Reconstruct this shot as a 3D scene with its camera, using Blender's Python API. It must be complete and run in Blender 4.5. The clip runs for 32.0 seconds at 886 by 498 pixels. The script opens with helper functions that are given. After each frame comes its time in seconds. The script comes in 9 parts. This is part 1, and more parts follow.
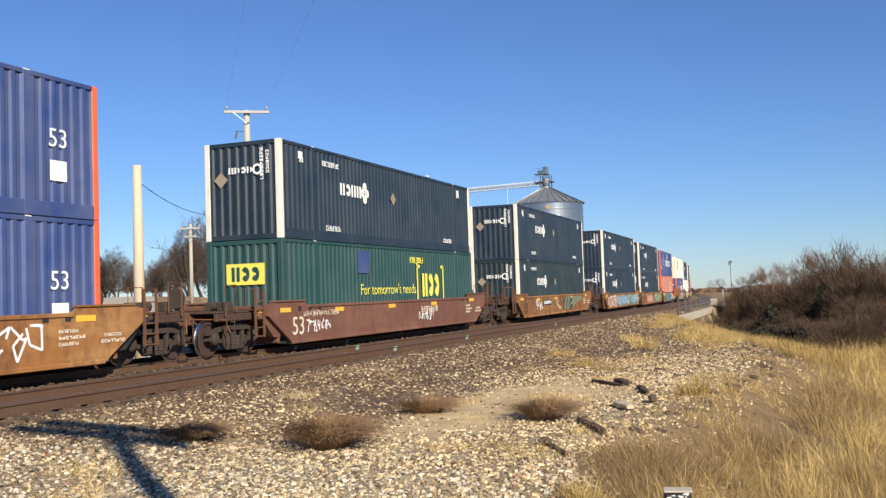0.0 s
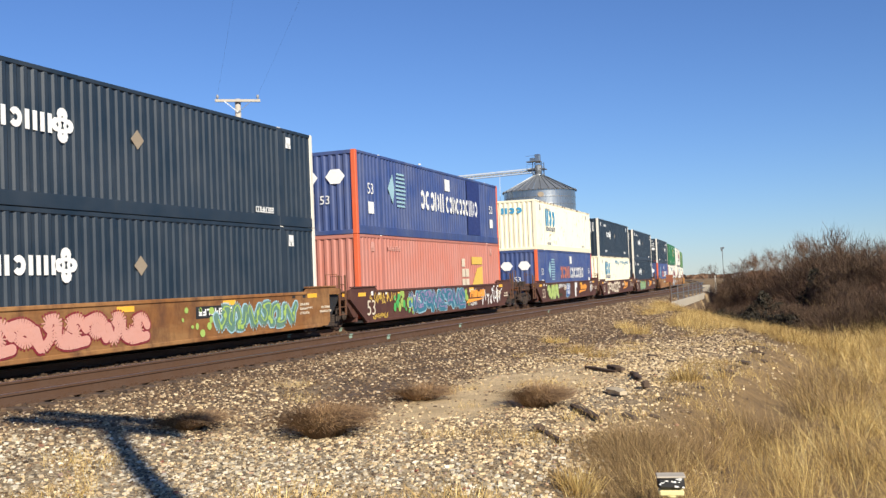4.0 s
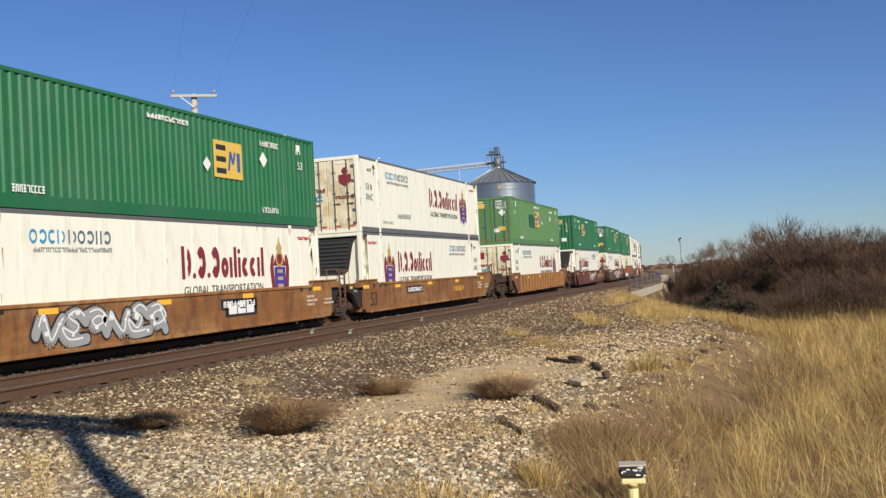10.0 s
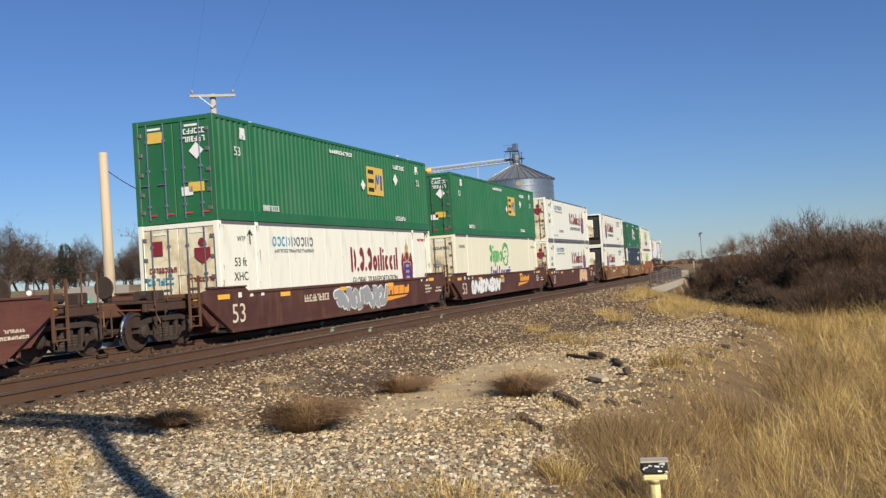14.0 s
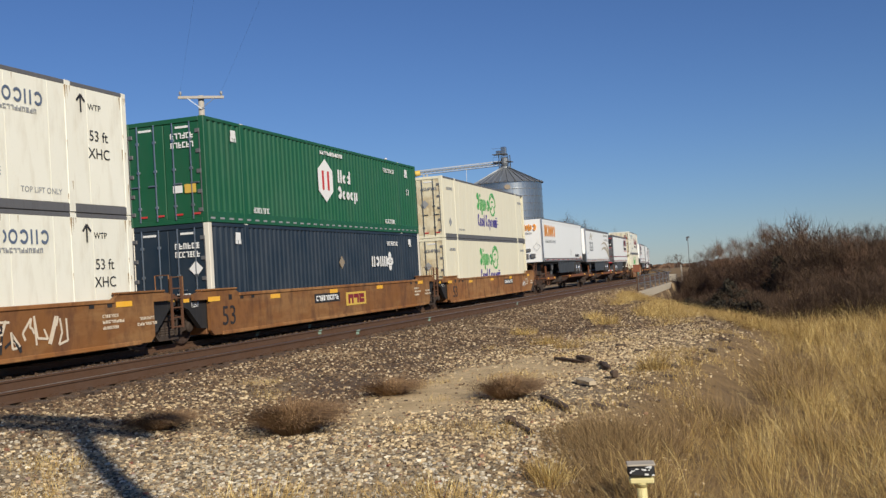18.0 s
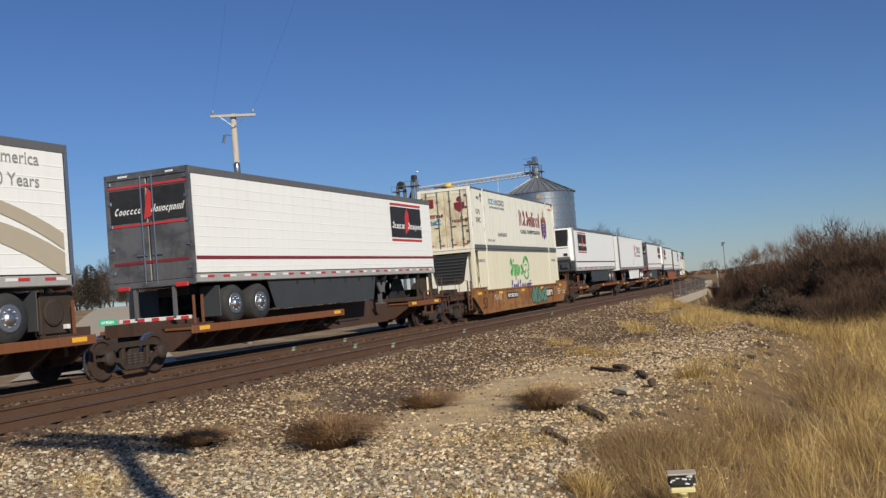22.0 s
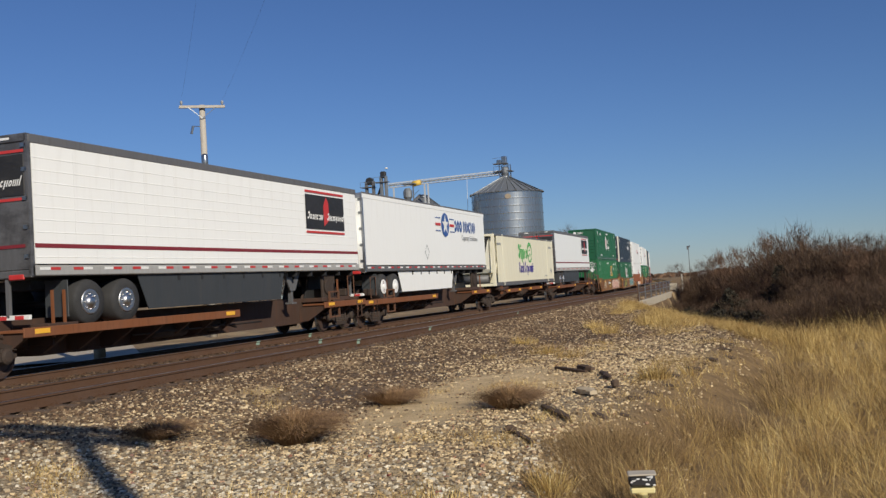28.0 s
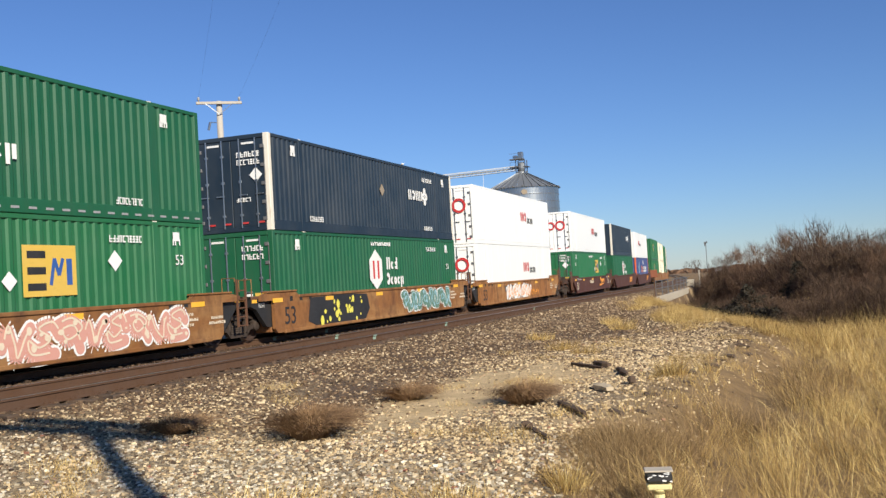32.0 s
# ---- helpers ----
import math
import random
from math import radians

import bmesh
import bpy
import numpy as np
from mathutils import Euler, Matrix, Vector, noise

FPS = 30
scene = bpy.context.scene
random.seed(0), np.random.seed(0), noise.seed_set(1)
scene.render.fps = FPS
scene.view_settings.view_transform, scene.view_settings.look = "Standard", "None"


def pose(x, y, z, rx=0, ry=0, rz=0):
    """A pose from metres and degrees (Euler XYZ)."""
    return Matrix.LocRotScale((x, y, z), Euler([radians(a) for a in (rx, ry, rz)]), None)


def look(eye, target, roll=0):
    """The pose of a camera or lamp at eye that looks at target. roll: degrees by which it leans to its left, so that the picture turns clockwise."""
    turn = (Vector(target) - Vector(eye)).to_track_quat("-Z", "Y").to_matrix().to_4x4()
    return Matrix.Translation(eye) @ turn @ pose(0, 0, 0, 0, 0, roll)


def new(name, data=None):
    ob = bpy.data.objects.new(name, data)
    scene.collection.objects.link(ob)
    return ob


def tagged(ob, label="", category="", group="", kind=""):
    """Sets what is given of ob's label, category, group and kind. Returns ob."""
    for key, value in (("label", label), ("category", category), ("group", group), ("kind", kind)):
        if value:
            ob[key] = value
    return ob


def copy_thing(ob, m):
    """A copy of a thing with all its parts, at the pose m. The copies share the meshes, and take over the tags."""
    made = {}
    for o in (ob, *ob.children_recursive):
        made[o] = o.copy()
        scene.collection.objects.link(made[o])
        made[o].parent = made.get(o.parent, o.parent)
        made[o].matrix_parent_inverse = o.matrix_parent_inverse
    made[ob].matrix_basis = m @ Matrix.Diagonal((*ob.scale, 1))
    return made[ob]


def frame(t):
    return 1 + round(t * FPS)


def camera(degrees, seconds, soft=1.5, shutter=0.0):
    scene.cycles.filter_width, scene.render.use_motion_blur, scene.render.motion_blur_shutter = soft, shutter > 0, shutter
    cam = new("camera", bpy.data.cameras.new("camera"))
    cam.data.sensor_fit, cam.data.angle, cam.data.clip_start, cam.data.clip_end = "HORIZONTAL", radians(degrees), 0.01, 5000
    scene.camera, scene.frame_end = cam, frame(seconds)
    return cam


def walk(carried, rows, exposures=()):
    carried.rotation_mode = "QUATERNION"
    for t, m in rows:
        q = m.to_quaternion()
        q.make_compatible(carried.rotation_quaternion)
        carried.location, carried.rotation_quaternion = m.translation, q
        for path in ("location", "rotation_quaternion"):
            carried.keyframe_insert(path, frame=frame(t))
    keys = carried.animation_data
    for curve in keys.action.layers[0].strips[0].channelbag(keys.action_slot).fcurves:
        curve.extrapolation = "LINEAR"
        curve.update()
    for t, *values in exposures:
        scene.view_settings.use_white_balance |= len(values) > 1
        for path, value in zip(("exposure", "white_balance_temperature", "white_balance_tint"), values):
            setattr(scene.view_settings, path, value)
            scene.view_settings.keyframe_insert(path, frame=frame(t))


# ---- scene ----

# ---------------------------------------------------------------- camera
EYE = (0.0, 0.0, 1.39)
ANGLES = [  # seconds, then the turn of the hand-held camera in degrees
    (0, 92.65, 1.92, 21.69),
    (0.5, 92.58, 2.07, 21.52),
    (1, 92.72, 2.35, 21.63),
    (1.5, 92.93, 2.33, 22.19),
    (2, 92.62, 2.07, 22.09),
    (2.5, 92.36, 1.76, 21.04),
    (4.5, 91.83, 2.51, 21.40),
    (5, 91.80, 2.73, 21.51),
    (5.5, 91.74, 2.77, 21.90),
    (6, 91.91, 2.73, 22.21),
    (6.5, 92.03, 2.73, 22.21),
    (7, 92.00, 2.77, 21.83),
    (7.5, 91.96, 3.10, 21.43),
    (8, 92.03, 3.81, 20.86),
    (8.5, 92.10, 4.20, 20.14),
    (9, 92.04, 3.94, 19.68),
    (9.5, 91.68, 3.40, 19.11),
    (10, 91.42, 3.13, 18.91),
    (10.5, 91.44, 3.05, 19.14),
    (11, 91.47, 2.99, 19.44),
    (11.5, 91.48, 3.08, 19.59),
    (12, 91.34, 3.07, 19.49),
    (12.5, 91.34, 2.97, 19.59),
    (13, 91.50, 3.15, 19.68),
    (13.5, 91.44, 3.55, 19.87),
    (15.5, 91.08, 3.27, 20.60),
    (16, 90.92, 2.76, 19.88),
    (16.5, 90.86, 2.87, 19.26),
    (17, 90.95, 3.07, 19.03),
    (17.5, 91.26, 3.37, 19.16),
    (18, 91.45, 3.39, 19.36),
    (18.5, 91.43, 3.36, 19.49),
    (19, 91.38, 3.29, 19.80),
    (19.5, 91.46, 3.29, 20.08),
    (20, 91.66, 3.35, 20.44),
    (20.5, 91.67, 3.74, 20.76),
    (21, 91.66, 4.32, 21.38),
    (21.5, 91.93, 4.64, 21.74),
    (22, 92.30, 4.62, 21.40),
    (22.5, 92.00, 4.53, 20.87),
    (23, 91.73, 4.54, 20.61),
    (23.5, 91.78, 4.40, 20.65),
    (24, 92.01, 4.30, 20.73),
    (24.5, 92.01, 4.09, 20.80),
    (25, 92.00, 4.09, 20.60),
    (25.5, 92.05, 4.18, 19.86),
    (26, 92.09, 4.26, 18.93),
    (26.5, 92.07, 4.20, 18.63),
    (28.5, 91.95, 3.10, 19.67),
    (29, 91.91, 3.11, 19.92),
    (29.5, 91.98, 3.21, 20.11),
    (30, 91.99, 3.52, 20.32),
    (30.5, 91.99, 3.49, 20.49),
    (31, 91.72, 3.33, 20.63),
    (31.5, 91.56, 3.26, 20.48),
    (32, 91.81, 3.31, 20.37),
]
cam = camera(50.0, 32.0, soft=1.4)
walk(cam, [(t, pose(*EYE, rx, ry, rz)) for t, rx, ry, rz in ANGLES],
     exposures=[(0.0, 0.41), (1.0, 0.41), (2.0, 0.44), (5.0, 0.36), (6.0, -0.33), (7.0, -0.18), (8.0, 0.41), (9.0, 0.38), (10.0, 0.07), (11.0, -0.29), (11.5, -0.24), (12.0, 0.13), (13.0, 0.15), (16.0, -0.26), (17.0, -0.20), (18.0, -0.18), (19.0, 0.09), (20.0, -0.41), (21.0, -0.28), (22.0, -0.24), (23.0, -0.27), (24.0, -0.21), (25.0, -0.27), (26.0, -0.29), (29.0, -0.24), (30.0, -0.04), (31.0, -0.14), (32.0, 0.28)])

# ---------------------------------------------------------------- light
SUN_EL, SUN_AZ = radians(29.0), radians(132.2)
world = bpy.data.worlds.new("sky")
scene.world = world
world.use_nodes = True
wn = world.node_tree
sky = wn.nodes.new("ShaderNodeTexSky")
sky.sky_type = "NISHITA"
sky.sun_disc = False
sky.sun_elevation, sky.sun_rotation = SUN_EL, SUN_AZ
sky.air_density, sky.dust_density, sky.ozone_density = 1.0, 0.0, 4.0
wn.nodes["Background"].inputs["Strength"].default_value = 0.0735
tint = wn.nodes.new("ShaderNodeMix")  # the phone's cool white balance for the sky
tint.data_type, tint.blend_type = "RGBA", "MULTIPLY"
tint.inputs[0].default_value, tint.inputs[7].default_value = 1.0, (0.67, 0.835, 1.165, 1.0)
wn.links.new(sky.outputs["Color"], tint.inputs[6])
wn.links.new(tint.outputs[2], wn.nodes["Background"].inputs["Color"])
sun = new("sun", bpy.data.lights.new("sun", "SUN"))
sun.data.energy, sun.data.angle, sun.data.color = 5.0, radians(0.53), (1.0, 0.915, 0.76)
SUN_DIR = Vector((math.sin(SUN_AZ) * math.cos(SUN_EL), math.cos(SUN_AZ) * math.cos(SUN_EL), math.sin(SUN_EL)))
sun.matrix_world = look(SUN_DIR * 50, (0, 0, 0))

# ---------------------------------------------------------------- materials
def shader(name):
    m = bpy.data.materials.new(name)
    m.use_nodes = True
    return m, m.node_tree, m.node_tree.nodes["Principled BSDF"]


def noise_node(nt, scale, detail=4.0, rough=0.6, stretch=None):
    tc = nt.nodes.new("ShaderNodeTexCoord")
    n = nt.nodes.new("ShaderNodeTexNoise")
    n.inputs["Scale"].default_value, n.inputs["Detail"].default_value, n.inputs["Roughness"].default_value = scale, detail, rough
    if stretch:
        mp = nt.nodes.new("ShaderNodeMapping")
        mp.inputs["Scale"].default_value = stretch
        nt.links.new(tc.outputs["Object"], mp.inputs["Vector"])
        nt.links.new(mp.outputs["Vector"], n.inputs["Vector"])
    else:
        nt.links.new(tc.outputs["Object"], n.inputs["Vector"])
    return n


def ramp(nt, src, lo, hi, a=(0, 0, 0, 1), b=(1, 1, 1, 1)):
    r = nt.nodes.new("ShaderNodeValToRGB")
    r.color_ramp.elements[0].position, r.color_ramp.elements[1].position = lo, hi
    r.color_ramp.elements[0].color, r.color_ramp.elements[1].color = a, b
    nt.links.new(src, r.inputs["Fac"])
    return r.outputs["Color"]


def mixc(nt, fac, a, b, mode="MIX"):
    n = nt.nodes.new("ShaderNodeMix")
    n.data_type, n.blend_type = "RGBA", mode
    for sock, v in ((n.inputs[0], fac), (n.inputs[6], a), (n.inputs[7], b)):
        if hasattr(v, "is_output"):
            nt.links.new(v, sock)
        else:
            sock.default_value = v
    return n.outputs[2]


def rgb(c):
    return (*c, 1.0)


def paint(name, col, rough=0.45, metal=0.0, wear=(0.16, 0.09, 0.05), amount=0.35, scale=1.2, streak=True, bump=0.15, fade=0.25, lo=0.52, hi=0.86, blotch=None, run=(1.0, 2.4, 0.22), vary=0.04):
    """Painted or bare surface: colour that fades in large patches, fine grain, dirt in vertical streaks, low relief."""
    m, nt, b = shader(name)
    big = noise_node(nt, scale * 0.6, 3)
    fine = noise_node(nt, scale * 14, 5, 0.7)
    info = nt.nodes.new("ShaderNodeObjectInfo")
    lum = sum(col) / 3
    faded = tuple(min(0.9, c * 0.75 + lum * 0.25 + 0.05) for c in col)
    c1 = mixc(nt, ramp(nt, big.outputs["Fac"], 0.35, 0.75), rgb(col), rgb(tuple(f * fade + c * (1 - fade) for f, c in zip(faded, col))))
    if blotch:
        bl = noise_node(nt, 1.1, 5, 0.7, (1.0, 0.35, 1.6))
        c1 = mixc(nt, ramp(nt, bl.outputs["Fac"], 0.46, 0.62, (0, 0, 0, 1), (0.8, 0.8, 0.8, 1)), c1, rgb(blotch))
    dark = mixc(nt, info.outputs["Random"], (1 - vary,) * 3 + (1,), (1 + 0.75 * vary,) * 3 + (1,))
    c2 = mixc(nt, 1.0, c1, dark, "MULTIPLY")
    st = noise_node(nt, scale * 2.2, 6, 0.65, run if streak else None)
    c3 = mixc(nt, ramp(nt, st.outputs["Fac"], lo, hi, (0, 0, 0, 1), (amount, amount, amount, 1)), c2, rgb(wear))
    c4 = mixc(nt, ramp(nt, fine.outputs["Fac"], 0.6, 0.8, (0, 0, 0, 1), (amount * 0.5,) * 3 + (1,)), c3, rgb(tuple(w * 0.7 for w in wear)))
    nt.links.new(c4, b.inputs["Base Color"])
    b.inputs["Metallic"].default_value = metal
    rr = ramp(nt, st.outputs["Fac"], 0.2, 0.8, (rough * 0.8,) * 3 + (1,), (min(1, rough * 1.5),) * 3 + (1,))
    nt.links.new(rr, b.inputs["Roughness"])
    bp = nt.nodes.new("ShaderNodeBump")
    bp.inputs["Strength"].default_value, bp.inputs["Distance"].default_value = bump, 0.01
    nt.links.new(fine.outputs["Fac"], bp.inputs["Height"])
    nt.links.new(bp.outputs["Normal"], b.inputs["Normal"])
    return m


RUST = (0.13, 0.055, 0.028)
M = {
    "navy": paint("navy_paint", (0.0105, 0.024, 0.042), 0.42, wear=(0.06, 0.07, 0.08), amount=0.22, fade=0.4),
    "slate_green": paint("slate_green_paint", (0.0125, 0.027, 0.033), 0.45, wear=(0.06, 0.07, 0.07), amount=0.28, fade=0.4),
    "blue": paint("blue_paint", (0.026, 0.058, 0.20), 0.5, wear=(0.10, 0.09, 0.09), amount=0.45, fade=0.9, lo=0.48, hi=0.8),
    "green": paint("green_paint", (0.014, 0.135, 0.048), 0.42, wear=(0.03, 0.06, 0.035), amount=0.3, fade=0.35),
    "green_dark": paint("deep_green_paint", (0.008, 0.10, 0.042), 0.42, wear=(0.03, 0.05, 0.03), amount=0.25),
    "green_faded": paint("sun_bleached_green_paint", (0.085, 0.20, 0.065), 0.5, wear=(0.05, 0.09, 0.04), amount=0.4, fade=0.5),
    "rust_panel": paint("rust_brown_panel_paint", (0.125, 0.054, 0.026), 0.75, wear=(0.09, 0.04, 0.025), amount=0.7, fade=0.2),
    "chord_yellow": paint("worn_yellow_brown_paint", (0.34, 0.16, 0.042), 0.6, wear=(0.2, 0.09, 0.03), amount=0.6),
    "rust_streak": paint("rust_run", (0.20, 0.09, 0.04), 0.8, wear=(0.1, 0.05, 0.03), amount=0.5, scale=4),
    "grime_run": paint("brown_grime_run", (0.36, 0.26, 0.15), 0.8, wear=(0.2, 0.12, 0.07), amount=0.5, scale=4),
    "rust_side": paint("rust_brown_side_paint", (0.19, 0.078, 0.032), 0.7, wear=(0.08, 0.036, 0.02), amount=0.75, lo=0.44, hi=0.7, fade=0.2, blotch=(0.30, 0.14, 0.055), run=(1.0, 1.1, 0.55)),
    "blue_deep": paint("fresh_dark_blue_paint", (0.012, 0.026, 0.14), 0.45, amount=0.2),
    "mark_green": paint("pale_green_daub", (0.26, 0.36, 0.28), 0.6, amount=0.3, scale=4),
    "sign_green": paint("green_sign_face", (0.02, 0.34, 0.20), 0.4, amount=0.1),
    "teal": paint("teal_paint", (0.012, 0.058, 0.056), 0.5, wear=(0.10, 0.06, 0.04), amount=0.3, fade=0.4),
    "red": paint("faded_red_paint", (0.47, 0.17, 0.125), 0.5, wear=(0.22, 0.09, 0.06), amount=0.35, fade=0.6),
    "cream": paint("cream_paint", (0.86, 0.785, 0.575), 0.45, wear=(0.36, 0.22, 0.11), amount=0.3, fade=0.3),
    "white": paint("white_panel", (0.85, 0.835, 0.715), 0.38, wear=(0.45, 0.38, 0.25), amount=0.38, fade=0.3, bump=0.08, lo=0.5, hi=0.8, run=(1.0, 1.3, 0.3), vary=0.02),
    "white_clean": paint("clean_white_panel", (0.91, 0.915, 0.89), 0.32, wear=(0.55, 0.52, 0.47), amount=0.2, bump=0.06, vary=0.006),
    "tan": paint("weathered_cream_panel", (0.76, 0.69, 0.49), 0.5, wear=(0.20, 0.12, 0.06), amount=0.75, bump=0.08, blotch=(0.55, 0.44, 0.26), lo=0.5, hi=0.8, run=(1.0, 1.3, 0.3), vary=0.02),
    "ivory": paint("ivory_panel", (0.82, 0.77, 0.58), 0.4, wear=(0.52, 0.44, 0.28), amount=0.35, scale=0.6, fade=0.3, bump=0.05, vary=0.02),
    "post_white": paint("white_post_paint", (0.74, 0.70, 0.60), 0.5, wear=(0.34, 0.17, 0.05), amount=0.7, scale=2.5),
    "post_orange": paint("orange_post_paint", (0.68, 0.12, 0.04), 0.5, wear=(0.25, 0.08, 0.04), amount=0.4, scale=2.5),
    "ochre": paint("orange_brown_car_paint", (0.28, 0.115, 0.03), 0.6, wear=(0.085, 0.034, 0.018), amount=0.85, scale=1.0, fade=0.2, lo=0.46, hi=0.74, blotch=(0.38, 0.20, 0.075), run=(1.0, 1.1, 0.55), vary=0.22),
    "mineral": paint("mineral_brown_car_paint", (0.075, 0.024, 0.017), 0.6, wear=(0.16, 0.08, 0.05), amount=0.5, scale=1.0, fade=0.2, lo=0.48, hi=0.76, blotch=(0.10, 0.040, 0.026), run=(1.0, 1.1, 0.55)),
    "oxblood": paint("red_brown_car_paint", (0.11, 0.03, 0.021), 0.55, wear=(0.07, 0.035, 0.028), amount=0.6, scale=1.0, fade=0.2, lo=0.48, hi=0.76, blotch=(0.16, 0.06, 0.04), run=(1.0, 1.1, 0.55)),
    "russet": paint("faded_russet_car_paint", (0.165, 0.066, 0.040), 0.6, wear=(0.09, 0.04, 0.028), amount=0.6, scale=1.0, fade=0.3, lo=0.46, hi=0.74, blotch=(0.22, 0.10, 0.062), run=(1.0, 1.1, 0.55)),
    "spine": paint("rusty_spine_paint", (0.060, 0.031, 0.020), 0.75, wear=(0.15, 0.055, 0.023), amount=0.6, scale=1.5),
    "spine_orange": paint("rusty_orange_platform_paint", (0.20, 0.068, 0.022), 0.65, wear=(0.07, 0.035, 0.025), amount=0.7, scale=1.6),
    "truck": paint("grimy_cast_steel", (0.046, 0.031, 0.023), 0.85, 0.1, wear=(0.10, 0.052, 0.03), amount=0.6, scale=4, streak=False, bump=0.4),
    "wheel": paint("rusty_wheel_steel", (0.09, 0.055, 0.042), 0.6, 0.5, wear=(0.05, 0.035, 0.03), amount=0.5, scale=5, streak=False),
    "tread": paint("polished_wheel_tread", (0.55, 0.55, 0.56), 0.25, 1.0, wear=(0.2, 0.16, 0.13), amount=0.3, scale=6, streak=False),
    "black": paint("black_steel", (0.018, 0.018, 0.019), 0.55, wear=(0.06, 0.05, 0.045), amount=0.4, scale=3),
    "dull_alu": paint("dull_aluminium_rail", (0.50, 0.49, 0.465), 0.55, 0.35, wear=(0.26, 0.24, 0.21), amount=0.45, scale=2),
    "charcoal": paint("charcoal_plastic", (0.045, 0.05, 0.055), 0.5, wear=(0.10, 0.09, 0.08), amount=0.35, scale=2, fade=0.1),
    "tyre": paint("tyre_rubber", (0.03, 0.03, 0.031), 0.85, wear=(0.09, 0.08, 0.07), amount=0.5, scale=6, streak=False, bump=0.3),
    "alu": paint("brushed_aluminium", (0.62, 0.62, 0.62), 0.35, 1.0, wear=(0.3, 0.28, 0.26), amount=0.3, scale=2),
    "chrome": paint("dull_stainless_panel", (0.24, 0.235, 0.235), 0.4, 0.6, wear=(0.075, 0.07, 0.07), amount=0.7, scale=1.0, bump=0.05, blotch=(0.12, 0.115, 0.115)),
    "galv": paint("galvanised_steel", (0.40, 0.42, 0.43), 0.25, 0.9, wear=(0.30, 0.30, 0.30), amount=0.35, scale=0.5, bump=0.1),
    "galv_light": paint("pale_galvanised_lattice", (0.55, 0.57, 0.58), 0.5, 0.2, wear=(0.35, 0.35, 0.35), amount=0.3, scale=0.5),
    "galv_roof": paint("galvanised_roof_steel", (0.25, 0.27, 0.29), 0.5, 0.6, wear=(0.25, 0.25, 0.26), amount=0.3, scale=0.4, bump=0.1),
    "grey_rail": paint("grey_rail_paint", (0.16, 0.16, 0.165), 0.5, 0.3, wear=(0.08, 0.07, 0.06), amount=0.4, scale=2),
    "rail": paint("rusty_rail_steel", (0.105, 0.052, 0.026), 0.8, 0.1, wear=(0.065, 0.034, 0.02), amount=0.6, scale=3, streak=False),
    "rail_head": paint("worn_rail_head", (0.36, 0.33, 0.31), 0.3, 1.0, wear=(0.15, 0.09, 0.06), amount=0.35, scale=3, streak=False),
    "tie": paint("weathered_tie_timber", (0.09, 0.055, 0.033), 0.9, wear=(0.13, 0.09, 0.06), amount=0.6, scale=4, streak=False, bump=0.6),
    "pole": paint("weathered_pole_timber", (0.44, 0.40, 0.34), 0.9, wear=(0.20, 0.16, 0.12), amount=0.6, scale=3, bump=0.5),
    "pole_new": paint("pale_pole_timber", (0.58, 0.47, 0.33), 0.85, wear=(0.36, 0.28, 0.19), amount=0.4, scale=3, bump=0.4),
    "concrete": paint("weathered_concrete", (0.48, 0.42, 0.33), 0.9, wear=(0.16, 0.14, 0.12), amount=0.5, scale=1.5, bump=0.4),
    "bark": paint("grey_brown_bark", (0.12, 0.095, 0.075), 0.95, wear=(0.06, 0.05, 0.04), amount=0.5, scale=4, streak=False, bump=0.5),
    "m_white": paint("white_marking", (0.80, 0.80, 0.78), 0.5, wear=(0.35, 0.33, 0.30), amount=0.25, scale=2),
    "m_yellow": paint("yellow_marking", (0.70, 0.46, 0.075), 0.5, wear=(0.3, 0.2, 0.06), amount=0.3, scale=2),
    "m_reflect": paint("amber_reflector", (0.90, 0.47, 0.035), 0.35, wear=(0.4, 0.2, 0.05), amount=0.3, scale=3),
    "m_orange": paint("orange_marking", (0.85, 0.33, 0.04), 0.5, wear=(0.4, 0.2, 0.08), amount=0.2, scale=2),
    "m_lemon": paint("lemon_marking", (0.80, 0.72, 0.10), 0.5, wear=(0.4, 0.35, 0.1), amount=0.3, scale=2),
    "m_red": paint("red_marking", (0.55, 0.035, 0.035), 0.45, wear=(0.3, 0.06, 0.05), amount=0.25, scale=2),
    "m_maroon": paint("maroon_marking", (0.22, 0.018, 0.028), 0.45, wear=(0.3, 0.2, 0.18), amount=0.15, scale=2),
    "m_blue": paint("blue_marking", (0.03, 0.10, 0.34), 0.45, wear=(0.2, 0.25, 0.35), amount=0.2, scale=2),
    "m_sky": paint("sky_blue_marking", (0.04, 0.30, 0.52), 0.45, wear=(0.3, 0.4, 0.45), amount=0.3, scale=2),
    "m_indigo": paint("indigo_marking", (0.055, 0.035, 0.30), 0.45, wear=(0.2, 0.2, 0.3), amount=0.15, scale=2),
    "m_green": paint("bright_green_marking", (0.07, 0.42, 0.10), 0.45, wear=(0.3, 0.45, 0.3), amount=0.2, scale=2),
    "m_petrol": paint("dark_blue_green_spray_paint", (0.035, 0.17, 0.25), 0.55, wear=(0.10, 0.25, 0.30), amount=0.35, scale=2),
    "m_sage": paint("grey_green_spray_paint", (0.17, 0.185, 0.115), 0.6, wear=(0.30, 0.16, 0.06), amount=0.6, scale=1.5),
    "m_violet": paint("dull_violet_spray_paint", (0.27, 0.20, 0.36), 0.55, wear=(0.2, 0.16, 0.2), amount=0.35, scale=2),
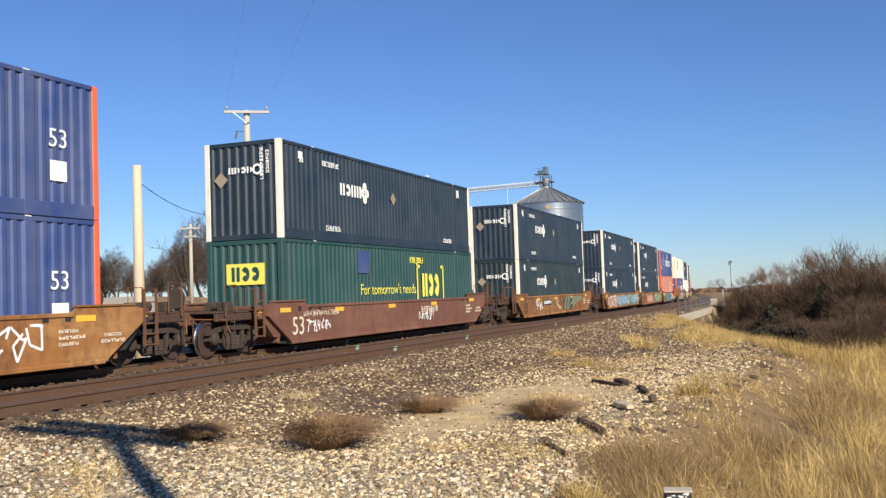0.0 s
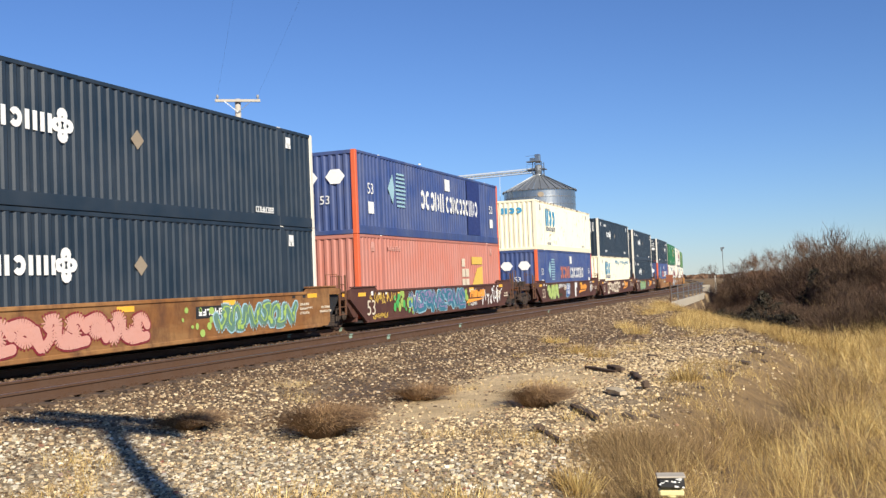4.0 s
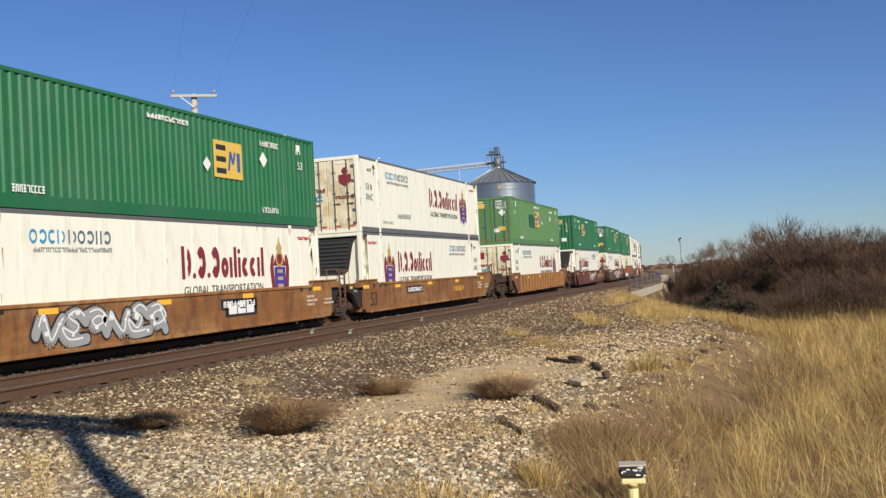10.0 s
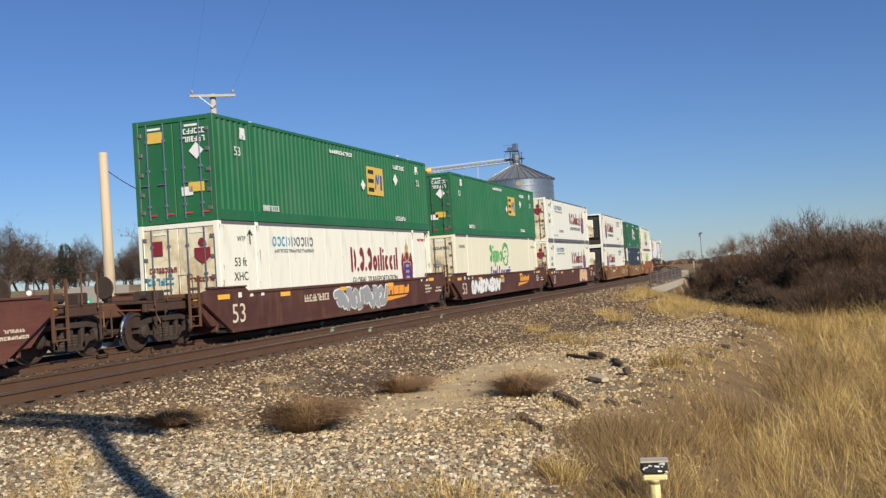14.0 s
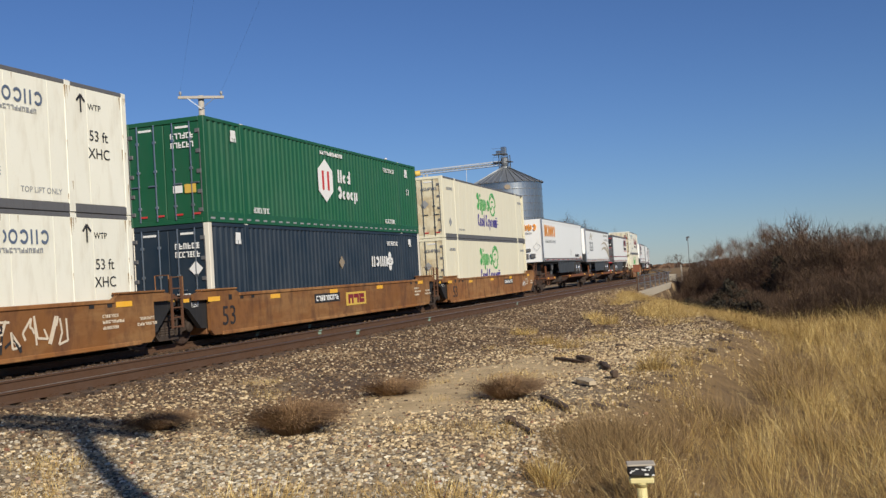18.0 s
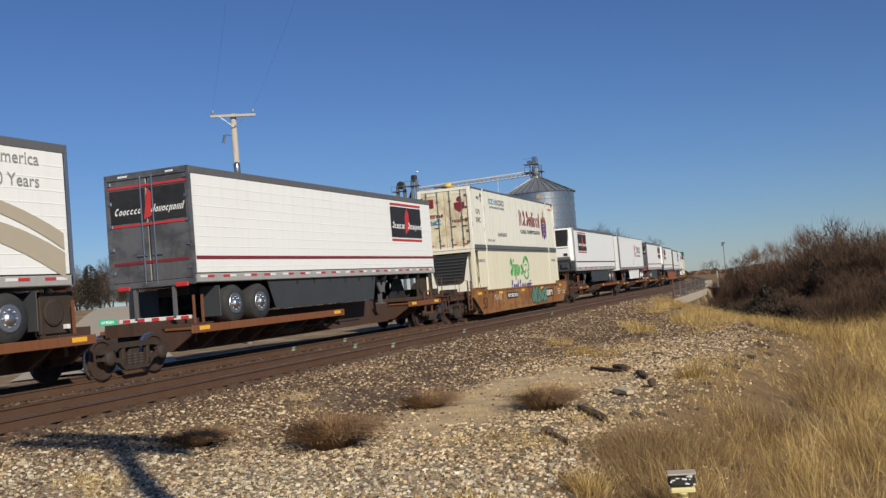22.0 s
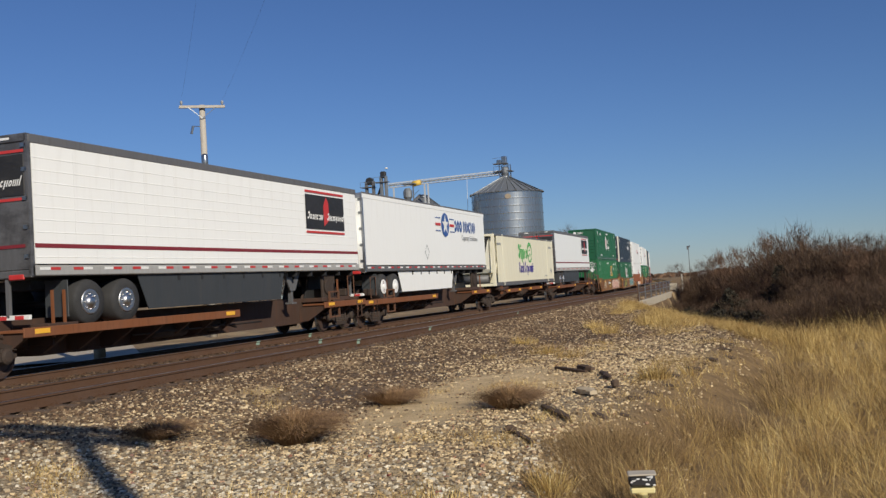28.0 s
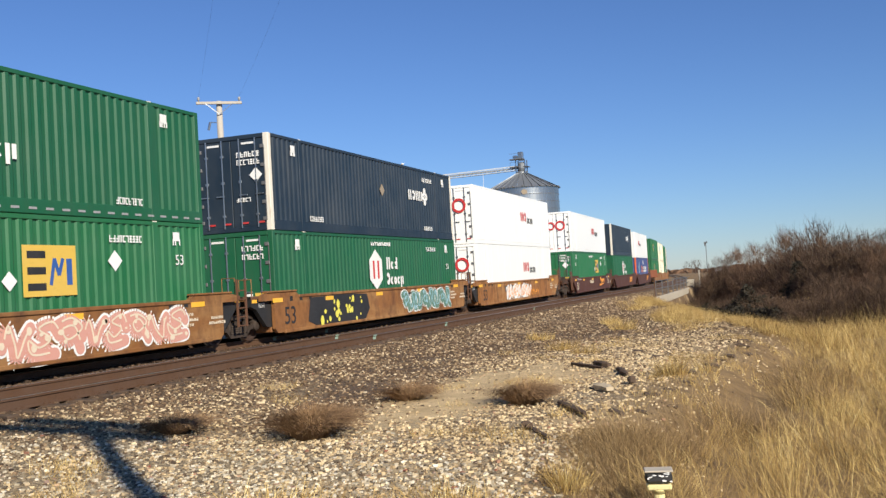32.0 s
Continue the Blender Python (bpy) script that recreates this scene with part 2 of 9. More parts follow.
    "m_paleline": paint("pale_lime_spray_paint", (0.50, 0.60, 0.22), 0.55, wear=(0.35, 0.45, 0.16), amount=0.35, scale=2),
    "m_mint": paint("mint_green_spray_paint", (0.26, 0.42, 0.30), 0.55, wear=(0.12, 0.25, 0.16), amount=0.4, scale=2),
    "m_forest": paint("dark_green_spray_paint", (0.03, 0.075, 0.035), 0.55, wear=(0.06, 0.10, 0.05), amount=0.35, scale=2),
    "m_grey": paint("grey_marking", (0.30, 0.31, 0.32), 0.5, wear=(0.5, 0.5, 0.48), amount=0.25, scale=2),
    "m_khaki": paint("khaki_marking", (0.46, 0.40, 0.30), 0.5, wear=(0.6, 0.56, 0.48), amount=0.2, scale=2),
    "m_tan": paint("weathered_tan_placard", (0.30, 0.24, 0.17), 0.6, wear=(0.12, 0.10, 0.09), amount=0.4, scale=4),
    "m_gold": paint("dull_gilt_marking", (0.50, 0.34, 0.12), 0.5, wear=(0.3, 0.2, 0.1), amount=0.25, scale=3),
    "m_slate": paint("slate_blue_marking", (0.10, 0.14, 0.22), 0.5, wear=(0.3, 0.32, 0.36), amount=0.2, scale=2),
    "m_coral": paint("orange_red_marking", (0.62, 0.19, 0.085), 0.5, wear=(0.4, 0.25, 0.2), amount=0.25, scale=2),
    "m_black": paint("black_marking", (0.02, 0.02, 0.022), 0.5, wear=(0.12, 0.11, 0.10), amount=0.3, scale=2),
    "m_pink": paint("pink_spray_paint", (0.62, 0.31, 0.25), 0.6, wear=(0.5, 0.2, 0.12), amount=0.4, scale=2),
    "m_lime": paint("lime_spray_paint", (0.33, 0.48, 0.10), 0.6, wear=(0.2, 0.3, 0.1), amount=0.3, scale=2),
    "m_teal": paint("teal_spray_paint", (0.11, 0.22, 0.17), 0.6, wear=(0.2, 0.2, 0.15), amount=0.35, scale=2),
    "m_cyan": paint("pale_blue_spray_paint", (0.30, 0.50, 0.58), 0.6, wear=(0.3, 0.3, 0.3), amount=0.35, scale=2),
    "m_cream": paint("cream_spray_paint", (0.68, 0.58, 0.44), 0.6, wear=(0.4, 0.25, 0.15), amount=0.4, scale=2),
}


# ---------------------------------------------------------------- mesh tools
class Geo:
    """Collects vertices and faces of one part."""

    def __init__(self):
        self.v, self.f = [], []

    def add(self, vs, fs):
        n = len(self.v)
        self.v.extend(vs)
        self.f.extend(tuple(i + n for i in f) for f in fs)
        return self

    def box(self, c, s, chamfer=0.0, m=None):
        hx, hy, hz = s[0] / 2, s[1] / 2, s[2] / 2
        if chamfer <= 0:
            vs = [(x * hx, y * hy, z * hz) for x in (-1, 1) for y in (-1, 1) for z in (-1, 1)]
            fs = [(0, 1, 3, 2), (4, 6, 7, 5), (0, 4, 5, 1), (2, 3, 7, 6), (0, 2, 6, 4), (1, 5, 7, 3)]
        else:
            k = min(chamfer, hx * 0.9, hy * 0.9, hz * 0.9)
            vs, ix = [], {}
            for x in (-1, 1):
                for y in (-1, 1):
                    for z in (-1, 1):
                        for a in range(3):
                            p = [x * (hx - k), y * (hy - k), z * (hz - k)]
                            p[a] = (x * hx, y * hy, z * hz)[a]
                            ix[x, y, z, a] = len(vs)
                            vs.append(tuple(p))
            fs = []
            sq = ((-1, -1), (1, -1), (1, 1), (-1, 1))
            for a in range(3):
                for sgn in (-1, 1):
                    idx = []
                    for u, w in sq:
                        key = [0, 0, 0]
                        key[a], key[(a + 1) % 3], key[(a + 2) % 3] = sgn, u, w
                        idx.append(ix[(*key, a)])
                    fs.append(tuple(idx) if sgn > 0 else tuple(reversed(idx)))
            for a in range(3):
                b, d = (a + 1) % 3, (a + 2) % 3
                for u in (-1, 1):
                    for w in (-1, 1):
                        k0, k1 = [0, 0, 0], [0, 0, 0]
                        k0[a], k1[a], k0[b], k1[b], k0[d], k1[d] = -1, 1, u, u, w, w
                        q = (ix[(*k0, b)], ix[(*k1, b)], ix[(*k1, d)], ix[(*k0, d)])
                        fs.append(q if u * w < 0 else tuple(reversed(q)))
            for x in (-1, 1):
                for y in (-1, 1):
                    for z in (-1, 1):
                        q = tuple(ix[x, y, z, a] for a in range(3))
                        fs.append(q if x * y * z > 0 else tuple(reversed(q)))
        if m is not None:
            vs = [tuple(m @ Vector(p)) for p in vs]
        return self.add([(p[0] + c[0], p[1] + c[1], p[2] + c[2]) for p in vs], fs)

    def beam(self, a, b, w, h=None):
        """A square bar from a to b."""
        a, b = Vector(a), Vector(b)
        d = b - a
        m = d.to_track_quat("Y", "Z").to_matrix()
        return self.box((a + b) / 2, (w, d.length, h or w), 0, m)

    def tube(self, pts, radii, n=8, caps=True):
        """A round bar through points."""
        pts = [Vector(p) for p in pts]
        if not hasattr(radii, "__len__"):
            radii = [radii] * len(pts)
        vs, fs = [], []
        for i, p in enumerate(pts):
            d = (pts[min(i + 1, len(pts) - 1)] - pts[max(i - 1, 0)]).normalized()
            q = d.to_track_quat("Z", "Y")
            for k in range(n):
                a = 2 * math.pi * k / n
                vs.append(tuple(p + q @ Vector((math.cos(a), math.sin(a), 0)) * radii[i]))
        for i in range(len(pts) - 1):
            for k in range(n):
                k2 = (k + 1) % n
                fs.append((i * n + k, i * n + k2, (i + 1) * n + k2, (i + 1) * n + k))
        if caps:
            fs.append(tuple(reversed(range(n))))
            fs.append(tuple(range((len(pts) - 1) * n, len(pts) * n)))
        return self.add(vs, fs)

    def lathe(self, profile, axis, c, n=24):
        """Turns (radius, offset) pairs about an axis: 0 x, 1 y, 2 z."""
        vs, fs = [], []
        b, d = (axis + 1) % 3, (axis + 2) % 3
        for r, o in profile:
            for k in range(n):
                a = 2 * math.pi * k / n
                p = [0, 0, 0]
                p[axis], p[b], p[d] = c[axis] + o, c[b] + r * math.cos(a), c[d] + r * math.sin(a)
                vs.append(tuple(p))
        for i in range(len(profile) - 1):
            for k in range(n):
                k2 = (k + 1) % n
                fs.append((i * n + k, i * n + k2, (i + 1) * n + k2, (i + 1) * n + k))
        fs.append(tuple(reversed(range(n))))
        fs.append(tuple(range((len(profile) - 1) * n, len(profile) * n)))
        return self.add(vs, fs)

    def prism(self, poly, axis, o0, o1):
        """A flat outline (pairs in the two other axes, in order) drawn out along an axis."""
        b, d = [(1, 2), (0, 2), (0, 1)][axis]
        vs = []
        for o in (o0, o1):
            for u, w in poly:
                p = [0, 0, 0]
                p[axis], p[b], p[d] = o, u, w
                vs.append(tuple(p))
        n = len(poly)
        fs = [tuple(range(n)), tuple(reversed(range(n, 2 * n)))]
        fs += [(i, n + i, n + (i + 1) % n, (i + 1) % n) for i in range(n)]
        return self.add(vs, fs)

    def wave(self, y0, y1, z0, z1, x, depth, pitch, side=1, flat=(0.32, 0.18)):
        """A corrugated sheet in the plane of x, ribs upright; its crests lie at x."""
        n = max(1, round((y1 - y0) / pitch))
        p = (y1 - y0) / n
        prof = []
        for i in range(n):
            a = y0 + i * p
            prof += [(a, 0), (a + p * flat[0], 0), (a + p * (flat[0] + flat[1]), 1), (a + p * (1 - flat[1]), 1)]
        prof.append((y1, 0))
        vs = []
        for y, dd in prof:
            xx = x - side * depth * dd
            vs += [(xx, y, z0), (xx, y, z1)]
        fs = []
        for i in range(len(prof) - 1):
            q = (2 * i, 2 * i + 2, 2 * i + 3, 2 * i + 1)
            fs.append(q if side > 0 else tuple(reversed(q)))
        return self.add(vs, fs)

    def moved(self, m):
        self.v = [tuple(m @ Vector(p)) for p in self.v]
        return self


def mesh_of(geo, name, smooth=False):
    me = bpy.data.meshes.new(name)
    me.from_pydata(geo.v, [], geo.f)
    if smooth:
        me.polygons.foreach_set("use_smooth", [True] * len(me.polygons))
    me.validate()
    return me


SMALL_PRINT = ("graffiti", "rust_streak", "logo", "crest", "fine_print", "number_line", "length_mark", "reflective_tape", "door_mark", "tie_plates", "door_tape", "door_plate", "lettering", "sign_line", "reflector", "slot", "badge", "door_badge", "emblem", "notice", "door_stripe", "paint_mark")


def part(name, geo, material, parent=None, label="", smooth=False, m=None, kind=""):
    """Links a Geo (or a finished mesh) as one mesh object under a thing or a part."""
    me = geo if isinstance(geo, bpy.types.Mesh) else mesh_of(geo, name, smooth)
    if not me.materials:
        me.materials.append(M[material] if isinstance(material, str) else material)
    if name in SMALL_PRINT:
        kind = "stuff"
    ob = new(name, me)
    ob.parent = parent
    if m is not None:
        ob.matrix_basis = m
    return tagged(ob, label=label, kind=kind)


def thing(name, label, category, group="", kind=""):
    return tagged(new(name), label, category, group, kind)


TEXTS = {}


def text_mesh(s, size, material):
    key = (s, size, material)
    if key not in TEXTS:
        cu = bpy.data.curves.new("words", "FONT")
        cu.body, cu.size, cu.extrude, cu.resolution_u = s, size, 0.002, 3
        cu.align_x, cu.align_y = "CENTER", "CENTER"
        tmp = bpy.data.objects.new("words", cu)
        me = bpy.data.meshes.new_from_object(tmp)
        bpy.data.objects.remove(tmp)
        me.materials.clear()
        me.materials.append(M[material])
        TEXTS[key] = me
    return TEXTS[key]


def side_frame(x, y, z, side):
    """Where a marking lies on a side wall: its right runs along the reading direction, its up is up."""
    return pose(x * side, y, z, 90, 0, 90 if side > 0 else -90)


def end_frame(x, y, z):
    """The same on the end wall at low y."""
    return pose(x, y, z, 90, 0, 0)


def glyphs(w, h, n, seed, slab=0.004, gap=0.22, slant=0.0):
    """A row of n plain blocks and hooks, w wide and h high, in the plane of x and y."""
    rnd = random.Random(seed)
    g = Geo()
    cw = w / n
    st = cw * (1 - gap) * 0.34
    for i in range(n):
        x0, x1 = -w / 2 + i * cw + cw * gap / 2, -w / 2 + (i + 1) * cw - cw * gap / 2
        k = rnd.randrange(6)
        bars = []
        if k in (0, 1, 3):
            bars.append((x0, x0 + st, -h / 2, h / 2))
        if k in (0, 2, 4):
            bars.append((x1 - st, x1, -h / 2, h / 2))
        if k in (1, 2, 5, 0):
            bars.append((x0, x1, h / 2 - st, h / 2))
        if k in (1, 3, 4, 5):
            bars.append((x0, x1, -h / 2, -h / 2 + st))
        if k in (3, 4, 5):
            bars.append((x0, x1, -st / 2, st / 2))
        if k == 5:
            bars.append(((x0 + x1 - st) / 2, (x0 + x1 + st) / 2, -h / 2, h / 2))
        for j, (a, b, c, d) in enumerate(bars):
            z = slab * (1 + 0.15 * j)
            g.add([(a + slant * c, c, 0), (b + slant * c, c, 0), (b + slant * d, d, 0), (a + slant * d, d, 0),
                   (a + slant * c, c, z), (b + slant * c, c, z), (b + slant * d, d, z), (a + slant * d, d, z)],
                  [(0, 3, 2, 1), (4, 5, 6, 7), (0, 1, 5, 4), (1, 2, 6, 5), (2, 3, 7, 6), (3, 0, 4, 7)])
    return g


def wordshape(pattern, w, h, seed, stroke=0.22, slant=0.0):
    """A word-like row of plain rounded shapes. A: tall, a: low, d: low with a tall stem, p: low with a hanging stem, i: narrow, dot, blank."""
    rnd = random.Random(seed)
    wide = {"A": 1.0, "a": 0.86, "d": 0.88, "p": 0.88, "i": 0.42, ".": 0.36, " ": 0.5}
    unit = w / sum(wide[c] for c in pattern)
    g, x = Geo(), -w / 2
    for n, ch in enumerate(pattern):
        cw = wide[ch] * unit
        hw, cx, z = cw * 0.42, x + cw / 2, 0.0004 * (n % 3)
        x += cw
        lo, hi = -h / 2, (h / 2 if ch == "A" else h * 0.16)
        rx, cy, sw = hw, (lo + hi) / 2, unit * stroke
        sy = (hi - lo) / 2 / rx
        bits = []
        if ch == ".":
            bits.append(disc(min(hw, sw * 0.7), z, cx, lo + sw * 0.6, 8))
        elif ch == "i":
            bits += [rect(sw, hi - lo, z, cx, cy), disc(sw * 0.55, z, cx, h * 0.36, 8)]
        elif ch != " ":
            k = rnd.randrange(5)
            if k == 0:
                bits.append(ring(rx, sw, z, cx, cy, 14, sy))
            elif k == 1:
                bits.append(ring(rx, sw * 1.1, z, cx, cy, 14, sy, 50, 310))
            elif k == 2:
                bits += [rect(sw, hi - lo, z, cx - rx + sw * 0.5, cy), ring(rx * 0.9, sw, z + 0.0002, cx + rx * 0.1, cy, 12, sy, -75, 75)]
            elif k == 3:
                bits += [rect(sw * 1.1, hi - lo, z, cx - rx * 0.6, cy), rect(sw * 1.1, hi - lo, z, cx + rx * 0.6, cy)]
            else:
                bits.append(ring(rx, sw * 1.1, z, cx, cy, 14, sy, 215, 505))
            if ch == "d":
                bits.append(rect(sw, h, z + 0.0006, cx + rx - sw / 2, 0))
            if ch == "p":
                bits.append(rect(sw, h * 0.9, z + 0.0006, cx - rx + sw / 2, -h * 0.3))
        for b in bits:
            g.add([(px + slant * py, py, pz) for px, py, pz in b.v], b.f)
    return g


def plate(poly, slab=0.004, z=0.0):
    """A thin flat shape in the plane of x and y."""
    g = Geo()
    n = len(poly)
    g.add([(x, y, z) for x, y in poly] + [(x, y, z + slab) for x, y in poly],
          [tuple(reversed(range(n))), tuple(range(n, 2 * n))] + [(i, (i + 1) % n, n + (i + 1) % n, n + i) for i in range(n)])
    return g


def rect(w, h, z=0.0, cx=0.0, cy=0.0):
    return plate([(cx - w / 2, cy - h / 2), (cx + w / 2, cy - h / 2), (cx + w / 2, cy + h / 2), (cx - w / 2, cy + h / 2)], z=z)


def disc(r, z=0.0, cx=0.0, cy=0.0, n=20, sy=1.0):
    return plate([(cx + r * math.cos(2 * math.pi * k / n), cy + r * sy * math.sin(2 * math.pi * k / n)) for k in range(n)], z=z)


def ring(r, w, z=0.0, cx=0.0, cy=0.0, n=20, sy=1.0, a0=0.0, a1=360.0):
    g = Geo()
    for k in range(n):
        a, b = radians(a0 + (a1 - a0) * k / n), radians(a0 + (a1 - a0) * (k + 1) / n)
        q = [(cx + rr * math.cos(t), cy + rr * sy * math.sin(t)) for rr, t in ((r - w, a), (r, a), (r, b), (r - w, b))]
        p = plate(q, z=z)
        g.add(p.v, p.f)
    return g


def join(*geos):
    g = Geo()
    for o in geos:
        g.add(o.v, o.f)
    return g


def ribbon(pts, w, z=0.0):
    """A flat stroke through points in the plane of x and y."""
    g = Geo()
    for i in range(len(pts) - 1):
        (x0, y0), (x1, y1) = pts[i], pts[i + 1]
        d = math.hypot(x1 - x0, y1 - y0) or 1
        nx, ny = -(y1 - y0) / d * w / 2, (x1 - x0) / d * w / 2
        p = plate([(x0 + nx, y0 + ny), (x0 - nx, y0 - ny), (x1 - nx, y1 - ny), (x1 + nx, y1 + ny)], 0.003, z + 0.0002 * (i % 3))
        g.add(p.v, p.f)
    return g

# ---------------------------------------------------------------- the line of the track
TRACK_X, SPACING, GAUGE = -15.66, 4.0, 1.507
BEND_Y, BEND_K, BEND_END = 23.0, 0.00067, 330.0


def bend(y):
    """How far the line has curved away at y, and its slope there."""
    u = max(0.0, min(y, BEND_END) - BEND_Y)
    s = BEND_K * u
    return -BEND_K * u * u / 2 - s * max(0.0, y - BEND_END), -s


def fall(y):
    """The line falls gently away from the road."""
    y = max(0.0, y)
    if y < 60:
        return -0.000125 * y * y / 2
    if y < 160:
        return -0.225 - 0.0075 * (y - 60)
    return -0.975 - 0.35 * (1 - math.exp(-(y - 160) * 0.0075 / 0.35))


def line_pose(y, flip=False, off=0.0, z=0.0):
    dx, s = bend(y)
    return pose(TRACK_X + dx + off, y, fall(y) + z, 0, 0, math.degrees(math.atan(-s)) + (180 if flip else 0))


def gone(t):
    """Metres that the train has rolled towards the road at t seconds."""
    return 20.0837 * t + 0.018737 * t * t / 2 + 0.00070122 * t ** 3 / 6


EDGE = ((-40, 7.0), (2, 2.0), (8, -1.7), (12, -1.8), (18, -1.35), (24, -0.8), (29, -1.0), (38, -3.2), (51, -6.3), (58, -8.0), (67, -9.2), (110, -10.0), (4000, -260.0))


def edge_x(y):
    for (y0, x0), (y1, x1) in zip(EDGE, EDGE[1:]):
        if y <= y1:
            return x0 + (x1 - x0) * (y - y0) / (y1 - y0)
    return EDGE[-1][1]


def smooth(a, b, v):
    t = min(1.0, max(0.0, (v - a) / (b - a)))
    return t * t * (3 - 2 * t)


def ground_z(x, y):
    dx, _ = bend(y)
    q = x - TRACK_X - dx
    z = fall(y)
    bed = -0.20 - 0.26 * smooth(5.6, 9.5, q) - 0.35 * smooth(2.5, 6.0, -q)
    e = edge_x(y) - 0.8 * (1 - smooth(9, 14, y))
    deep = 0.72 + 0.83 * max(smooth(30, 46, y), 1 - smooth(5, 9, y))
    z += bed - deep * smooth(-0.7, 2.8, x - e) + (deep - 0.72) * smooth(3, 13, x - e)
    z -= 0.26 * math.exp(-((x - e - 0.75) / 0.55) ** 2) * smooth(10, 13, y) * (1 - smooth(24, 28, y))  # a runnel along the foot of the bank
    far = smooth(140, 400, math.hypot(x, y))
    z = z * (1 - far) + far * (-1.6 - 0.0072 * max(0.0, math.hypot(x, y) - 250.0))
    z -= 2.2 * smooth(6.95, 8.0, q) * smooth(61.5, 68, y) * (1 - smooth(99, 105, y))
    if x < -20:  # the land across the line climbs a little towards the trees
        z += 3.0 * smooth(34, 112, math.hypot(x, y)) * smooth(31.5, 36.5, math.degrees(math.atan2(-x, y)))
    z += 0.05 * noise.noise((x * 0.35, y * 0.35, 0.0)) * smooth(5.0, 7.0, abs(q - 2)) + 0.015 * noise.noise((x * 1.7, y * 1.7, 3.0))
    return z


# ---------------------------------------------------------------- ground
def spread(lo, hi, core, step, grow):
    out, s = list(np.arange(core[0], core[1], step)), step
    while out[-1] < hi:
        s *= grow
        out.append(out[-1] + s)
    s = step
    while out[0] > lo:
        s *= grow
        out.insert(0, out[0] - s)
    return out


def ground_material():
    m, nt, b = shader("gravel_and_dry_earth")
    vor = nt.nodes.new("ShaderNodeTexVoronoi")
    vor.inputs["Scale"].default_value = 34.0
    tc = nt.nodes.new("ShaderNodeTexCoord")
    nt.links.new(tc.outputs["Object"], vor.inputs["Vector"])
    sep = nt.nodes.new("ShaderNodeSeparateColor")
    nt.links.new(vor.outputs["Color"], sep.inputs["Color"])
    big = noise_node(nt, 0.45, 5, 0.65)
    mid = noise_node(nt, 2.6, 5, 0.7)
    at = nt.nodes.new("ShaderNodeAttribute")
    at.attribute_name = "zone"
    za = nt.nodes.new("ShaderNodeSeparateColor")
    nt.links.new(at.outputs["Color"], za.inputs["Color"])
    pale = ramp(nt, sep.outputs[0], 0.05, 0.95, (0.15, 0.105, 0.062, 1), (0.56, 0.435, 0.265, 1))
    brown = ramp(nt, sep.outputs[0], 0.05, 0.95, (0.062, 0.039, 0.024, 1), (0.19, 0.122, 0.072, 1))
    earth = ramp(nt, mid.outputs["Fac"], 0.3, 0.7, (0.48, 0.335, 0.17, 1), (0.78, 0.58, 0.32, 1))
    straw = ramp(nt, mid.outputs["Fac"], 0.3, 0.7, (0.14, 0.082, 0.034, 1), (0.33, 0.215, 0.09, 1))
    c = mixc(nt, za.outputs[0], pale, brown)
    patch = mixc(nt, ramp(nt, big.outputs["Fac"], 0.50, 0.62), (0, 0, 0, 1), (0.6, 0.6, 0.6, 1))
    c = mixc(nt, patch, c, earth)
    c = mixc(nt, za.outputs[2], c, earth)
    c = mixc(nt, za.outputs[1], c, straw)
    nt.links.new(c, b.inputs["Base Color"])
    b.inputs["Roughness"].default_value = 0.95
    bp = nt.nodes.new("ShaderNodeBump")
    bp.inputs["Strength"].default_value, bp.inputs["Distance"].default_value = 0.8, 0.03
    nt.links.new(vor.outputs["Distance"], bp.inputs["Height"])
    bp.invert = True
    nt.links.new(bp.outputs["Normal"], b.inputs["Normal"])
    return m


def sandy(x, y):
    """The smooth patch of bare sandy earth in the gravel."""
    d = math.hypot((x + 4.85 - 0.07 * (y - 15.3)) / 1.45, (y - 15.3) / 4.4)
    return 0.97 * (1 - smooth(0.6, 1.15, d + 0.35 * noise.noise((x * 1.1, y * 0.8, 40.0))))


def stain(x, y):
    """A brown streak of spilt ballast across the pale gravel."""
    d = math.hypot((x + 6.7 + 0.12 * (y - 14)) / 1.1, (y - 14.5) / 4.5)
    return 0.75 * (1 - smooth(0.5, 1.1, d + 0.4 * noise.noise((x * 0.9, y * 0.6, 50.0))))


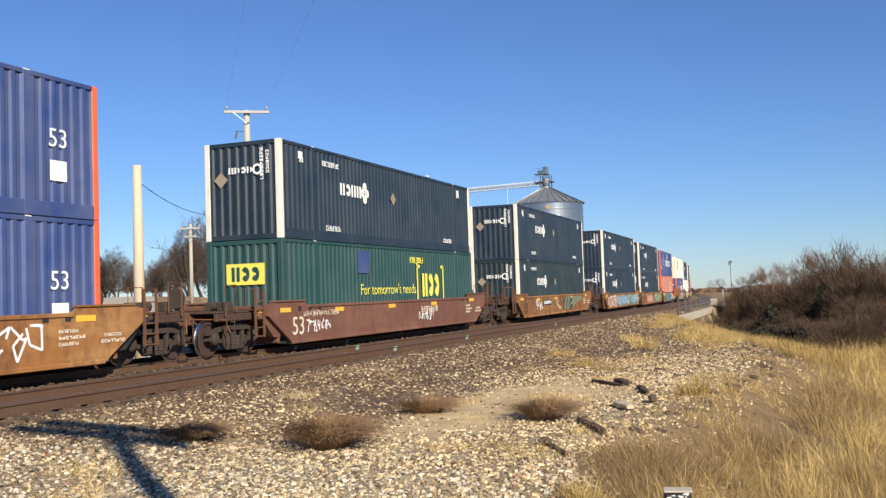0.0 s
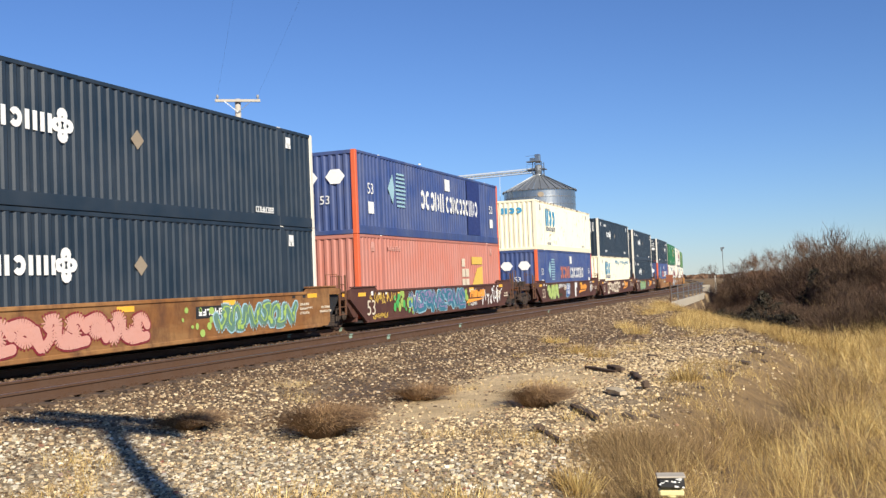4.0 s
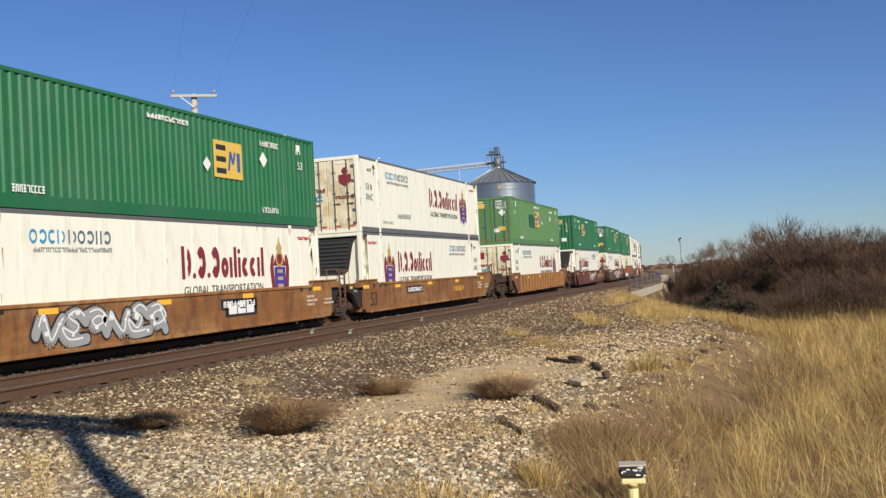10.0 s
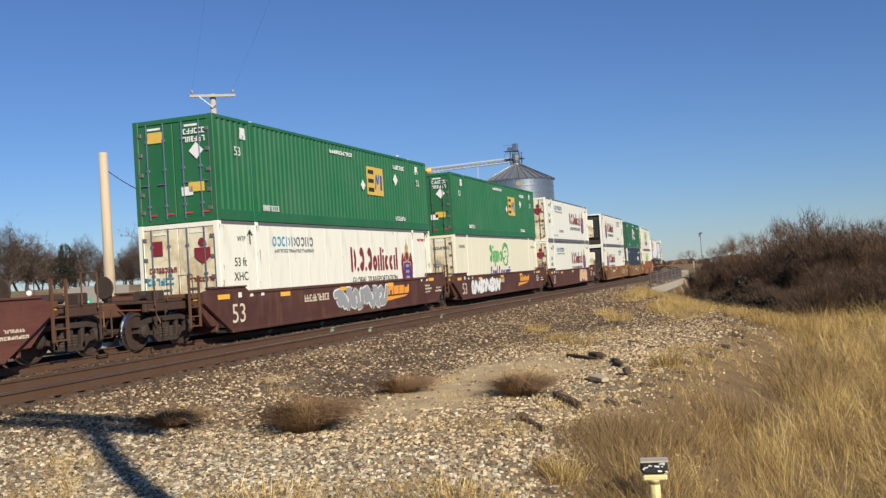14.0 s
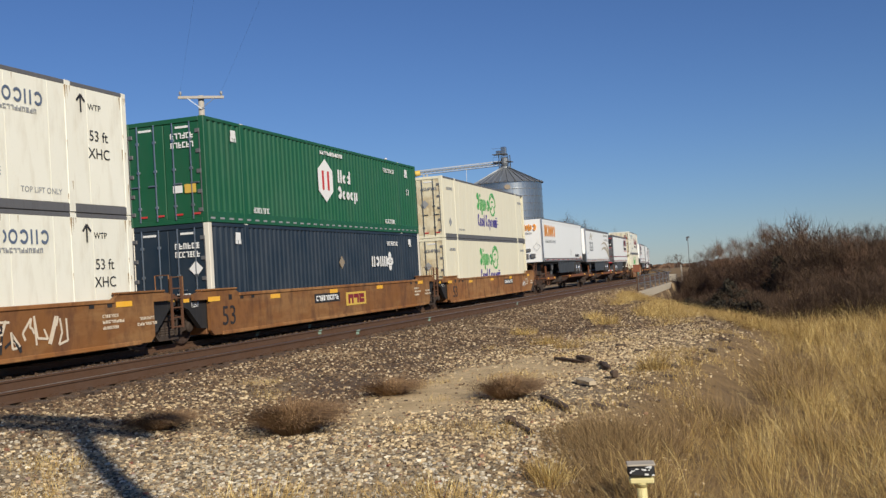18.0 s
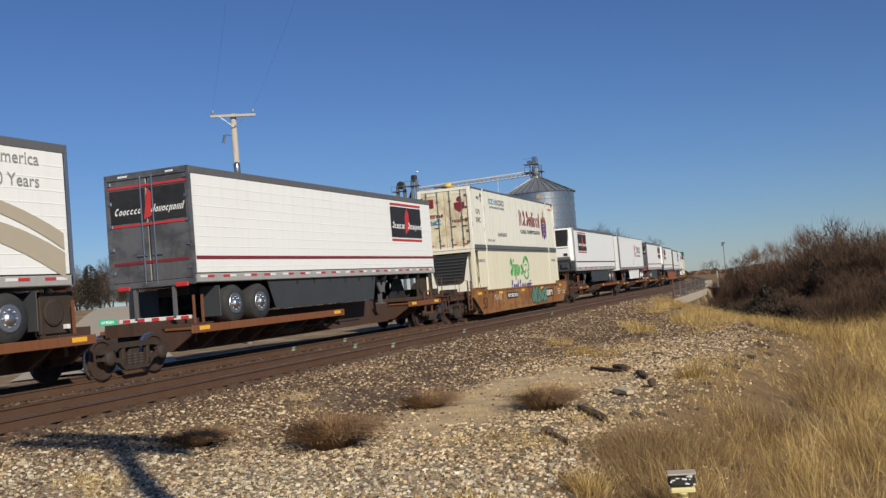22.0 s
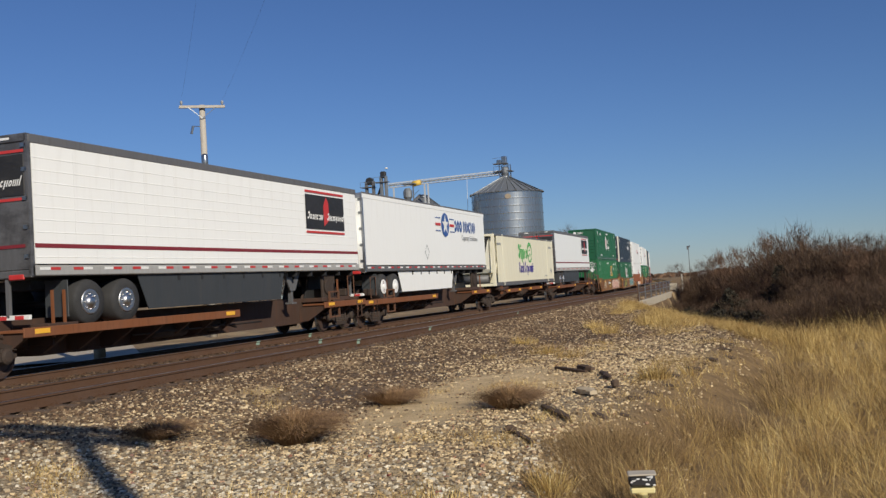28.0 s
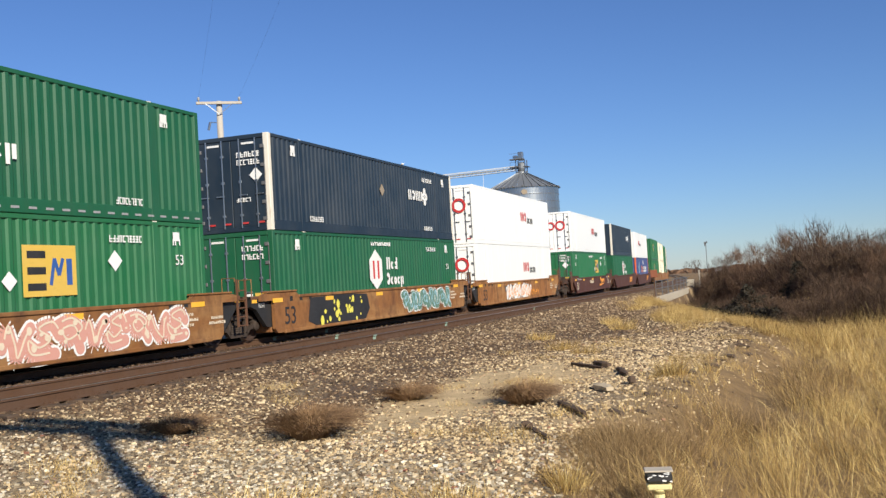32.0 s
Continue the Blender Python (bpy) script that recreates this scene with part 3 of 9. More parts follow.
def build_ground():
    xs, ys = spread(-3500, 3500, (-18, 8), 0.4, 1.16), spread(-600, 4500, (3, 45), 0.45, 1.10)
    nx, ny = len(xs), len(ys)
    vs = [(x, y, ground_z(x, y)) for y in ys for x in xs]
    fs = [(j * nx + i, j * nx + i + 1, (j + 1) * nx + i + 1, (j + 1) * nx + i) for j in range(ny - 1) for i in range(nx - 1)]
    me = bpy.data.meshes.new("ground")
    me.from_pydata(vs, [], fs)
    me.polygons.foreach_set("use_smooth", [True] * len(me.polygons))
    col = me.color_attributes.new("zone", "FLOAT_COLOR", "POINT")
    data = np.zeros((len(vs), 4), dtype=np.float32)
    for k, (x, y, z) in enumerate(vs):
        q = x - TRACK_X - bend(y)[0]
        w = 0.9 * noise.noise((x * 0.3, y * 0.3, 7.0))
        e = x - edge_x(y)
        data[k] = (min(1.0, 1 - smooth(6.5, 12.5, q + w + max(0.0, 18 - y) * 0.28) + stain(x, y) + 0.65 * smooth(19, 28, y + 5 * w)), max(smooth(-1.7, 0.2, e + 0.7 * w - 1.2 * smooth(45, 58, y)), 0.6 * smooth(4.0, 6.0, -q) - 0.35 * smooth(7.0, 9.0, -q + w) * (1 - smooth(40, 60, -q)), smooth(120, 220, abs(y))), max(sandy(x, y), 0.3 * smooth(7.0, 9.0, -q + w)), 1)
    col.data.foreach_set("color", data.ravel())
    me.materials.append(ground_material())
    tagged(new("ground", me), "pale limestone gravel with dry earth and straw-coloured verge", "ground", kind="structure")


build_ground()


# ---------------------------------------------------------------- rails and ties
def rail_strip(off, y0, y1, step, lift, profile):
    g = Geo()
    ys, n = np.arange(y0, y1 + 0.01, step), len(profile)
    for y in ys:
        dx, _ = bend(y)
        g.v += [(TRACK_X + dx + off + px, y, fall(y) + lift + pz) for px, pz in profile]
    for i in range(len(ys) - 1):
        g.f += [(i * n + k, i * n + (k + 1) % n, (i + 1) * n + (k + 1) % n, (i + 1) * n + k) for k in range(n)]
    return g


RAIL = ((-0.075, -0.180), (0.075, -0.180), (0.075, -0.165), (0.014, -0.145), (0.012, -0.045), (0.036, -0.035), (0.036, -0.004),
        (-0.036, -0.004), (-0.036, -0.035), (-0.012, -0.045), (-0.014, -0.145), (-0.075, -0.165))
HEAD = ((-0.034, -0.004), (0.034, -0.004), (0.030, 0.0), (-0.030, 0.0))
for centre, lift, lab in ((0.0, 0.0, "main track with rusty rails under the train"), (SPACING, 0.02, "second track with brown rusty rails on buried ties")):
    tr = thing("railway_track", lab, "track", "tracks", "structure")
    for s in (-1, 1):
        r = part("rail", rail_strip(centre + s * GAUGE / 2, -60, 620, 4.0, lift, RAIL), "rail", tr)
        part("rail_head", rail_strip(centre + s * GAUGE / 2, -60, 620, 4.0, lift, HEAD), "rail_head", r, "worn bright running surface")
    tie = mesh_of(Geo().box((0, 0, 0), (2.59, 0.23, 0.18), 0.02), "tie")
    tie.materials.append(M["tie"])
    for i in range(88):
        y = 6.0 + i * 0.55
        m = line_pose(y, off=centre, z=lift - 0.27 + 0.008 * noise.noise((i * 0.7, centre, 0)))
        part("tie", tie, "tie", tr, m=m @ pose(0, 0, 0, 0, 0, 2.0 * noise.noise((i * 1.3, centre, 5))))
    pl = Geo()
    for i in range(88):
        p = line_pose(6.0 + i * 0.55, off=centre + GAUGE / 2, z=lift - 0.183).translation
        pl.box(p, (0.36, 0.20, 0.022)).box(p + Vector((0.11, 0.06, 0.02)), (0.05, 0.03, 0.05)).box(p + Vector((0.11, -0.06, 0.02)), (0.05, 0.03, 0.05))
    part("tie_plates", pl, "rail", tr, kind="stuff")
    far = Geo()
    for i in range(282):
        y = 6.0 + (88 + i) * 0.55
        p = line_pose(y, off=centre, z=lift - 0.27).translation
        far.box(p, (2.59, 0.23, 0.18))
    part("far_ties", far, "tie", tr, kind="stuff")
    for k, (s, y) in enumerate(((1, 23.7), (-1, 24.4), (1, 29.4), (1, 41.0)) if centre else ((1, 28.6), (1, 25.2))):
        p = line_pose(y, off=centre + s * GAUGE / 2, z=lift).translation
        part("paint_mark", Geo().box((p.x + 0.041, p.y, p.z - 0.02), (0.008, 0.2, 0.03)).box((p.x + 0.017, p.y, p.z - 0.09), (0.01, 0.18, 0.07)), "mark_green", tr, "pale green paint daub on the rail")
# ---------------------------------------------------------------- containers
CH, CW, CL = 2.90, 2.59, 16.15
POST_Y = 6.10
OUT = CW / 2 + 0.004


def diamond(r, z=0.0, cx=0.0, cy=0.0):
    return plate([(cx - r, cy), (cx, cy - r), (cx + r, cy), (cx, cy + r)], z=z)


def mark(parent, name, geo, material, y, z, sides=(1, -1), label="", x=None, sub=None):
    """A flat marking on both long sides."""
    me = geo if isinstance(geo, bpy.types.Mesh) else mesh_of(geo, name)
    for s in sides:
        part(name, me, material, parent, label, m=side_frame(x or OUT, y, z, s))["face"] = s


def end_mark(parent, name, geo, material, x, z, label="", y=None):
    part(name, geo, material, parent, label, m=end_frame(x, (y if y is not None else -CL / 2 - 0.004), z))


def words(parent, s, size, material, y, z, x=None):
    mark(parent, "lettering", text_mesh(s, size, material), material, y, z, x=x)


def shell(name, label, paint_key, posts, corrugated=True, front="ribs", length=CL, door_paint=None, top_rail=None, panel=1.22):
    """A steel box: walls, roof, floor, posts, rails, doors. Its front lies at low y."""
    c = thing(name, label, "container")
    hl, hw = length / 2, CW / 2
    for s in (1, -1):
        if corrugated:
            for a, b in ((-hl + 0.16, -POST_Y - 0.10), (-POST_Y + 0.10, POST_Y - 0.10), (POST_Y + 0.10, hl - 0.16)):
                part("side_panel", Geo().wave(a, b, 0.30, CH - 0.10, s * (hw - 0.012), 0.036, 0.275, s), paint_key, c)
        else:
            n = round((length - 0.3) / panel)
            w = (length - 0.3) / n
            me = mesh_of(Geo().box((0, 0, 0), (0.03, w - 0.008, CH - 0.30), 0.004), "side_panel")
            me.materials.append(M[paint_key])
            if front in ("reefer", "covered"):
                part("side_panel", Geo().box((s * (hw - 0.022), -hl + 0.15 + 0.70 * w, CH / 2 + 0.05), (0.03, 0.58 * w, CH - 0.30), 0.004), paint_key, c)
            for i in range(1 if front in ("reefer", "covered") else 0, n):
                part("side_panel", me, paint_key, c, m=pose(s * (hw - 0.022), -hl + 0.15 + (i + 0.5) * w, CH / 2 + 0.05))
        part("top_rail", Geo().box((s * (hw - 0.04), 0, CH - 0.055), (0.08, length - 0.1, 0.10), 0.012), top_rail or paint_key, c)
        part("bottom_rail", Geo().box((s * (hw - 0.05), 0, 0.155 if corrugated else 0.10), (0.10, length - 0.1, 0.30 if corrugated else 0.19), 0.012), paint_key if top_rail is None else "grey_rail", c)
        for y in (-POST_Y, POST_Y):
            g = Geo().box((s * (hw - 0.03), y, CH / 2), (0.07, 0.20, CH - 0.02), 0.012)
            post = part("lifting_post", g, paint_key, c)
            part("corner_casting", Geo().box((s * (hw - 0.085), y, CH - 0.06), (0.178, 0.17, 0.125), 0.012), "post_white", post)["face"] = s
        for y in (-hl + 0.085, hl - 0.085):
            part("corner_post", Geo().box((s * (hw - 0.085), y, CH / 2), (0.17 + 0.006, 0.17, CH), 0.015), posts, c)
    part("roof", Geo().box((0, 0, CH - 0.05), (CW - 0.16, length - 0.2, 0.05)), paint_key, c)
    part("floor", Geo().box((0, 0, 0.13), (CW - 0.2, length - 0.2, 0.1)), "black", c)
    ends(c, paint_key, front, hl, hw, door_paint or paint_key)
    return c


def ends(c, paint_key, front, hl, hw, door_paint):
    if front == "ribs":
        g = Geo().wave(-hw + 0.17, hw - 0.17, 0.14, CH - 0.12, hl - 0.02, 0.05, 0.29, 1).moved(pose(0, 0, 0, 0, 0, -90))
        part("front_wall", g, paint_key, c)
    elif front == "bars":
        g = Geo().box((0, -hl + 0.08, CH / 2), (CW - 0.34, 0.06, CH - 0.2))
        for i in range(5):
            g.box((0, -hl + 0.04, 0.7 + i * 0.28), (CW - 0.5, 0.05, 0.10), 0.02)
        part("front_wall", g, paint_key, c)
    elif front == "reefer":
        cooling_unit(c, hl, hw, paint_key)
    elif front == "covered":
        covered_unit(c, hl, hw, paint_key)
    else:
        part("front_wall", Geo().box((0, -hl + 0.08, CH / 2), (CW - 0.34, 0.08, CH - 0.2), 0.01), paint_key, c)
    for yy in (-hl + 0.08, hl - 0.08):
        part("end_header", Geo().box((0, yy, CH - 0.07), (CW - 0.34, 0.14, 0.13), 0.012), paint_key, c)
        part("end_sill", Geo().box((0, yy, 0.08), (CW - 0.34, 0.14, 0.15), 0.012), paint_key, c)
    part("door_tape", join(*(Geo().box((x, hl + 0.0, 0.26), (0.24, 0.012, 0.05)) for x in (-0.95, -0.4, 0.2, 0.75))), "m_red", c)
    part("door_plate", join(*(Geo().box((x, hl - 0.012, CH - 0.26), (0.42, 0.014, 0.06)) for x in (-0.6, 0.6))), "m_white", c)
    for s in (1, -1):
        d = part("door", Geo().box((s * 0.565, hl - 0.05, CH / 2), (1.11, 0.06, CH - 0.30), 0.012), door_paint, c)
        for k in (0.30, 0.85):
            g = Geo().tube([(s * k, hl + 0.005, 0.12), (s * k, hl + 0.005, CH - 0.12)], 0.022, 6)
            g.box((s * (k + 0.1), hl + 0.01, 1.1), (0.28, 0.03, 0.04), 0.005)
            for z in (0.5, 1.5, 2.3):
                g.box((s * k, hl, z), (0.11, 0.04, 0.07), 0.005)
            part("lock_rod", g, "galv" if door_paint != "black" else "black", d, "steel lock rod with cams")
        hg = Geo()
        for z in (0.35, 0.85, 1.4, 1.95, 2.5):
            hg.box((s * 1.09, hl - 0.01, z), (0.15, 0.05, 0.11), 0.01)
        part("hinge", hg.beam((s * 1.15, hl - 0.01, 0.3), (s * 1.15, hl - 0.01, 2.55), 0.03), "grey_rail", d, "dark steel hinge with its long pin")


def cooling_unit(c, hl, hw, paint_key):
    """The recessed refrigeration end: open frame, white unit, dark grille."""
    y0 = -hl
    part("front_wall", Geo().box((0, y0 + 0.86, CH / 2), (CW - 0.2, 0.08, CH - 0.3), 0.01), paint_key, c)
    u = part("cooling_unit", Geo().prism([(y0 + 0.82, 0.75), (y0 + 0.30, 0.75), (y0 + 0.16, 0.95), (y0 + 0.12, 2.35), (y0 + 0.24, 2.70), (y0 + 0.82, 2.72)], 0, -0.93, 0.93), "white", c, "white refrigeration unit")
    g = Geo().prism([(-0.55, 1.38), (0.55, 1.38), (0.66, 1.46), (0.94, 2.68), (-0.94, 2.68), (-0.66, 1.46)], 1, y0 + 0.06, y0 + 0.30)
    part("intake", g, "black", u, "black funnel-shaped intake")
    slat = mesh_of(Geo().box((0, 0, 0), (1.42, 0.06, 0.05), 0.015), "slat")
    for i in range(8):
        part("slat", slat, "charcoal", u, m=pose(0, y0 + 0.05, 1.52 + i * 0.145, 25) @ Matrix.Diagonal((0.84 + 0.042 * i, 1, 1, 1)))
    part("fuel_tank", Geo().tube([(-0.8, y0 + 0.45, 0.42), (0.8, y0 + 0.45, 0.42)], 0.24, 12), "grey_rail", c, "grey fuel tank", True)
    for s in (-1, 1):
        g = Geo().beam((s * (hw - 0.10), y0 + 0.06, 0.1), (s * (hw - 0.10), y0 + 0.80, 1.4), 0.05).beam((s * (hw - 0.10), y0 + 0.06, 2.8), (s * (hw - 0.10), y0 + 0.80, 1.5), 0.05)
        part("frame_brace", g, paint_key, c)


def covered_unit(c, hl, hw, paint_key):
    """The refrigeration end with a cream cover in a black shroud, louvres along one side, a dark base below."""
    y0 = -hl
    # recessed wall in charcoal: the shade inside the open frame is put into its colour
    part("front_wall", Geo().box((0, y0 + 0.86, CH / 2), (CW - 0.2, 0.08, CH - 0.3), 0.01), "charcoal", c)
    u = part("cooling_unit", Geo().prism([(y0 + 0.82, 0.62), (y0 + 0.22, 0.62), (y0 + 0.12, 0.80), (y0 + 0.08, 2.30), (y0 + 0.16, 2.62), (y0 + 0.34, 2.78), (y0 + 0.82, 2.80)], 0, -0.98, 0.98), "black", c, "black shroud of the refrigeration unit")
    part("cover", Geo().box((-0.18, y0 + 0.07, 1.22), (1.42, 0.10, 0.82), 0.05), "tan", u, "stained cream lower cover")
    part("cover", Geo().box((-0.18, y0 + 0.07, 2.02), (1.42, 0.10, 0.74), 0.05), "ivory", u, "cream upper cover")
    part("port", Geo().box((-0.1, y0 + 0.015, 2.15), (0.28, 0.02, 0.22), 0.01).box((0.25, y0 + 0.015, 1.0), (0.10, 0.02, 0.10), 0.01), "charcoal", u)
    part("logo", wordshape("AAAA AAAAA", 1.15, 0.15, 402, 0.2), "m_grey", u, m=end_frame(-0.18, y0 + 0.012, 1.78))
    slat = mesh_of(Geo().box((0, 0, 0), (0.34, 0.06, 0.06), 0.015), "slat")
    for i in range(9):
        part("slat", slat, "charcoal", u, m=pose(0.76, y0 + 0.08, 1.15 + i * 0.155, 25))
    part("base_frame", Geo().box((0, y0 + 0.3, 0.40), (CW - 0.3, 0.5, 0.34), 0.03).beam((-0.6, y0 + 0.05, 0.16), (-0.6, y0 + 0.05, 0.62), 0.07).beam((0.55, y0 + 0.05, 0.16), (0.55, y0 + 0.05, 0.62), 0.07), "truck", c, "dark rusty base frame")
    for s in (-1, 1):
        g = Geo().beam((s * (hw - 0.10), y0 + 0.06, 0.1), (s * (hw - 0.10), y0 + 0.80, 1.4), 0.05).beam((s * (hw - 0.10), y0 + 0.06, 2.8), (s * (hw - 0.10), y0 + 0.80, 1.5), 0.05)
        part("frame_brace", g, paint_key, c)


def fine_print(c, material, seed=1):
    """The small rows of figures near the ends of the walls."""
    mark(c, "number_line", glyphs(1.15, 0.16, 10, seed), material, -5.0, CH - 0.45)
    mark(c, "number_line", glyphs(1.0, 0.16, 9, seed + 1), material, -4.9, 0.42)
    mark(c, "number_line", glyphs(0.95, 0.16, 9, seed + 2), material, 5.2, 0.42)
    mark(c, "length_mark", join(rect(0.26, 0.22, 0, 0, 0.14), glyphs(0.34, 0.15, 2, seed + 3)), material, -6.9, CH - 0.5)
    mark(c, "length_mark", join(rect(0.26, 0.22, 0, 0, 0.14), glyphs(0.34, 0.15, 2, seed + 4)), material, 6.6, CH - 0.5)


def navy_container(skin="navy", label="dark navy corrugated steel container with white end posts"):
    c = shell("shipping_container", label, skin, "post_white")
    mark(c, "logo", join(wordshape("AAAA", 1.6, 0.40, 11, 0.26), *(ring(0.15, 0.09, 0, 1.05 + 0.17 * a, 0.17 * b, 10) for a, b in ((-1, 0), (1, 0), (0, 1.3), (0, -1.3))), ring(0.27, 0.09, 0.001, 1.05, 0, 4, 1.15)), "m_white", -3.6, 1.75, label="white logo of plain shapes")
    mark(c, "placard", diamond(0.23), "m_tan", -0.2, 1.74)
    fine_print(c, "m_white", 20)
    end_mark(c, "logo", join(wordshape("AAAA", 0.85, 0.19, 12, 0.26), ring(0.17, 0.07, 0, 0.58, 0, 8)), "m_white", -0.05, 2.05)
    end_mark(c, "placard", diamond(0.24), "m_tan", -0.72, 1.80)
    end_mark(c, "number_line", join(glyphs(0.95, 0.11, 9, 14).moved(pose(0, 0, 0, 0, 0, -90)), glyphs(0.7, 0.1, 7, 15).moved(pose(0.2, 0.05, 0, 0, 0, -90))), "m_white", 0.68, 2.2)
    part("door_mark", join(glyphs(0.8, 0.16, 6, 31).moved(pose(0, 0.35, 0)), glyphs(0.8, 0.16, 7, 32).moved(pose(0, 0.12, 0)), diamond(0.22, 0, 0.25, -0.28), glyphs(0.5, 0.12, 5, 33).moved(pose(-0.2, -1.0, 0))), "m_white", c, m=pose(-0.6, CL / 2 + 0.012, 1.95, 90, 0, 180))
    return c


def green_container(skin="green", ly=-2.6, label="bright green corrugated steel container with a yellow panel"):
    c = shell("shipping_container", label, skin, skin)
    mark(c, "logo_panel", rect(1.5, 1.05), "m_yellow", ly, 1.75, label="yellow square logo panel")
    mark(c, "logo", join(rect(0.50, 0.15, 0.005, -0.38, 0.33), rect(0.50, 0.15, 0.005, -0.38, 0.0), rect(0.50, 0.15, 0.005, -0.38, -0.33)), "m_black", ly, 1.75)
    mark(c, "logo", join(ribbon([(0.0, -0.3), (0.12, 0.25), (0.24, -0.1), (0.36, 0.25)], 0.09, 0.006), rect(0.16, 0.55, 0.006, 0.54, -0.03)), "m_blue", ly, 1.75)
    if skin == "green_faded":
        mark(c, "patch", plate([(-0.75, -0.42), (0.8, -0.46), (0.85, 0.3), (0.3, 0.42), (-0.78, 0.4)]), "green_dark", ly + 1.75, 1.6, label="patch of darker green overpaint")
    mark(c, "placard", diamond(0.24), "m_white", -4.6, 1.95)
    mark(c, "placard", diamond(0.20), "m_white", -1.5, 1.55)
    mark(c, "number_line", glyphs(1.8, 0.13, 12, 44), "m_white", 0.2, CH - 0.35)
    fine_print(c, "m_white", 40)
    words(c, "53", 0.36, "m_white", -7.0, 1.95)
    words(c, "53", 0.36, "m_white", 6.9, 1.95)
    end_mark(c, "logo_panel", rect(0.62, 0.36), "m_yellow", 0.05, 2.35)
    end_mark(c, "logo", glyphs(0.5, 0.22, 3, 47).moved(pose(0, 0, 0.005)), "m_blue", 0.05, 2.35)
    end_mark(c, "placard", diamond(0.24), "m_white", -0.65, 1.75)
    end_mark(c, "lettering", text_mesh("53", 0.3, "m_white"), "m_white", 0.05, 1.75)
    end_mark(c, "notice", join(rect(0.42, 0.3, 0, 0.45, -0.85), glyphs(0.55, 0.2, 4, 48).moved(pose(-0.35, -0.85, 0)), glyphs(0.8, 0.1, 8, 49).moved(pose(0.72, 0.2, 0, 0, 0, -90))), "m_white", 0.0, 1.7)
    part("door_mark", join(glyphs(0.7, 0.15, 6, 51).moved(pose(0.1, 0.62, 0)), glyphs(0.7, 0.15, 6, 52).moved(pose(0.1, 0.40, 0)), diamond(0.23, 0, 0.15, 0.08), rect(0.36, 0.24, 0, -0.2, -1.0)), "m_white", c, m=pose(-0.6, CL / 2 + 0.012, 1.85, 90, 0, 180))
    part("door_mark", rect(0.5, 0.3), "m_yellow", c, m=pose(0.55, CL / 2 + 0.012, 2.4, 90, 0, 180))
    part("door_mark", rect(0.5, 0.26), "m_yellow", c, m=pose(-0.7, CL / 2 + 0.012, 0.95, 90, 0, 180))
    return c


def lattice_container(front="bars"):
    c = shell("shipping_container", "deep green corrugated steel container with a white badge", "green_dark", "green_dark", front=front)
    mark(c, "badge", plate([(-0.56, -0.36), (0, -0.74), (0.56, -0.36), (0.56, 0.36), (0, 0.74), (-0.56, 0.36)]).moved(pose(-0.75, 0, 0)), "m_white", 0.0, 1.65, label="white six-sided badge")
    mark(c, "logo", join(rect(0.15, 0.66, 0.005, -0.95), rect(0.15, 0.66, 0.005, -0.55)), "m_red", 0.0, 1.65)
    mark(c, "logo", join(wordshape("Aad", 1.1, 0.46, 61, 0.28).moved(pose(0, 0.28, 0)), wordshape("Aaaap", 1.7, 0.46, 62, 0.28).moved(pose(0.25, -0.30, 0))).moved(pose(0.75, 0, 0)), "m_white", 0.0, 1.6, label="white logo of plain shapes")
    mark(c, "number_line", glyphs(1.8, 0.13, 12, 63), "m_white", 0.2, CH - 0.3)
    fine_print(c, "m_white", 60)
    words(c, "53", 0.34, "m_white", -7.0, 1.7)
    stripe = Geo()
    for i in range(34):
        stripe.box((0, -CL / 2 + 0.4 + i * 0.47, 0.12), (0.006, 0.22, 0.05))
    for s in (1, -1):
        part("reflective_tape", join(stripe), "m_grey", c, m=pose(s * (OUT + 0.003), 0, 0))
    end_mark(c, "badge", join(disc(0.16, 0, -0.7, 0.95, 6), glyphs(0.5, 0.2, 4, 64).moved(pose(-0.2, 0.95, 0)), rect(0.42, 0.32, 0, 0.05, -0.7)), "m_white", 0, 1.6)
    end_mark(c, "lettering", text_mesh("53", 0.26, "m_white"), "m_white", 0.1, 1.75, y=-CL / 2 - 0.01)
    part("door_mark", join(glyphs(0.75, 0.16, 6, 65).moved(pose(0, 0.55, 0)), glyphs(0.75, 0.16, 6, 66).moved(pose(0, 0.30, 0)), rect(0.3, 0.2, 0, -0.2, -0.9)), "m_white", c, m=pose(-0.6, CL / 2 + 0.012, 1.85, 90, 0, 180))
    part("door_mark", rect(0.36, 0.24), "m_yellow", c, m=pose(-0.8, CL / 2 + 0.012, 0.95, 90, 0, 180))
    return c


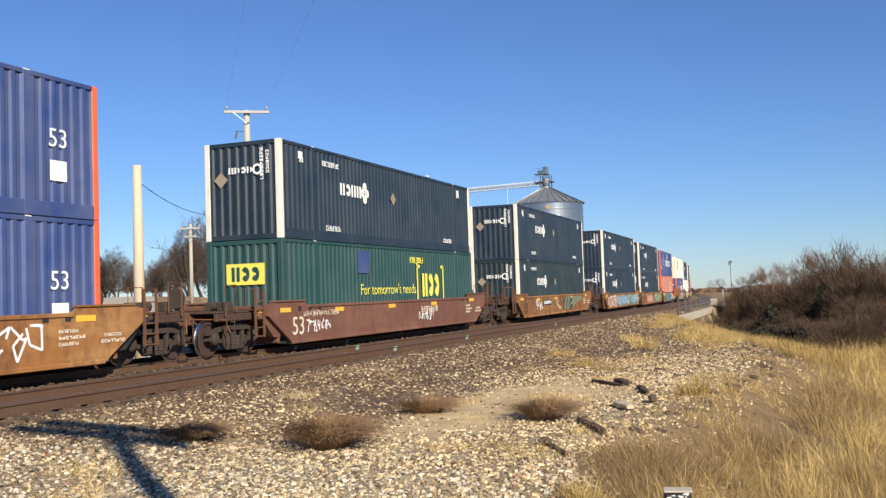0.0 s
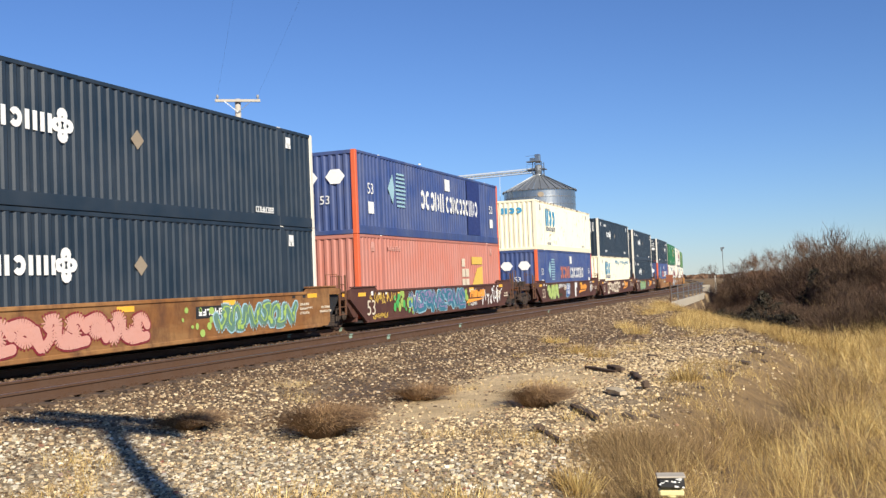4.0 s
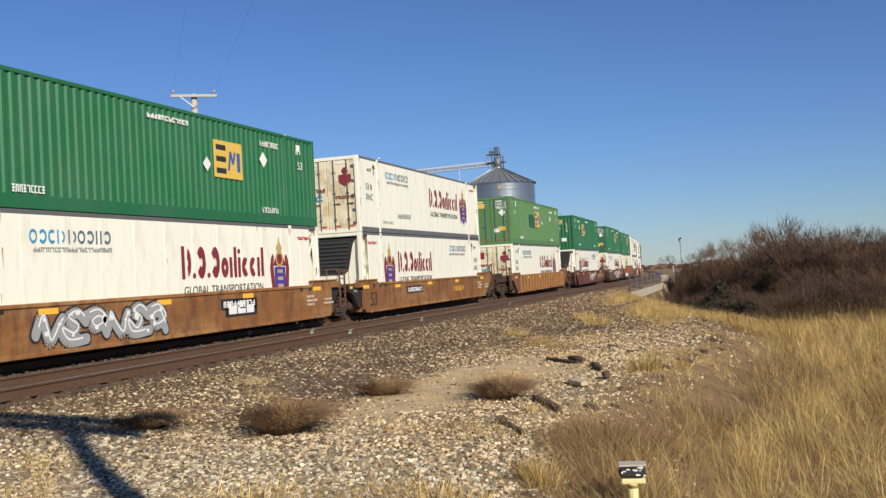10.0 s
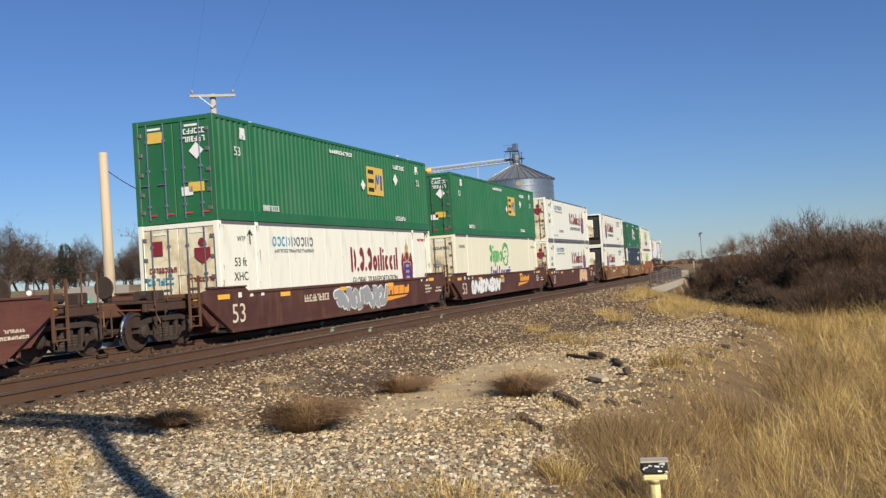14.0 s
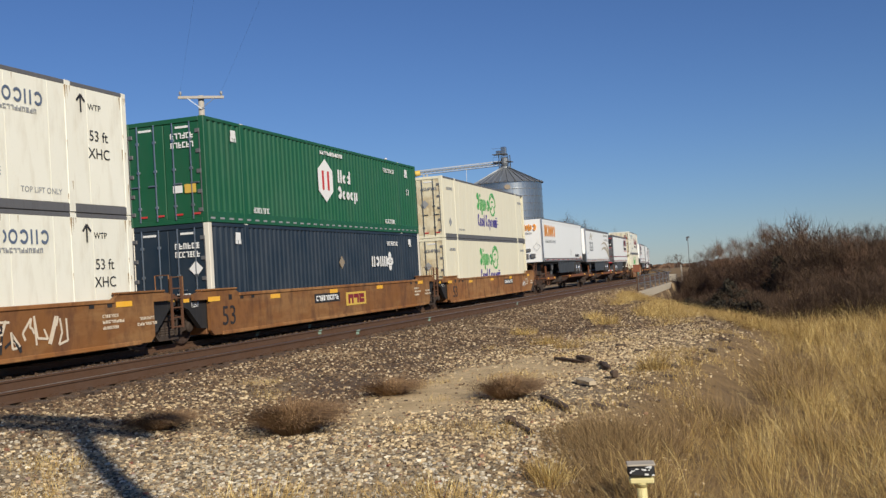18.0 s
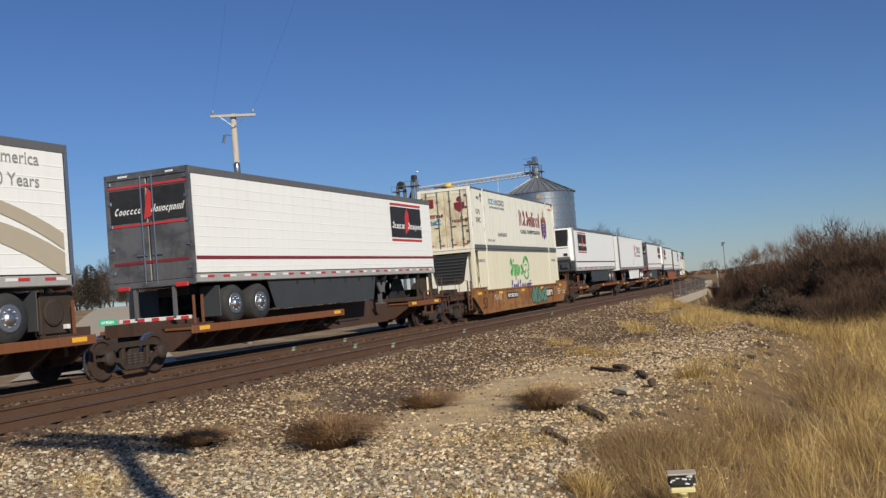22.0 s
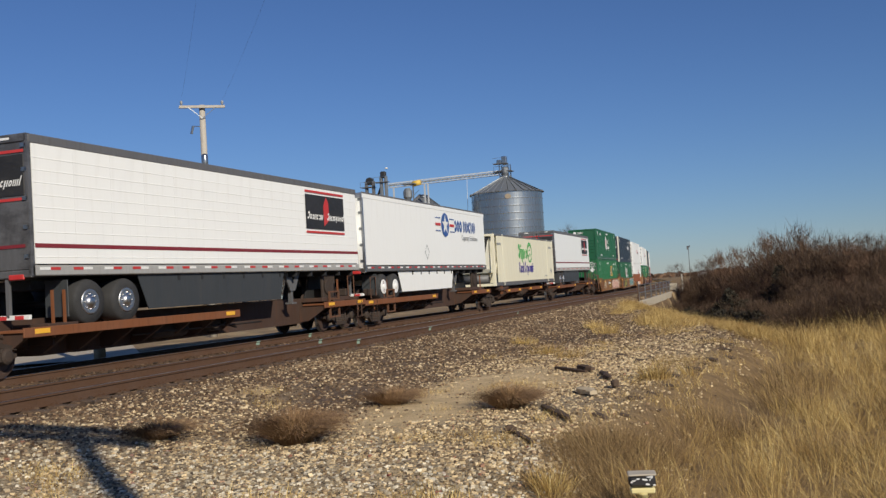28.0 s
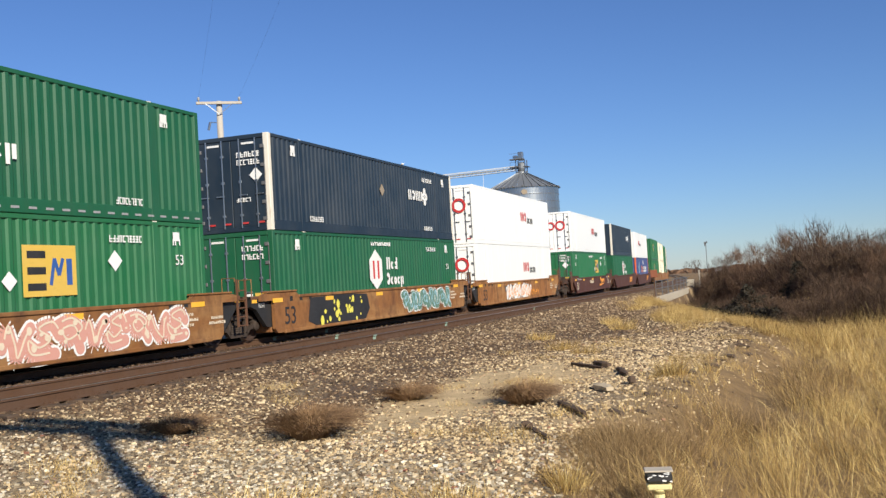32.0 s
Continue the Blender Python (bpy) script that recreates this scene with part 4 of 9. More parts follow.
def crest(parent, y, z, sc=1.0):
    """A coat of arms: indigo shield with gilt bars, two dark red supporters, a helmet above."""
    def scaled_poly(pts):
        return [(a * sc, b * sc) for a, b in pts]
    mark(parent, "crest", join(plate(scaled_poly([(-0.30, -0.42), (0, -0.74), (0.30, -0.42), (0.30, 0.12), (-0.30, 0.12)]), z=0.003)), "m_indigo", y, z, label="indigo shield of a coat of arms")
    gilt = [rect(0.30 * sc, 0.09 * sc, 0.008, 0, b * sc) for b in (0.0, -0.2, -0.4)]
    gilt += [plate(scaled_poly([(-0.10, 0.5), (0.10, 0.5), (0.16, 0.66), (0.05, 0.78), (0.0, 0.98), (-0.05, 0.78), (-0.16, 0.66)]), z=0.003), ring(0.22 * sc, 0.07 * sc, 0.002, 0, 0.34 * sc, 12)]
    mark(parent, "crest", join(*gilt), "m_gold", y, z)
    red = []
    for k in (-1, 1):
        red.append(plate(scaled_poly([(k * a, b) for a, b in ((0.31, -0.62), (0.44, -0.60), (0.50, -0.25), (0.54, 0.10), (0.47, 0.36), (0.38, 0.48), (0.30, 0.40), (0.36, 0.15), (0.32, -0.2))][::k]), z=0.001))
    red.append(plate(scaled_poly([(-0.36, 0.15), (0.36, 0.15), (0.28, 0.30), (0.10, 0.48), (-0.10, 0.48), (-0.28, 0.30)]), z=0.0005))
    mark(parent, "crest", join(*red), "m_maroon", y, z, label="dark red supporters of a coat of arms")


def crested_container(front="reefer"):
    c = shell("refrigerated_container", "white smooth-panelled refrigerated container with dark red lettering", "white", "white", False, front, top_rail="grey_rail", door_paint="tan")
    crest(c, -5.3, 1.45, 1.12)
    mark(c, "logo", wordshape("A.A.Aadiaad", 4.3, 0.86, 71, 0.27), "m_maroon", -2.2, 1.75, label="dark red logo of plain shapes")
    rnd = random.Random(95)
    runs = Geo()
    for _ in range(34):
        ry = rnd.choice((-POST_Y, POST_Y, -CL / 2 + 0.15, CL / 2 - 0.15, rnd.uniform(-7.5, 7.5))) + rnd.uniform(-0.12, 0.12)
        rz, r = rnd.choice((CH - 0.12, rnd.uniform(0.3, 2.6))), rnd.uniform(0.008, 0.022)
        o = plate([(ry - r, rz), (ry + r, rz + r), (ry + r * 0.3, rz - r * rnd.uniform(6, 22))], 0.003)
        runs.add(o.v, o.f)
    mark(c, "rust_streak", runs, "grime_run", 0.0, 0.0)
    words(c, "GLOBAL TRANSPORTATION", 0.32, "m_black", -2.2, 1.0)
    mark(c, "logo", wordshape("AAAA", 1.1, 0.30, 72, 0.15).moved(pose(-0.72, 0, 0)), "m_sky", 4.0, 2.35, label="pale blue logo of plain shapes")
    mark(c, "logo", wordshape("AAAAA", 1.45, 0.30, 73, 0.15).moved(pose(0.62, 0, 0)), "m_slate", 4.0, 2.35)
    mark(c, "number_line", glyphs(2.5, 0.10, 24, 74), "m_grey", 3.9, 2.07)
    mark(c, "number_line", glyphs(1.6, 0.18, 12, 75), "m_grey", 3.3, 0.75)
    mark(c, "number_line", glyphs(0.9, 0.10, 9, 76), "m_red", -7.0, 2.5)
    words(c, "TOP LIFT ONLY", 0.17, "m_grey", 5.2, 0.42)
    mark(c, "lift_arrow", join(ribbon([(0, -0.2), (0, 0.2)], 0.05), ribbon([(-0.13, 0.05), (0, 0.2), (0.13, 0.05)], 0.05, 0.004)), "m_black", 6.5, 2.45)
    words(c, "WTP", 0.2, "m_black", 6.95, 2.4)
    words(c, "53 ft", 0.34, "m_black", 7.05, 1.75)
    words(c, "XHC", 0.34, "m_black", 7.05, 1.35)
    part("door_mark", join(ring(0.12, 0.12, 0, 0.15, 0.25, 10), plate([(-0.1, 0.1), (0.4, 0.1), (0.4, -0.15), (0.15, -0.35), (-0.1, -0.15)]), glyphs(0.8, 0.11, 8, 77).moved(pose(0.1, -0.75, 0))), "m_maroon", c, m=pose(-0.62, CL / 2 + 0.012, 2.1, 90, 0, 180))
    part("door_mark", join(rect(0.34, 0.4, 0, -0.05, 0.25), glyphs(0.9, 0.14, 9, 78).moved(pose(0.1, -0.35, 0))), "m_maroon", c, m=pose(0.62, CL / 2 + 0.012, 2.0, 90, 0, 180))
    part("door_mark", glyphs(0.9, 0.18, 6, 79), "m_sky", c, m=pose(0.62, CL / 2 + 0.012, 1.35, 90, 0, 180))
    return c


def catmark_container(front="reefer", tint="ivory", ly=-0.5):
    c = shell("refrigerated_container", "cream refrigerated container with green and indigo lettering", tint, tint, False, front, top_rail="grey_rail", door_paint="tan")
    mark(c, "logo", wordshape("Aipaa", 2.5, 0.92, 81, 0.27).moved(pose(-0.75, 0.05, 0)), "m_green", ly, 1.95, label="green logo of plain shapes")
    head = join(ring(0.48, 0.07, 0, 0, 0, 18, 1.0, 30, 300), ribbon([(-0.35, 0.2), (0.0, 0.38), (0.38, 0.22), (0.44, -0.05), (0.2, -0.12), (0.32, -0.3), (0.02, -0.42)], 0.07, 0.005), ribbon([(-0.5, -0.1), (-0.2, -0.2), (0.0, -0.05)], 0.06, 0.005), ribbon([(-0.2, 0.1), (0.1, 0.12)], 0.06, 0.005))
    mark(c, "emblem", head.moved(pose(1.15, 0, 0) @ Matrix.Diagonal((1.35, 1.35, 1, 1))), "m_green", ly, 1.95, label="green line emblem of a cat's head")
    mark(c, "logo", join(wordshape("Aaad Aapaaaa", 3.8, 0.66, 82, 0.26), ribbon([(1.65, 0.05), (2.1, 0.05)], 0.05), ribbon([(1.7, -0.12), (2.2, -0.12)], 0.05), ribbon([(1.65, 0.2), (2.0, 0.2)], 0.05)), "m_indigo", ly, 1.02, label="indigo logo of plain shapes")
    mark(c, "placard", diamond(0.22), "m_grey", 7.1, 0.75)
    words(c, "TOP LIFT ONLY", 0.13, "m_grey", 5.3, 0.42)
    mark(c, "number_line", glyphs(0.95, 0.13, 10, 83), "m_grey", 7.0, 2.35)
    mark(c, "number_line", glyphs(0.95, 0.13, 10, 84), "m_grey", -7.0, 2.35)
    part("door_mark", join(diamond(0.2, 0, -0.2, -0.3), glyphs(0.7, 0.13, 8, 85).moved(pose(0.1, 0.42, 0))), "m_grey", c, m=pose(-0.6, CL / 2 + 0.012, 1.9, 90, 0, 180))
    part("door_mark", glyphs(0.7, 0.2, 5, 86), "m_green", c, m=pose(0.6, CL / 2 + 0.012, 2.25, 90, 0, 180))
    return c


def cream_container():
    c = shell("shipping_container", "cream corrugated container with a blue logo and rust stains", "cream", "cream")
    mark(c, "logo", wordshape("AAA", 2.5, 0.98, 92, 0.32), "m_sky", -4.4, 1.95, label="blue logo of plain shapes")
    mark(c, "logo", wordshape("AAAAAAAAAA", 2.4, 0.28, 93, 0.2), "m_slate", -4.4, 1.28)
    fine_print(c, "m_grey", 90)
    end_mark(c, "logo", wordshape("AAA", 1.3, 0.36, 92, 0.3), "m_sky", -0.1, 2.3)
    rnd = random.Random(94)
    runs = Geo()
    for _ in range(85):
        ry, rz, r = rnd.choice((-1, 1)) * 0.275 * rnd.randrange(0, 27) + rnd.uniform(-0.02, 0.02), rnd.uniform(0.4, 2.7), rnd.uniform(0.012, 0.04)
        o = plate([(ry - r, rz), (ry + r * 0.4, rz + r * 0.8), (ry + r, rz), (ry + r * 0.2, rz - r * rnd.uniform(1.5, 7.0))], 0.003)
        runs.add(o.v, o.f)
    for _ in range(26):
        ry, r = rnd.uniform(-7.8, 7.8), rnd.uniform(0.03, 0.12)
        o = plate([(ry - r * 1.6, CH - 0.01), (ry - r, CH - 0.01 - r), (ry + r * 0.3, CH - 0.01 - r * 0.7), (ry + r * 1.5, CH - 0.01)], 0.006)
        runs.add(o.v, o.f)
    mark(c, "rust_streak", runs, "rust_streak", 0.0, 0.0)
    return c


def stack_container(colour="blue", first="m_coral"):
    lab = {"blue": "blue corrugated container with white lettering and orange end posts", "red": "faded red corrugated container with a cream square emblem"}[colour]
    c = shell("shipping_container", lab, colour, "post_orange")
    if colour == "blue":
        mark(c, "logo", wordshape("AAAAA", 2.7, 0.78, 101, 0.2).moved(pose(-1.8, 0, 0)), first, 0.9, 1.55, label="white logo of plain shapes")
        mark(c, "logo", wordshape("AAAAAAAAAA", 4.2, 0.72, 102, 0.2).moved(pose(1.85, 0, 0)), "m_white", 0.9, 1.52)
        emblem = join(plate([(-0.7, 0), (-0.25, -0.55), (-0.1, 0), (-0.25, 0.55)]), *(rect(1.0 - 0.06 * abs(k), 0.07, 0, 0.5, k * 0.15) for k in range(-4, 5)))
        mark(c, "emblem", emblem, "m_cyan", -4.7, 1.75, label="pale striped emblem")
        mark(c, "panel", rect(0.6, 0.5), "m_white", 0.9, 2.35)
        words(c, "53", 0.55, "m_white", 6.9, 1.6)
        mark(c, "length_mark", rect(0.46, 0.42), "m_white", 6.9, 0.95)
        words(c, "53", 0.55, "m_white", -6.9, 1.6)
        mark(c, "length_mark", rect(0.46, 0.42), "m_white", -6.9, 0.95)
        end_mark(c, "badge", join(plate([(-0.9, 0), (-0.7, -0.25), (-0.35, -0.25), (-0.15, 0), (-0.35, 0.25), (-0.7, 0.25)]), plate([(0.15, 0), (0.35, -0.25), (0.7, -0.25), (0.9, 0), (0.7, 0.25), (0.35, 0.25)])), "m_white", 0, 2.0)
        end_mark(c, "lettering", text_mesh("53", 0.42, "m_white"), "m_white", 0.1, 1.2)
    else:
        mark(c, "emblem", join(*(rect(0.42, 0.36, 0, -1.3 + 0.5 * i, -0.45 + 0.45 * j) for i in range(2) for j in range(3) if i + j != 3)), "m_cream", 3.9, 1.5, label="cream square emblem")
        mark(c, "emblem", join(rect(1.5, 0.34, 0, 0.6, 0.55), plate([(-0.2, -0.6), (1.35, -0.6), (1.35, 0.3), (0.6, 0.2)])), "m_yellow", 3.9, 1.5)
        fine_print(c, "m_pink", 110)
    return c


def teal_container():
    c = shell("shipping_container", "weathered teal container with yellow lettering", "teal", "teal")
    mark(c, "logo", wordshape("AAA", 1.85, 0.9, 92, 0.32), "m_lemon", 3.2, 1.5, label="yellow logo of plain shapes")
    mark(c, "logo", join(glyphs(1.5, 0.3, 10, 122).moved(pose(0, -0.72, 0)), rect(0.12, 1.9, 0, -1.35, -0.1), rect(0.3, 0.12, 0, -1.25, 0.72), rect(0.3, 0.12, 0, -1.25, -0.9), rect(0.12, 1.7, 0, 1.35, -0.1), rect(0.3, 0.12, 0, 1.25, 0.72), rect(0.3, 0.12, 0, 1.25, -0.9)), "m_lemon", 3.2, 1.5)
    words(c, "For tomorrow's needs", 0.52, "m_lemon", -0.7, 1.35)
    mark(c, "number_line", glyphs(1.3, 0.22, 9, 123), "m_lemon", 1.8, 2.45)
    mark(c, "panel", rect(0.85, 0.75), "blue", -2.8, 2.3)
    end_mark(c, "panel", rect(1.3, 0.62), "m_lemon", 0.05, 1.9)
    end_mark(c, "logo", wordshape("AAA", 1.0, 0.42, 92, 0.3).moved(pose(0, 0, 0.005)), "teal", 0.05, 1.9)
    return c


def plain_white_container():
    c = shell("shipping_container", "clean white smooth-sided container with small red and black lettering", "white_clean", "white_clean", False, "flat", door_paint="white_clean")
    mark(c, "logo", wordshape("AAA", 1.3, 0.55, 131, 0.28).moved(pose(-0.8, 0, 0)), "m_red", -2.4, 1.7, label="small red logo of plain shapes")
    mark(c, "logo", wordshape("aaaa", 1.4, 0.5, 132, 0.2).moved(pose(0.7, 0, 0)), "m_black", -2.4, 1.6)
    part("door_mark", join(ring(0.36, 0.12, 0, 0.15, 0), ring(0.3, 0.11, 0, -0.55, 0), rect(0.11, 0.75, 0, -0.85, -0.05)), "m_red", c, m=pose(-0.4, CL / 2 + 0.03, 1.9, 90, 0, 180))
    return c


# ---------------------------------------------------------------- wheels and trucks
WHEELSET = []


def wheelset(parent):
    """One axle with its two pressed-on wheels, about the x axis."""
    if not WHEELSET:
        g = Geo().tube([(-0.95, 0, 0), (0.95, 0, 0)], 0.085, 10)
        for s in (-1, 1):
            prof = [(0.10, -0.09), (0.13, -0.09), (0.15, -0.03), (0.36, -0.01), (0.38, -0.065), (0.485, -0.07), (0.485, -0.035), (0.457, -0.03), (0.452, 0.065), (0.385, 0.068), (0.36, 0.03), (0.15, 0.03), (0.12, 0.09)]
            g.lathe([(r, o * s) for r, o in prof], 0, (s * 0.775, 0, 0), 22)
        me = mesh_of(g, "wheelset")
        for key in ("wheel", "tread"):
            me.materials.append(M[key])
        for p in me.polygons:  # the running surface and the rim's edge are worn bright
            r = min(math.hypot(me.vertices[k].co.y, me.vertices[k].co.z) for k in p.vertices)
            p.material_index = 1 if r > 0.44 else 0
        WHEELSET.append(me)
    w = part("wheelset", WHEELSET[0], "wheel", parent, "axle with two rusty steel wheels")
    AXLES.append(w)
    return w


AXLES = []


def truck(parent, y):
    """A two-axle truck: cast side frames, bolster, springs, roller bearings."""
    t = part("truck", Geo().box((0, y, 0.52), (2.0, 0.36, 0.28), 0.03).box((0, y, 0.74), (0.7, 0.5, 0.2), 0.03), "truck", parent, "grimy cast-steel truck bolster")
    for s in (-1, 1):
        x = s * 0.99
        fr = [(-1.18, 0.56), (-1.18, 0.40), (-0.62, 0.33), (-0.42, 0.15), (0.42, 0.15), (0.62, 0.33), (1.18, 0.40), (1.18, 0.56), (0.55, 0.74), (-0.55, 0.74)]
        g = Geo().prism([(a + y, b) for a, b in fr[:3]] + [(y - 0.30, 0.42), (y - 0.30, 0.60), (y - 0.55, 0.62)] + [(y - 1.10, 0.60)], 0, x - 0.07, x + 0.07)
        g = Geo()
        g.prism([(y - 1.16, 0.42), (y - 0.60, 0.34), (y - 0.40, 0.16), (y + 0.40, 0.16), (y + 0.60, 0.34), (y + 1.16, 0.42), (y + 1.16, 0.50), (y + 0.50, 0.44), (y + 0.34, 0.26), (y - 0.34, 0.26), (y - 0.50, 0.44), (y - 1.16, 0.50)], 0, x - 0.06, x + 0.06)
        g.prism([(y - 1.16, 0.56), (y - 0.55, 0.66), (y + 0.55, 0.66), (y + 1.16, 0.56), (y + 1.16, 0.64), (y + 0.55, 0.78), (y - 0.55, 0.78), (y - 1.16, 0.64)], 0, x - 0.07, x + 0.07)
        for k in (-0.42, 0.42):
            g.box((x, y + k, 0.46), (0.12, 0.11, 0.5), 0.02)
        part("side_frame", g, "truck", t)
        sg = Geo()
        for k in (-0.2, 0.0, 0.2):
            sg.lathe([(0.075, 0), (0.085, 0.03), (0.07, 0.06), (0.085, 0.09), (0.07, 0.12), (0.085, 0.15), (0.07, 0.18), (0.085, 0.21), (0.075, 0.25)], 2, (x, y + k, 0.26), 10)
        part("spring_nest", sg, "truck", t)
        for k in (-0.89, 0.89):
            bg = Geo()
            bg.lathe([(0.12, -0.08 * s), (0.16, -0.05 * s), (0.16, 0.06 * s), (0.11, 0.10 * s), (0.05, 0.11 * s)], 0, (x + 0.03 * s, y + k, 0.457), 14)
            bg.box((x, y + k, 0.57), (0.16, 0.3, 0.10), 0.02)
            part("bearing", bg, "truck", t, "round bearing end")
    for k in (-0.89, 0.89):
        ws = wheelset(t)
        ws.matrix_basis = pose(0, y + k, 0.457)
    return t


def coupler(parent, y, s):
    g = Geo().box((0, y - s * 0.45, 0.85), (0.28, 0.9, 0.3), 0.03).box((0.05, y + s * 0.08, 0.85), (0.34, 0.28, 0.28), 0.05)
    part("coupler", g, "truck", parent, "knuckle coupler")
    part("air_hose", Geo().tube([(0.3, y - s * 0.3, 0.75), (0.36, y, 0.5), (0.34, y + s * 0.25, 0.42)], 0.03, 6), "black", parent, "", True)


def end_rigging(parent, y, s):
    """Hand rails, uncoupling lever, valve box and pipes at a coupler end."""
    part("hand_rail", Geo().tube([(1.25, y - s * 0.5, 1.15), (1.25, y - s * 0.5, 1.85), (1.25, y, 1.85), (1.25, y, 1.05)], 0.02, 6), "rust_panel", parent)
    part("uncoupling_lever", Geo().tube([(1.38, y, 0.62), (1.30, y + s * 0.1, 0.95), (0.2, y + s * 0.22, 0.98)], 0.018, 6), "spine_orange", parent)
    part("valve_box", Geo().box((1.0, y - s * 0.35, 1.28), (0.34, 0.3, 0.26), 0.03), "truck", parent)
    part("side_step", Geo().tube([(1.42, y - s * 0.15, 1.0), (1.42, y - s * 0.15, 0.38), (1.42, y + s * 0.2, 0.38), (1.42, y + s * 0.2, 1.0)], 0.022, 6), "spine", parent)


BUBBLES = (  # bent strokes of swollen sprayed shapes: waves, loops and hooks
    ((-0.48, -0.10), (-0.30, 0.40), (-0.10, -0.05), (0.10, -0.44), (0.30, 0.06), (0.48, 0.36)),
    ((-0.44, 0.36), (0.05, 0.46), (0.36, 0.10), (0.0, -0.18), (-0.22, 0.10), (0.12, 0.22), (0.46, -0.40)),
    ((-0.46, -0.40), (-0.40, 0.24), (-0.05, 0.44), (0.05, -0.10), (-0.14, -0.40), (0.34, -0.34), (0.44, 0.42)),
    ((0.46, 0.10), (0.20, 0.46), (-0.20, 0.30), (0.16, -0.02), (-0.10, -0.30), (-0.46, -0.02), (-0.30, -0.44), (0.44, -0.40)),
    ((-0.46, 0.10), (-0.22, -0.44), (0.06, 0.0), (-0.12, 0.42), (0.30, 0.40), (0.22, -0.20), (0.48, -0.44)),
)
BLOCKS = (  # the same with square corners: frames and brackets
    ((-0.40, -0.46), (-0.40, 0.46), (0.38, 0.42), (0.38, -0.44), (-0.46, -0.46)),
    ((-0.38, 0.10), (-0.38, 0.44), (0.40, 0.44), (0.36, -0.46), (-0.40, -0.44), (-0.40, -0.20)),
    ((-0.42, -0.30), (-0.40, 0.30), (0.06, 0.32), (0.06, -0.34), (0.40, -0.30), (0.42, 0.34)),
    ((0.42, 0.46), (-0.36, 0.44), (-0.38, -0.06), (0.38, -0.04), (0.38, 0.44)),
)


def curve_through(pts, n=5):
    """A smooth line through points in a plane."""
    out = []
    for k in range(len(pts) - 1):
        a, b, c, d = (Vector(pts[max(0, min(len(pts) - 1, k + q))]) for q in (-1, 0, 1, 2))
        for q in range(n):
            t = q / n
            p = 0.5 * (2 * b + (c - a) * t + (2 * a - 5 * b + 4 * c - d) * t * t + (3 * b - a - 3 * c + d) * t ** 3)
            out.append((p.x, p.y))
    return out + [tuple(pts[-1])]


def scrawl(parent, seed, y, z, w, h, colours, x=1.53, side=1, blocky=False):
    """Sprayed shapes that cannot be read: swollen bent strokes with an edge of another colour and touches of a third."""
    rnd = random.Random(seed)
    n = max(2, round(w / (h * 0.80)))
    fill, line, dots = Geo(), Geo(), Geo()
    body = h * (0.19 if blocky else 0.27)
    for i in range(n):
        cx, sw, sh = -w / 2 + (i + 0.5) * w / n, w / n * rnd.uniform(1.0, 1.2), (h - body) * rnd.uniform(0.9, 1.04)
        lean, dy = rnd.uniform(-0.15, 0.15), rnd.uniform(-0.04, 0.04) * h
        kinds = BLOCKS if blocky else BUBBLES
        raw = [(cx + sw * (p + lean * q + rnd.uniform(-0.05, 0.05)), dy + sh * (q + rnd.uniform(-0.05, 0.05))) for p, q in kinds[(seed + i * 3 + i // 3) % len(kinds)]]
        path = raw if blocky else curve_through(raw, 6)
        lift = 0.00005 * (i % 2)
        for g, width, up in ((line, body * 1.42, 0.0), (fill, body, 0.009)):
            for k in range(len(path) - 1):
                o = ribbon(path[k:k + 2], width, up + lift + 0.0001 * k)
                g.add(o.v, o.f)
            if not blocky:
                for k in (0, -1):
                    o = disc(width * 0.5, up + lift + 0.0047 + 0.0003 * k, *path[k], 12)
                    g.add(o.v, o.f)
        o = ribbon([(p + body * 0.16, q + body * 0.2) for p, q in path[2:-2]], body * 0.16, 0.018 + lift)
        dots.add(o.v, o.f)
        for _ in range(3):
            p, q = rnd.choice(path)
            o = disc(body * rnd.uniform(0.16, 0.38), 0.0195 + lift, p + rnd.uniform(-0.1, 0.1) * body, q, 9, rnd.uniform(0.6, 1.3))
            dots.add(o.v, o.f)
    m = side_frame(x, y, z, side)
    for g, c in zip((fill, line, dots), colours):
        if c:
            part("graffiti", g, c, parent, "sprayed graffiti shapes", m=m)


def blots(parent, seed, y, z, w, h, n, colour, x=1.505):
    """Round sprayed blots."""
    rnd = random.Random(seed)
    g = Geo()
    for k in range(n):
        o = disc(rnd.uniform(0.03, 0.12), 0.0006 * (k % 4), rnd.uniform(-0.5, 0.5) * w, rnd.uniform(-0.5, 0.5) * h, 10, rnd.uniform(0.8, 1.5))
        g.add(o.v, o.f)
    part("graffiti", g, colour, parent, "sprayed blots of paint", m=side_frame(x, y, z, 1))


def tag_lines(parent, seed, y, z, w, h, colour, x=1.53):
    """A thin sprayed scribble."""
    rnd = random.Random(seed)
    n = max(3, round(w / (h * 0.5)))
    g = Geo()
    for i in range(n):
        cx = -w / 2 + (i + 0.5) * w / n
        pts = [(cx + rnd.uniform(-0.6, 0.6) * w / n, rnd.uniform(-0.5, 0.5) * h) for _ in range(6)]
        o = ribbon(pts, h * 0.07)
        g.add(o.v, o.f)
    part("graffiti", g, colour, parent, "thin sprayed scribble", m=side_frame(x, y, z, 1))


# ---------------------------------------------------------------- well cars
HALF = {"A": 9.75, "C": 11.75}


